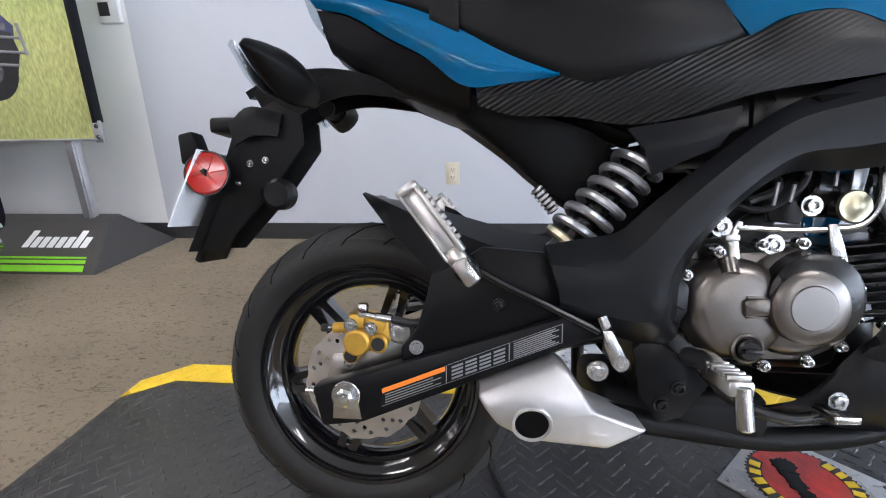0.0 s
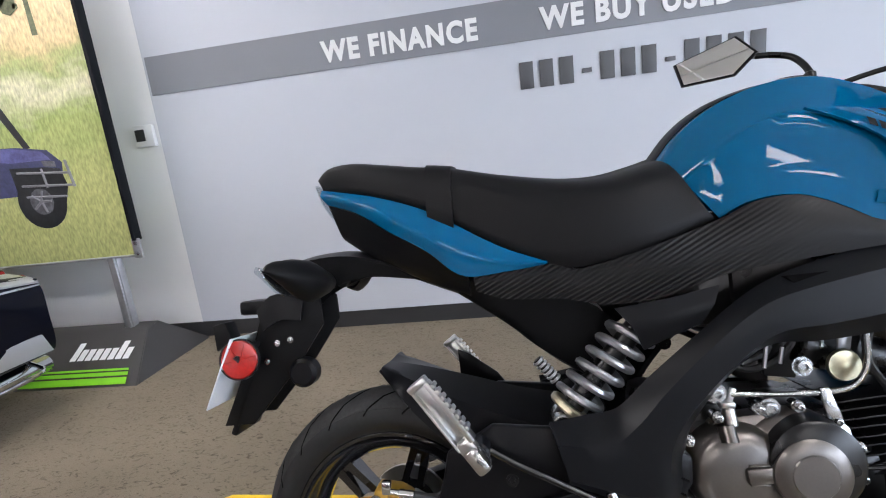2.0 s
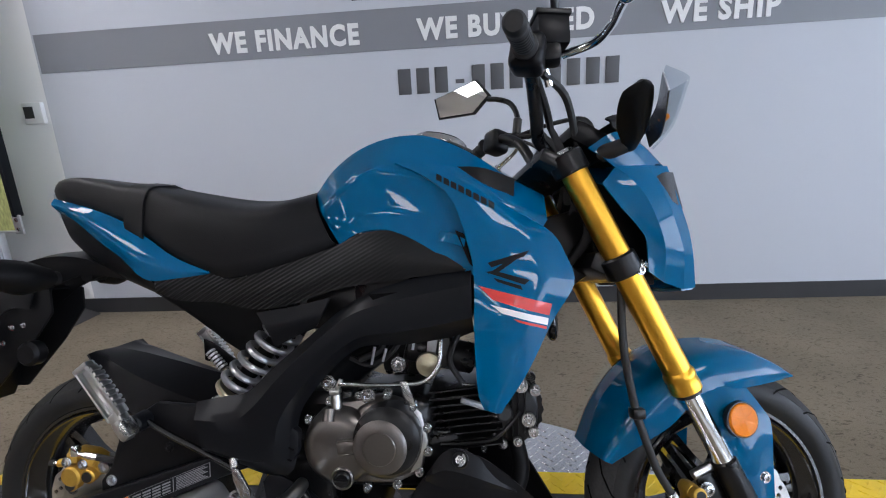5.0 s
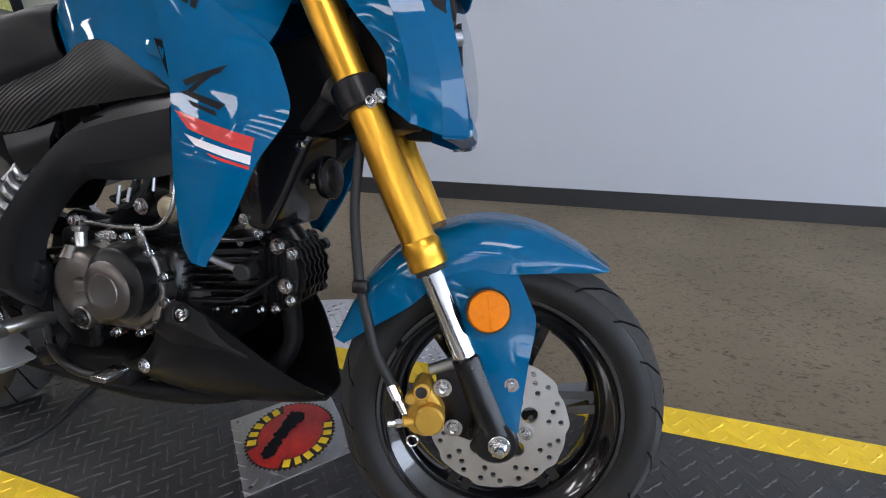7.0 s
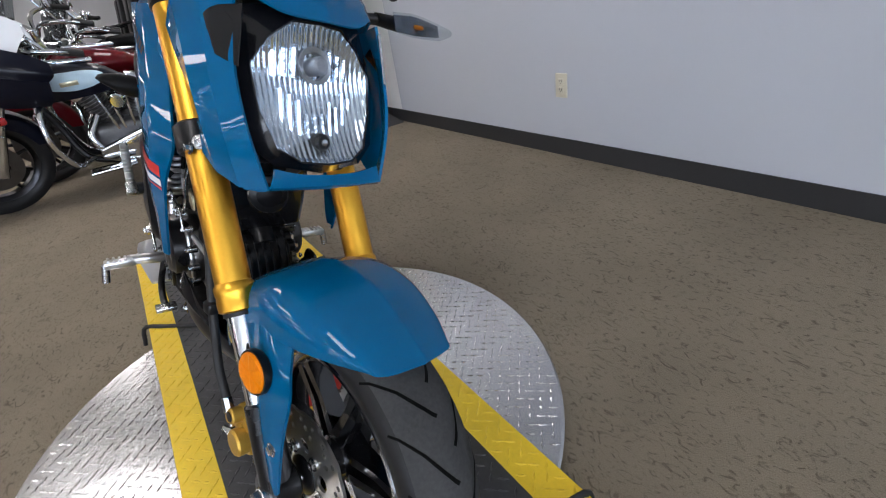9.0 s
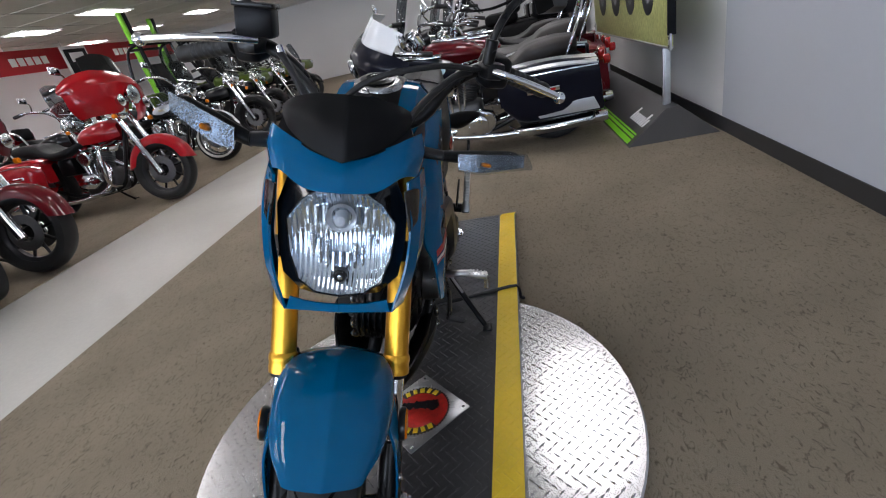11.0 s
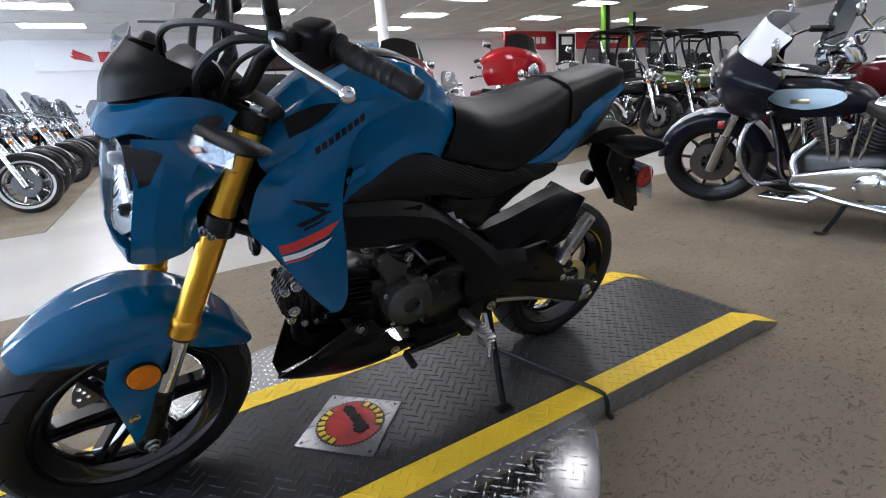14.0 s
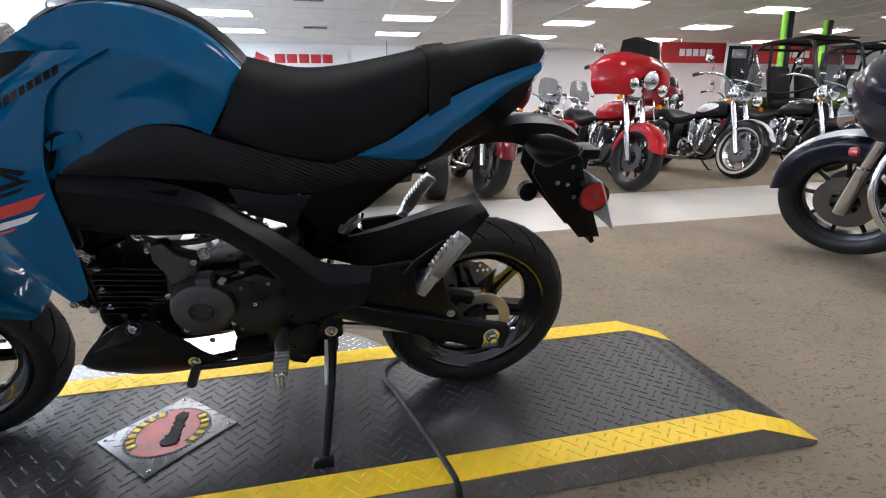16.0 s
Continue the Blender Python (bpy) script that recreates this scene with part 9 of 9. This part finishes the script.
# ---- three-wheeled roadster ----
HLAMP = mat("vehicle_headlamp", (0.5, 0.53, 0.56), 0.16, 0.9, 0.75, 26, 60, bump=0.6, bdist=0.006, coat=0.8)
def roadster(m):
    t = thing("three_wheeler", "glossy dark grey three-wheeled touring roadster", "motorcycle", m)
    G = paint("dark_grey_metallic_paint", (0.005, 0.0065, 0.0075), 0.45)
    for sg in (-1, 1):
        c = (0, sg * 0.66, 0.30)
        w = part("front_wheel", rev([(0.19, -0.08), (0.205, -0.085), (0.205, 0.085), (0.19, 0.08), (0.18, 0.0)], c, (0, 1, 0), 40, closed=True), CH2, t, "chrome multi-spoke wheel")
        prof = [(0.20, -0.08), (0.225, -0.098), (0.27, -0.10), (0.293, -0.085), (0.30, -0.05), (0.30, 0.0)]
        part("tyre", rev(prof + [(r, -h) for r, h in prof[-2::-1]], c, (0, 1, 0), 48, closed=True), RUBBER, w)
        b = bmesh.new()
        for k in range(10):
            a = k * 2 * math.pi / 10
            for da in (-0.1, 0.1):
                tube([(math.cos(a) * 0.03, sg * 0.73, 0.30 + math.sin(a) * 0.03), (math.cos(a + da) * 0.195, sg * 0.735, 0.30 + math.sin(a + da) * 0.195)], 0.009, 6, bm=b)
        cyl((0, sg * 0.66, 0.30), (0, sg * 0.745, 0.30), 0.04, 16, b, bev=0.006)
        part("spokes_and_hub", b, CH2, w)
        fe = [arc(0, 0.30, 0.34, 155, 40, sg * 0.56), arc(0, 0.30, 0.35, 155, 40, sg * 0.66), arc(0, 0.30, 0.335, 155, 40, sg * 0.765)]
        part("wheel_fender", loft(fe, 16, 8, 0.008 * sg), G, t, "dark grey wheel fender")
        part("suspension_arm", tube([(0.05, sg * 0.25, 0.30), (0.02, sg * 0.58, 0.28)], 0.025, 8), ENGB, t)
        part("suspension_arm", tube([(-0.15, sg * 0.25, 0.42), (0.0, sg * 0.58, 0.40)], 0.022, 8), ENGB, t)
        mi = [[(-0.10, sg * 0.46, 0.93), (-0.12, sg * 0.56, 0.94), (-0.19, sg * 0.68, 0.95)], [(-0.12, sg * 0.46, 1.0), (-0.15, sg * 0.57, 1.03), (-0.22, sg * 0.70, 1.0)]]
        part("mirror", loft(mi, 10, 6, 0.07 * sg), G, t, "dark grey mirror with signal lens")
        part("mirror_lens", loft([[(-0.085, sg * 0.46, 0.94), (-0.11, sg * 0.56, 0.955), (-0.175, sg * 0.675, 0.96)], [(-0.09, sg * 0.46, 0.965), (-0.12, sg * 0.565, 0.985), (-0.19, sg * 0.685, 0.975)]], 10, 4, 0.006 * sg), HLAMP, t)
        side = [[(-0.15, sg * 0.36, 0.78), (-0.5, sg * 0.34, 0.80), (-0.9, sg * 0.30, 0.78)], [(-0.1, sg * 0.44, 0.58), (-0.5, sg * 0.42, 0.56), (-0.9, sg * 0.36, 0.58)], [(-0.05, sg * 0.40, 0.35), (-0.5, sg * 0.38, 0.30), (-0.9, sg * 0.34, 0.34)]]
        part("side_panel", loft(side, 14, 10, 0.01 * sg), G, t, "dark grey side panel")
        part("pannier", box((-1.5, sg * 0.36, 0.62), (0.62, 0.26, 0.36), 0.08, seg=3), G, t, "dark grey pannier")
    hood = [[(0.72, 0, 0.50), (0.64, 0, 0.61), (0.40, 0, 0.71), (0.16, 0, 0.77), (0.06, 0, 0.81)], [(0.65, 0.15, 0.50), (0.55, 0.18, 0.60), (0.32, 0.21, 0.695), (0.12, 0.22, 0.76), (0.03, 0.21, 0.80)],
            [(0.46, 0.34, 0.48), (0.36, 0.40, 0.57), (0.18, 0.42, 0.655), (0.0, 0.42, 0.73), (-0.08, 0.40, 0.79)], [(0.38, 0.41, 0.44), (0.26, 0.48, 0.50), (0.06, 0.50, 0.57), (-0.10, 0.50, 0.67), (-0.16, 0.46, 0.77)],
            [(0.28, 0.42, 0.36), (0.16, 0.48, 0.39), (0.0, 0.50, 0.43), (-0.16, 0.50, 0.55), (-0.24, 0.46, 0.73)]]
    sym("upper_fairing", [[(0.10, 0, 0.77), (0.06, 0.18, 0.765), (-0.08, 0.40, 0.76)], [(0.08, 0, 0.88), (0.04, 0.20, 0.89), (-0.11, 0.43, 0.91)], [(0.02, 0, 0.98), (-0.02, 0.20, 1.0), (-0.17, 0.43, 1.0)], [(-0.22, 0, 1.05), (-0.24, 0.18, 1.05), (-0.34, 0.38, 1.03)]], G, t, 16, 14, 0.008, "dark fairing under the windscreen", 60)
    for sg in (-1, 1):
        lamp = [[(0.135, sg * 0.07, 0.815), (0.095, sg * 0.19, 0.825), (-0.025, sg * 0.40, 0.905)], [(0.128, sg * 0.07, 0.87), (0.085, sg * 0.20, 0.90), (-0.045, sg * 0.415, 0.945)], [(0.100, sg * 0.08, 0.925), (0.05, sg * 0.20, 0.968), (-0.085, sg * 0.43, 0.985)]]
        ul = part("upper_lamp", loft(lamp, 14, 8, 0.008 * sg), HLAMP, t, "large clear upper headlamp")
        part("projector", rev([(0, 0.03), (0.022, 0.024), (0.034, 0.01), (0.038, 0)], (0.092, sg * 0.17, 0.885), (0.9, sg * 0.35, 0.2), 20), GLOSSB, ul)
        part("projector", rev([(0, 0.026), (0.018, 0.02), (0.028, 0.008), (0.03, 0)], (0.335, sg * 0.345, 0.615), (0.7, sg * 0.4, 0.6), 20), GLOSSB, ul)
    sym("hood", hood, G, t, 22, 18, 0.008, "glossy dark hood", 60)
    cols = [crv(c, 20) for c in hood]
    skin = [crv([c[u] for c in cols], 20) for u in range(21)]

    def on_skin(name, poly, m, up=0.006, label=""):
        """A lamp set on the hood's skin: (u, v) along and across it."""
        for sg in (-1, 1):
            cv = []
            for row in poly:
                cc = []
                for u, v in row:
                    i, j = int(u), int(v)
                    p = skin[i][j]
                    n_ = (skin[min(i + 1, 20)][j] - skin[max(i - 1, 0)][j]).cross(skin[i][min(j + 1, 20)] - skin[i][max(j - 1, 0)]).normalized()
                    if n_.z < 0:
                        n_ = -n_
                    p = p + n_ * up
                    cc.append((p.x, sg * p.y, p.z))
                cv.append(cc)
            part(name, loft(cv, 12, 8, 0.006 * sg), m, t, label)


    on_skin("headlamp", [[(2, 7), (3, 10), (5, 13), (8, 14)], [(5, 6), (7, 9), (9, 12), (10, 13)]], HLAMP, 0.014, "wide clear headlamp")
    on_skin("headlamp_brow", [[(1, 6), (2, 10), (5, 13), (8, 15)], [(2, 7), (3, 10), (6, 13), (8, 14)]], CHROME, 0.02)
    for sg in (-1, 1):
        for dx, dy, dz in ((0.0, 0.0, 0.0), (-0.06, 0.10, 0.03)):
            part("hood_crease", tube([(0.60 + dx, sg * (0.05 + dy), 0.628 - dz), (0.38 + dx, sg * (0.09 + dy), 0.712 - dz), (0.14 + dx, sg * (0.12 + dy), 0.772 - dz)], 0.006, 6), G, t)
        part("air_scoop", loft([[(0.30, sg * 0.47, 0.46), (0.05, sg * 0.56, 0.52), (-0.3, sg * 0.52, 0.66)], [(0.26, sg * 0.47, 0.34), (0.0, sg * 0.56, 0.36), (-0.4, sg * 0.5, 0.42)]], 10, 4, 0.01 * sg), G, t, "dark side scoop")
        part("windscreen_edge", tube([(-0.15, sg * 0.405, 1.0), (-0.26, sg * 0.365, 1.10), (-0.38, sg * 0.275, 1.175)], 0.012, 8), P_SILV, t)
    sym("bumper", [[(0.70, 0, 0.49), (0.60, 0.18, 0.48), (0.44, 0.36, 0.46)], [(0.70, 0, 0.42), (0.62, 0.22, 0.40), (0.42, 0.42, 0.38)], [(0.62, 0, 0.25), (0.56, 0.2, 0.24), (0.38, 0.40, 0.24)]], G, t, 14, 10, 0.01, "dark front bumper")
    part("grille", box((0.645, 0, 0.38), (0.10, 0.34, 0.15), 0.03), MATTE, t, "black front grille")
    part("chrome_lip", tube([(0.42, -0.42, 0.42), (0.60, -0.24, 0.44), (0.70, 0, 0.45), (0.60, 0.24, 0.44), (0.42, 0.42, 0.42)], 0.007, 8), CHROME, t)
    part("badge", rev([(0, 0.01), (0.035, 0.008), (0.04, 0)], (0.675, 0, 0.565), (0.8, 0, 0.6), 20), CHROME, t, "round chrome badge")
    sym("windscreen", [[(0.02, 0, 0.985), (-0.02, 0.2, 1.0), (-0.16, 0.40, 1.0)], [(-0.13, 0, 1.13), (-0.16, 0.20, 1.13), (-0.26, 0.36, 1.10)], [(-0.30, 0, 1.22), (-0.32, 0.16, 1.21), (-0.38, 0.27, 1.17)]], SMOKE, t, 12, 8, 0.005, "smoked windscreen")
    part("dashboard", box((-0.25, 0, 0.98), (0.25, 0.5, 0.12), 0.05, seg=3), MATTE, t)
    part("handlebar", tube([(-0.62, -0.40, 1.0), (-0.5, -0.3, 1.05), (-0.42, 0, 1.0), (-0.5, 0.3, 1.05), (-0.62, 0.40, 1.0)], 0.018, 8, 24), ENGB, t)
    sym("seat", [[(-0.55, 0, 0.86), (-0.8, 0, 0.76), (-1.05, 0, 0.80), (-1.2, 0, 0.92), (-1.55, 0, 0.93)], [(-0.55, 0.14, 0.83), (-0.8, 0.2, 0.74), (-1.05, 0.2, 0.78), (-1.2, 0.2, 0.9), (-1.55, 0.2, 0.9)], [(-0.55, 0.16, 0.70), (-0.8, 0.22, 0.62), (-1.05, 0.22, 0.64), (-1.2, 0.22, 0.74), (-1.55, 0.22, 0.76)]], VINYL, t, 18, 10, 0.006, "black touring seat", 60)
    part("top_trunk", box((-1.88, 0, 1.05), (0.44, 0.62, 0.34), 0.09, seg=3), G, t, "dark grey top trunk")
    part("backrest", box((-1.64, 0, 1.08), (0.10, 0.42, 0.26), 0.045, Euler((0, -0.2, 0)).to_matrix(), seg=3), VINYL, t)
    part("tunnel", box((-0.8, 0, 0.50), (1.5, 0.44, 0.40), 0.10, seg=3), G, t)
    c = (-1.71, 0, 0.31)
    rw_ = part("rear_wheel", rev([(0.19, -0.10), (0.205, -0.105), (0.205, 0.105), (0.19, 0.10)], c, (0, 1, 0), 32, closed=True), CH2, t)
    part("tyre", rev([(0.20, -0.10), (0.25, -0.115), (0.30, -0.10), (0.31, 0.0), (0.30, 0.10), (0.25, 0.115), (0.20, 0.10)], c, (0, 1, 0), 40, closed=True), RUBBER, rw_)
    part("antenna", tube([(-2.0, 0.25, 1.18), (-2.12, 0.28, 1.75)], 0.004, 6), ENGB, t)
    return t


sp = roadster(Matrix.Translation((0.05, -3.22, 0.004)) @ pose(0, 0, 0, 0, 0, 84) @ Matrix.Diagonal((0.95, 0.95, 0.95, 1)))

# ---- side-by-side off-road vehicles with roll cages ----
def buggy(m, col, label):
    t = thing("off_road_buggy", label, "off-road vehicle", m, group="off-road buggies")
    part("tub", box((0, 0, 0.62), (2.3, 1.2, 0.34), 0.10, seg=3), MATTE, t)
    part("hood", box((1.0, 0, 0.86), (0.85, 1.15, 0.26), 0.10, Euler((0, 0.18, 0)).to_matrix(), seg=3), col, t, "painted hood")
    part("cargo_bed", box((-1.05, 0, 0.88), (0.8, 1.25, 0.26), 0.05), col, t)
    for y in (-0.34, 0.34):
        part("seat", merge(box((-0.15, y, 0.88), (0.5, 0.48, 0.16), 0.06, seg=3), box((-0.42, y, 1.22), (0.16, 0.46, 0.62), 0.07, Euler((0, -0.2, 0)).to_matrix(), seg=3)), VINYL, t, "black bucket seat")
        part("headlamp", box((1.40, y * 1.3, 0.84), (0.06, 0.24, 0.10), 0.03), REFLECT, t)
    for sg in (-1, 1):
        part("roll_cage_tube", tube([(0.62, sg * 0.60, 0.85), (0.36, sg * 0.58, 1.45), (0.22, sg * 0.55, 1.84), (0.0, sg * 0.54, 1.90), (-0.6, sg * 0.54, 1.90), (-0.8, sg * 0.56, 1.78), (-0.95, sg * 0.6, 1.0)], 0.027, 10, 40), P_BLACK, t, "black roll cage tube")
        part("roll_cage_tube", tube([(-0.35, sg * 0.60, 0.9), (-0.45, sg * 0.57, 1.4), (-0.5, sg * 0.54, 1.9)], 0.025, 8), P_BLACK, t)
        part("grab_rail", tube([(0.5, sg * 0.62, 1.12), (0.0, sg * 0.64, 1.05), (-0.5, sg * 0.62, 1.12)], 0.018, 8), P_BLACK, t)
    for x, z in ((0.1, 1.88), (-0.5, 1.9), (-0.75, 1.84)):
        part("cross_tube", cyl((x, -0.54, z), (x, 0.54, z), 0.024, 10), P_BLACK, t)
    part("roof", box((-0.25, 0, 1.935), (0.95, 1.08, 0.03), 0.012), MATTE, t, "black plastic roof")
    part("steering_wheel", rev([(0.15, -0.012), (0.17, 0), (0.15, 0.012), (0.14, 0)], (0.25, 0.34, 1.15), (-0.8, 0, 0.6), 24, closed=True), GRIP, t)
    for x in (0.95, -0.95):
        for sg in (-1, 1):
            c = (x, sg * 0.62, 0.33)
            w = part("wheel", rev([(0, 0.05), (0.06, 0.06), (0.17, 0.03), (0.18, 0.10), (0.18, -0.10), (0, -0.1)], c, (0, sg, 0), 24), ENGB, t)
            part("tyre", rev([(0.18, -0.12), (0.28, -0.135), (0.32, -0.11), (0.33, 0), (0.32, 0.11), (0.28, 0.135), (0.18, 0.12)], c, (0, 1, 0), 32, closed=True), RUBBER, w)
            b = bmesh.new()
            for k in range(18):
                a = 2 * math.pi * k / 18
                box((c[0] + math.cos(a) * 0.328, c[1] + (0.045 if k % 2 else -0.045), c[2] + math.sin(a) * 0.328), (0.022, 0.12, 0.05), 0.004, Matrix.Rotation(-a, 3, "Y"), b)
            part("lugs", b, RUBBER, w)
    return t


bg1 = buggy(pose(-8, -5.84, 0.004, 0, 0, 95), P_GREEN, "olive green off-road buggy with black roll cage")
copy_thing(bg1, pose(-9.98, -6.11, 0.004, 0, 0, 95))
copy_thing(bg1, pose(-11.96, -6.38, 0.004, 0, 0, 95))
bg2 = buggy(pose(-6.74, 0.37, 0.004, 0, 0, -90), P_BLACK, "black off-road buggy with roof and roll cage")
copy_thing(bg2, pose(-8.54, 0.37, 0.004, 0, 0, -90))

# ---- column, banners, signs ----
solid("round_column", rev([(0, 0), (0.085, 0), (0.085, H), (0, H)], (-2.33, -6.07, 0), (0, 0, 1), 28), WALLW, "slim white round column", "column", kind="structure")
sg_ = thing("wall_sign_red", "long red fascia sign with white bars", "sign")
part("fascia", box((-13.14, -12.02, 2.50), (7.44, 0.08, 0.58), 0.01), mat("red_sign_face", (0.36, 0.012, 0.018), 0.4, 0, 0.05, 3, 100), sg_)
for x in (-16.2, -13.14, -10.1):
    part("hanger", cyl((x, -12.02, 2.79), (x, -12.02, 2.90), 0.012, 8), GALV, sg_)
for k in range(5):
    part("print_bar", box((-11.09 + 0.24 * k, -11.97, 2.50), (0.18, 0.02, 0.20), 0.006), LETW, sg_)
for k in range(5):
    part("print_bar", box((-14.8 + 0.24 * k, -11.97, 2.50), (0.18, 0.02, 0.20), 0.006), LETW, sg_)
for x, z in ((-11.93, 2.10),):
    fs = thing("framed_sign", "white framed black sign with a pale emblem", "sign", pose(x, -11.74, z))
    part("frame", box((0, 0, 0), (0.9, 0.05, 1.3), 0.01), WPLAST, fs)
    for dx in (-0.35, 0.35):
        part("hanger", cyl((dx, 0, 0.65), (dx, 0, 0.85), 0.008, 8), GALV, fs)
    part("face", box((0, 0.03, 0.1), (0.78, 0.02, 0.95), 0.004), BLACKD, fs)
    part("emblem", box((0, 0.045, 0.35), (0.5, 0.01, 0.25), 0.004), LETW, fs)
for x, y, a in ((-9.42, -7.84, 4), (-11.37, -8.58, 3)):
    bn = thing("lime_banner", "tall lime green and black upright banner", "banner", pose(x, y, 0, 0, a, 10), group="upright banners")
    part("green_side", box((0, 0, 1.45), (0.085, 0.10, 2.7), 0.02), GREEN, bn)
    part("black_side", box((-0.145, 0, 1.45), (0.20, 0.09, 2.7), 0.02), BLACKD, bn)
    part("base", box((-0.07, 0, 0.06), (0.5, 0.4, 0.10), 0.03), MATTE, bn)
ws2 = thing("wall_sign_white", "white wall sign with a row of red bars", "sign", pose(1.42, -14.46, 2.48))
part("board", box((0, 0.02, 0), (3.5, 0.05, 0.62), 0.01), WPLAST, ws2)
RS = mat("red_sign_print", (0.45, 0.015, 0.02), 0.4)
for k in range(5):
    part("print_bar", box((0.25 - 0.345 * k, 0.055, 0.0), (0.29, 0.02, 0.25), 0.006), RS, ws2)
for k in range(3):
    part("emblem", prism([(0.52, -0.12 + 0.05 * k), (0.92, -0.04 + 0.07 * k), (1.0 - 0.05 * k, 0.05 + 0.07 * k), (0.6, -0.06 + 0.05 * k)], 0.045, 0.065, 0.002), RS, ws2)
BLP = mat("blue_display_print", (0.16, 0.34, 0.62), 0.3, 0, 0.75, 2.2, 12)
for x, y, a in ((-2.49, -8.3, 12), (-3.05, -8.39, 4), (-3.6, -8.49, -6)):
    bl = thing("info_board", "blue printed display panel on a slim stand", "info board", pose(x, y, 0, 0, 0, 180 + a), group="blue display panels")
    part("panel", box((0, 0, 1.72), (0.52, 0.03, 0.58), 0.008, Euler((0.2, 0, 0)).to_matrix()), BLP, bl)
    part("panel_frame", box((0, 0.02, 1.72), (0.56, 0.02, 0.62), 0.008, Euler((0.2, 0, 0)).to_matrix()), GALV, bl)
    part("pole", cyl((0, 0.02, 0.02), (0, 0.02, 1.45), 0.018, 10), GALV, bl)
    part("foot", cyl((0, 0.02, 0.0), (0, 0.02, 0.02), 0.2, 24), DARKP, bl)
dp = thing("framed_poster", "dark framed poster on the far wall", "poster", pose(-2.63, -14.46, 2.31))
part("frame", box((0, 0.02, 0), (0.95, 0.05, 0.62), 0.01), BLACKD, dp)
part("print", box((0, 0.05, 0), (0.8, 0.01, 0.48), 0.003), mat("dark_red_print", (0.05, 0.03, 0.03), 0.4, 0, 0.6, 4, 20), dp)
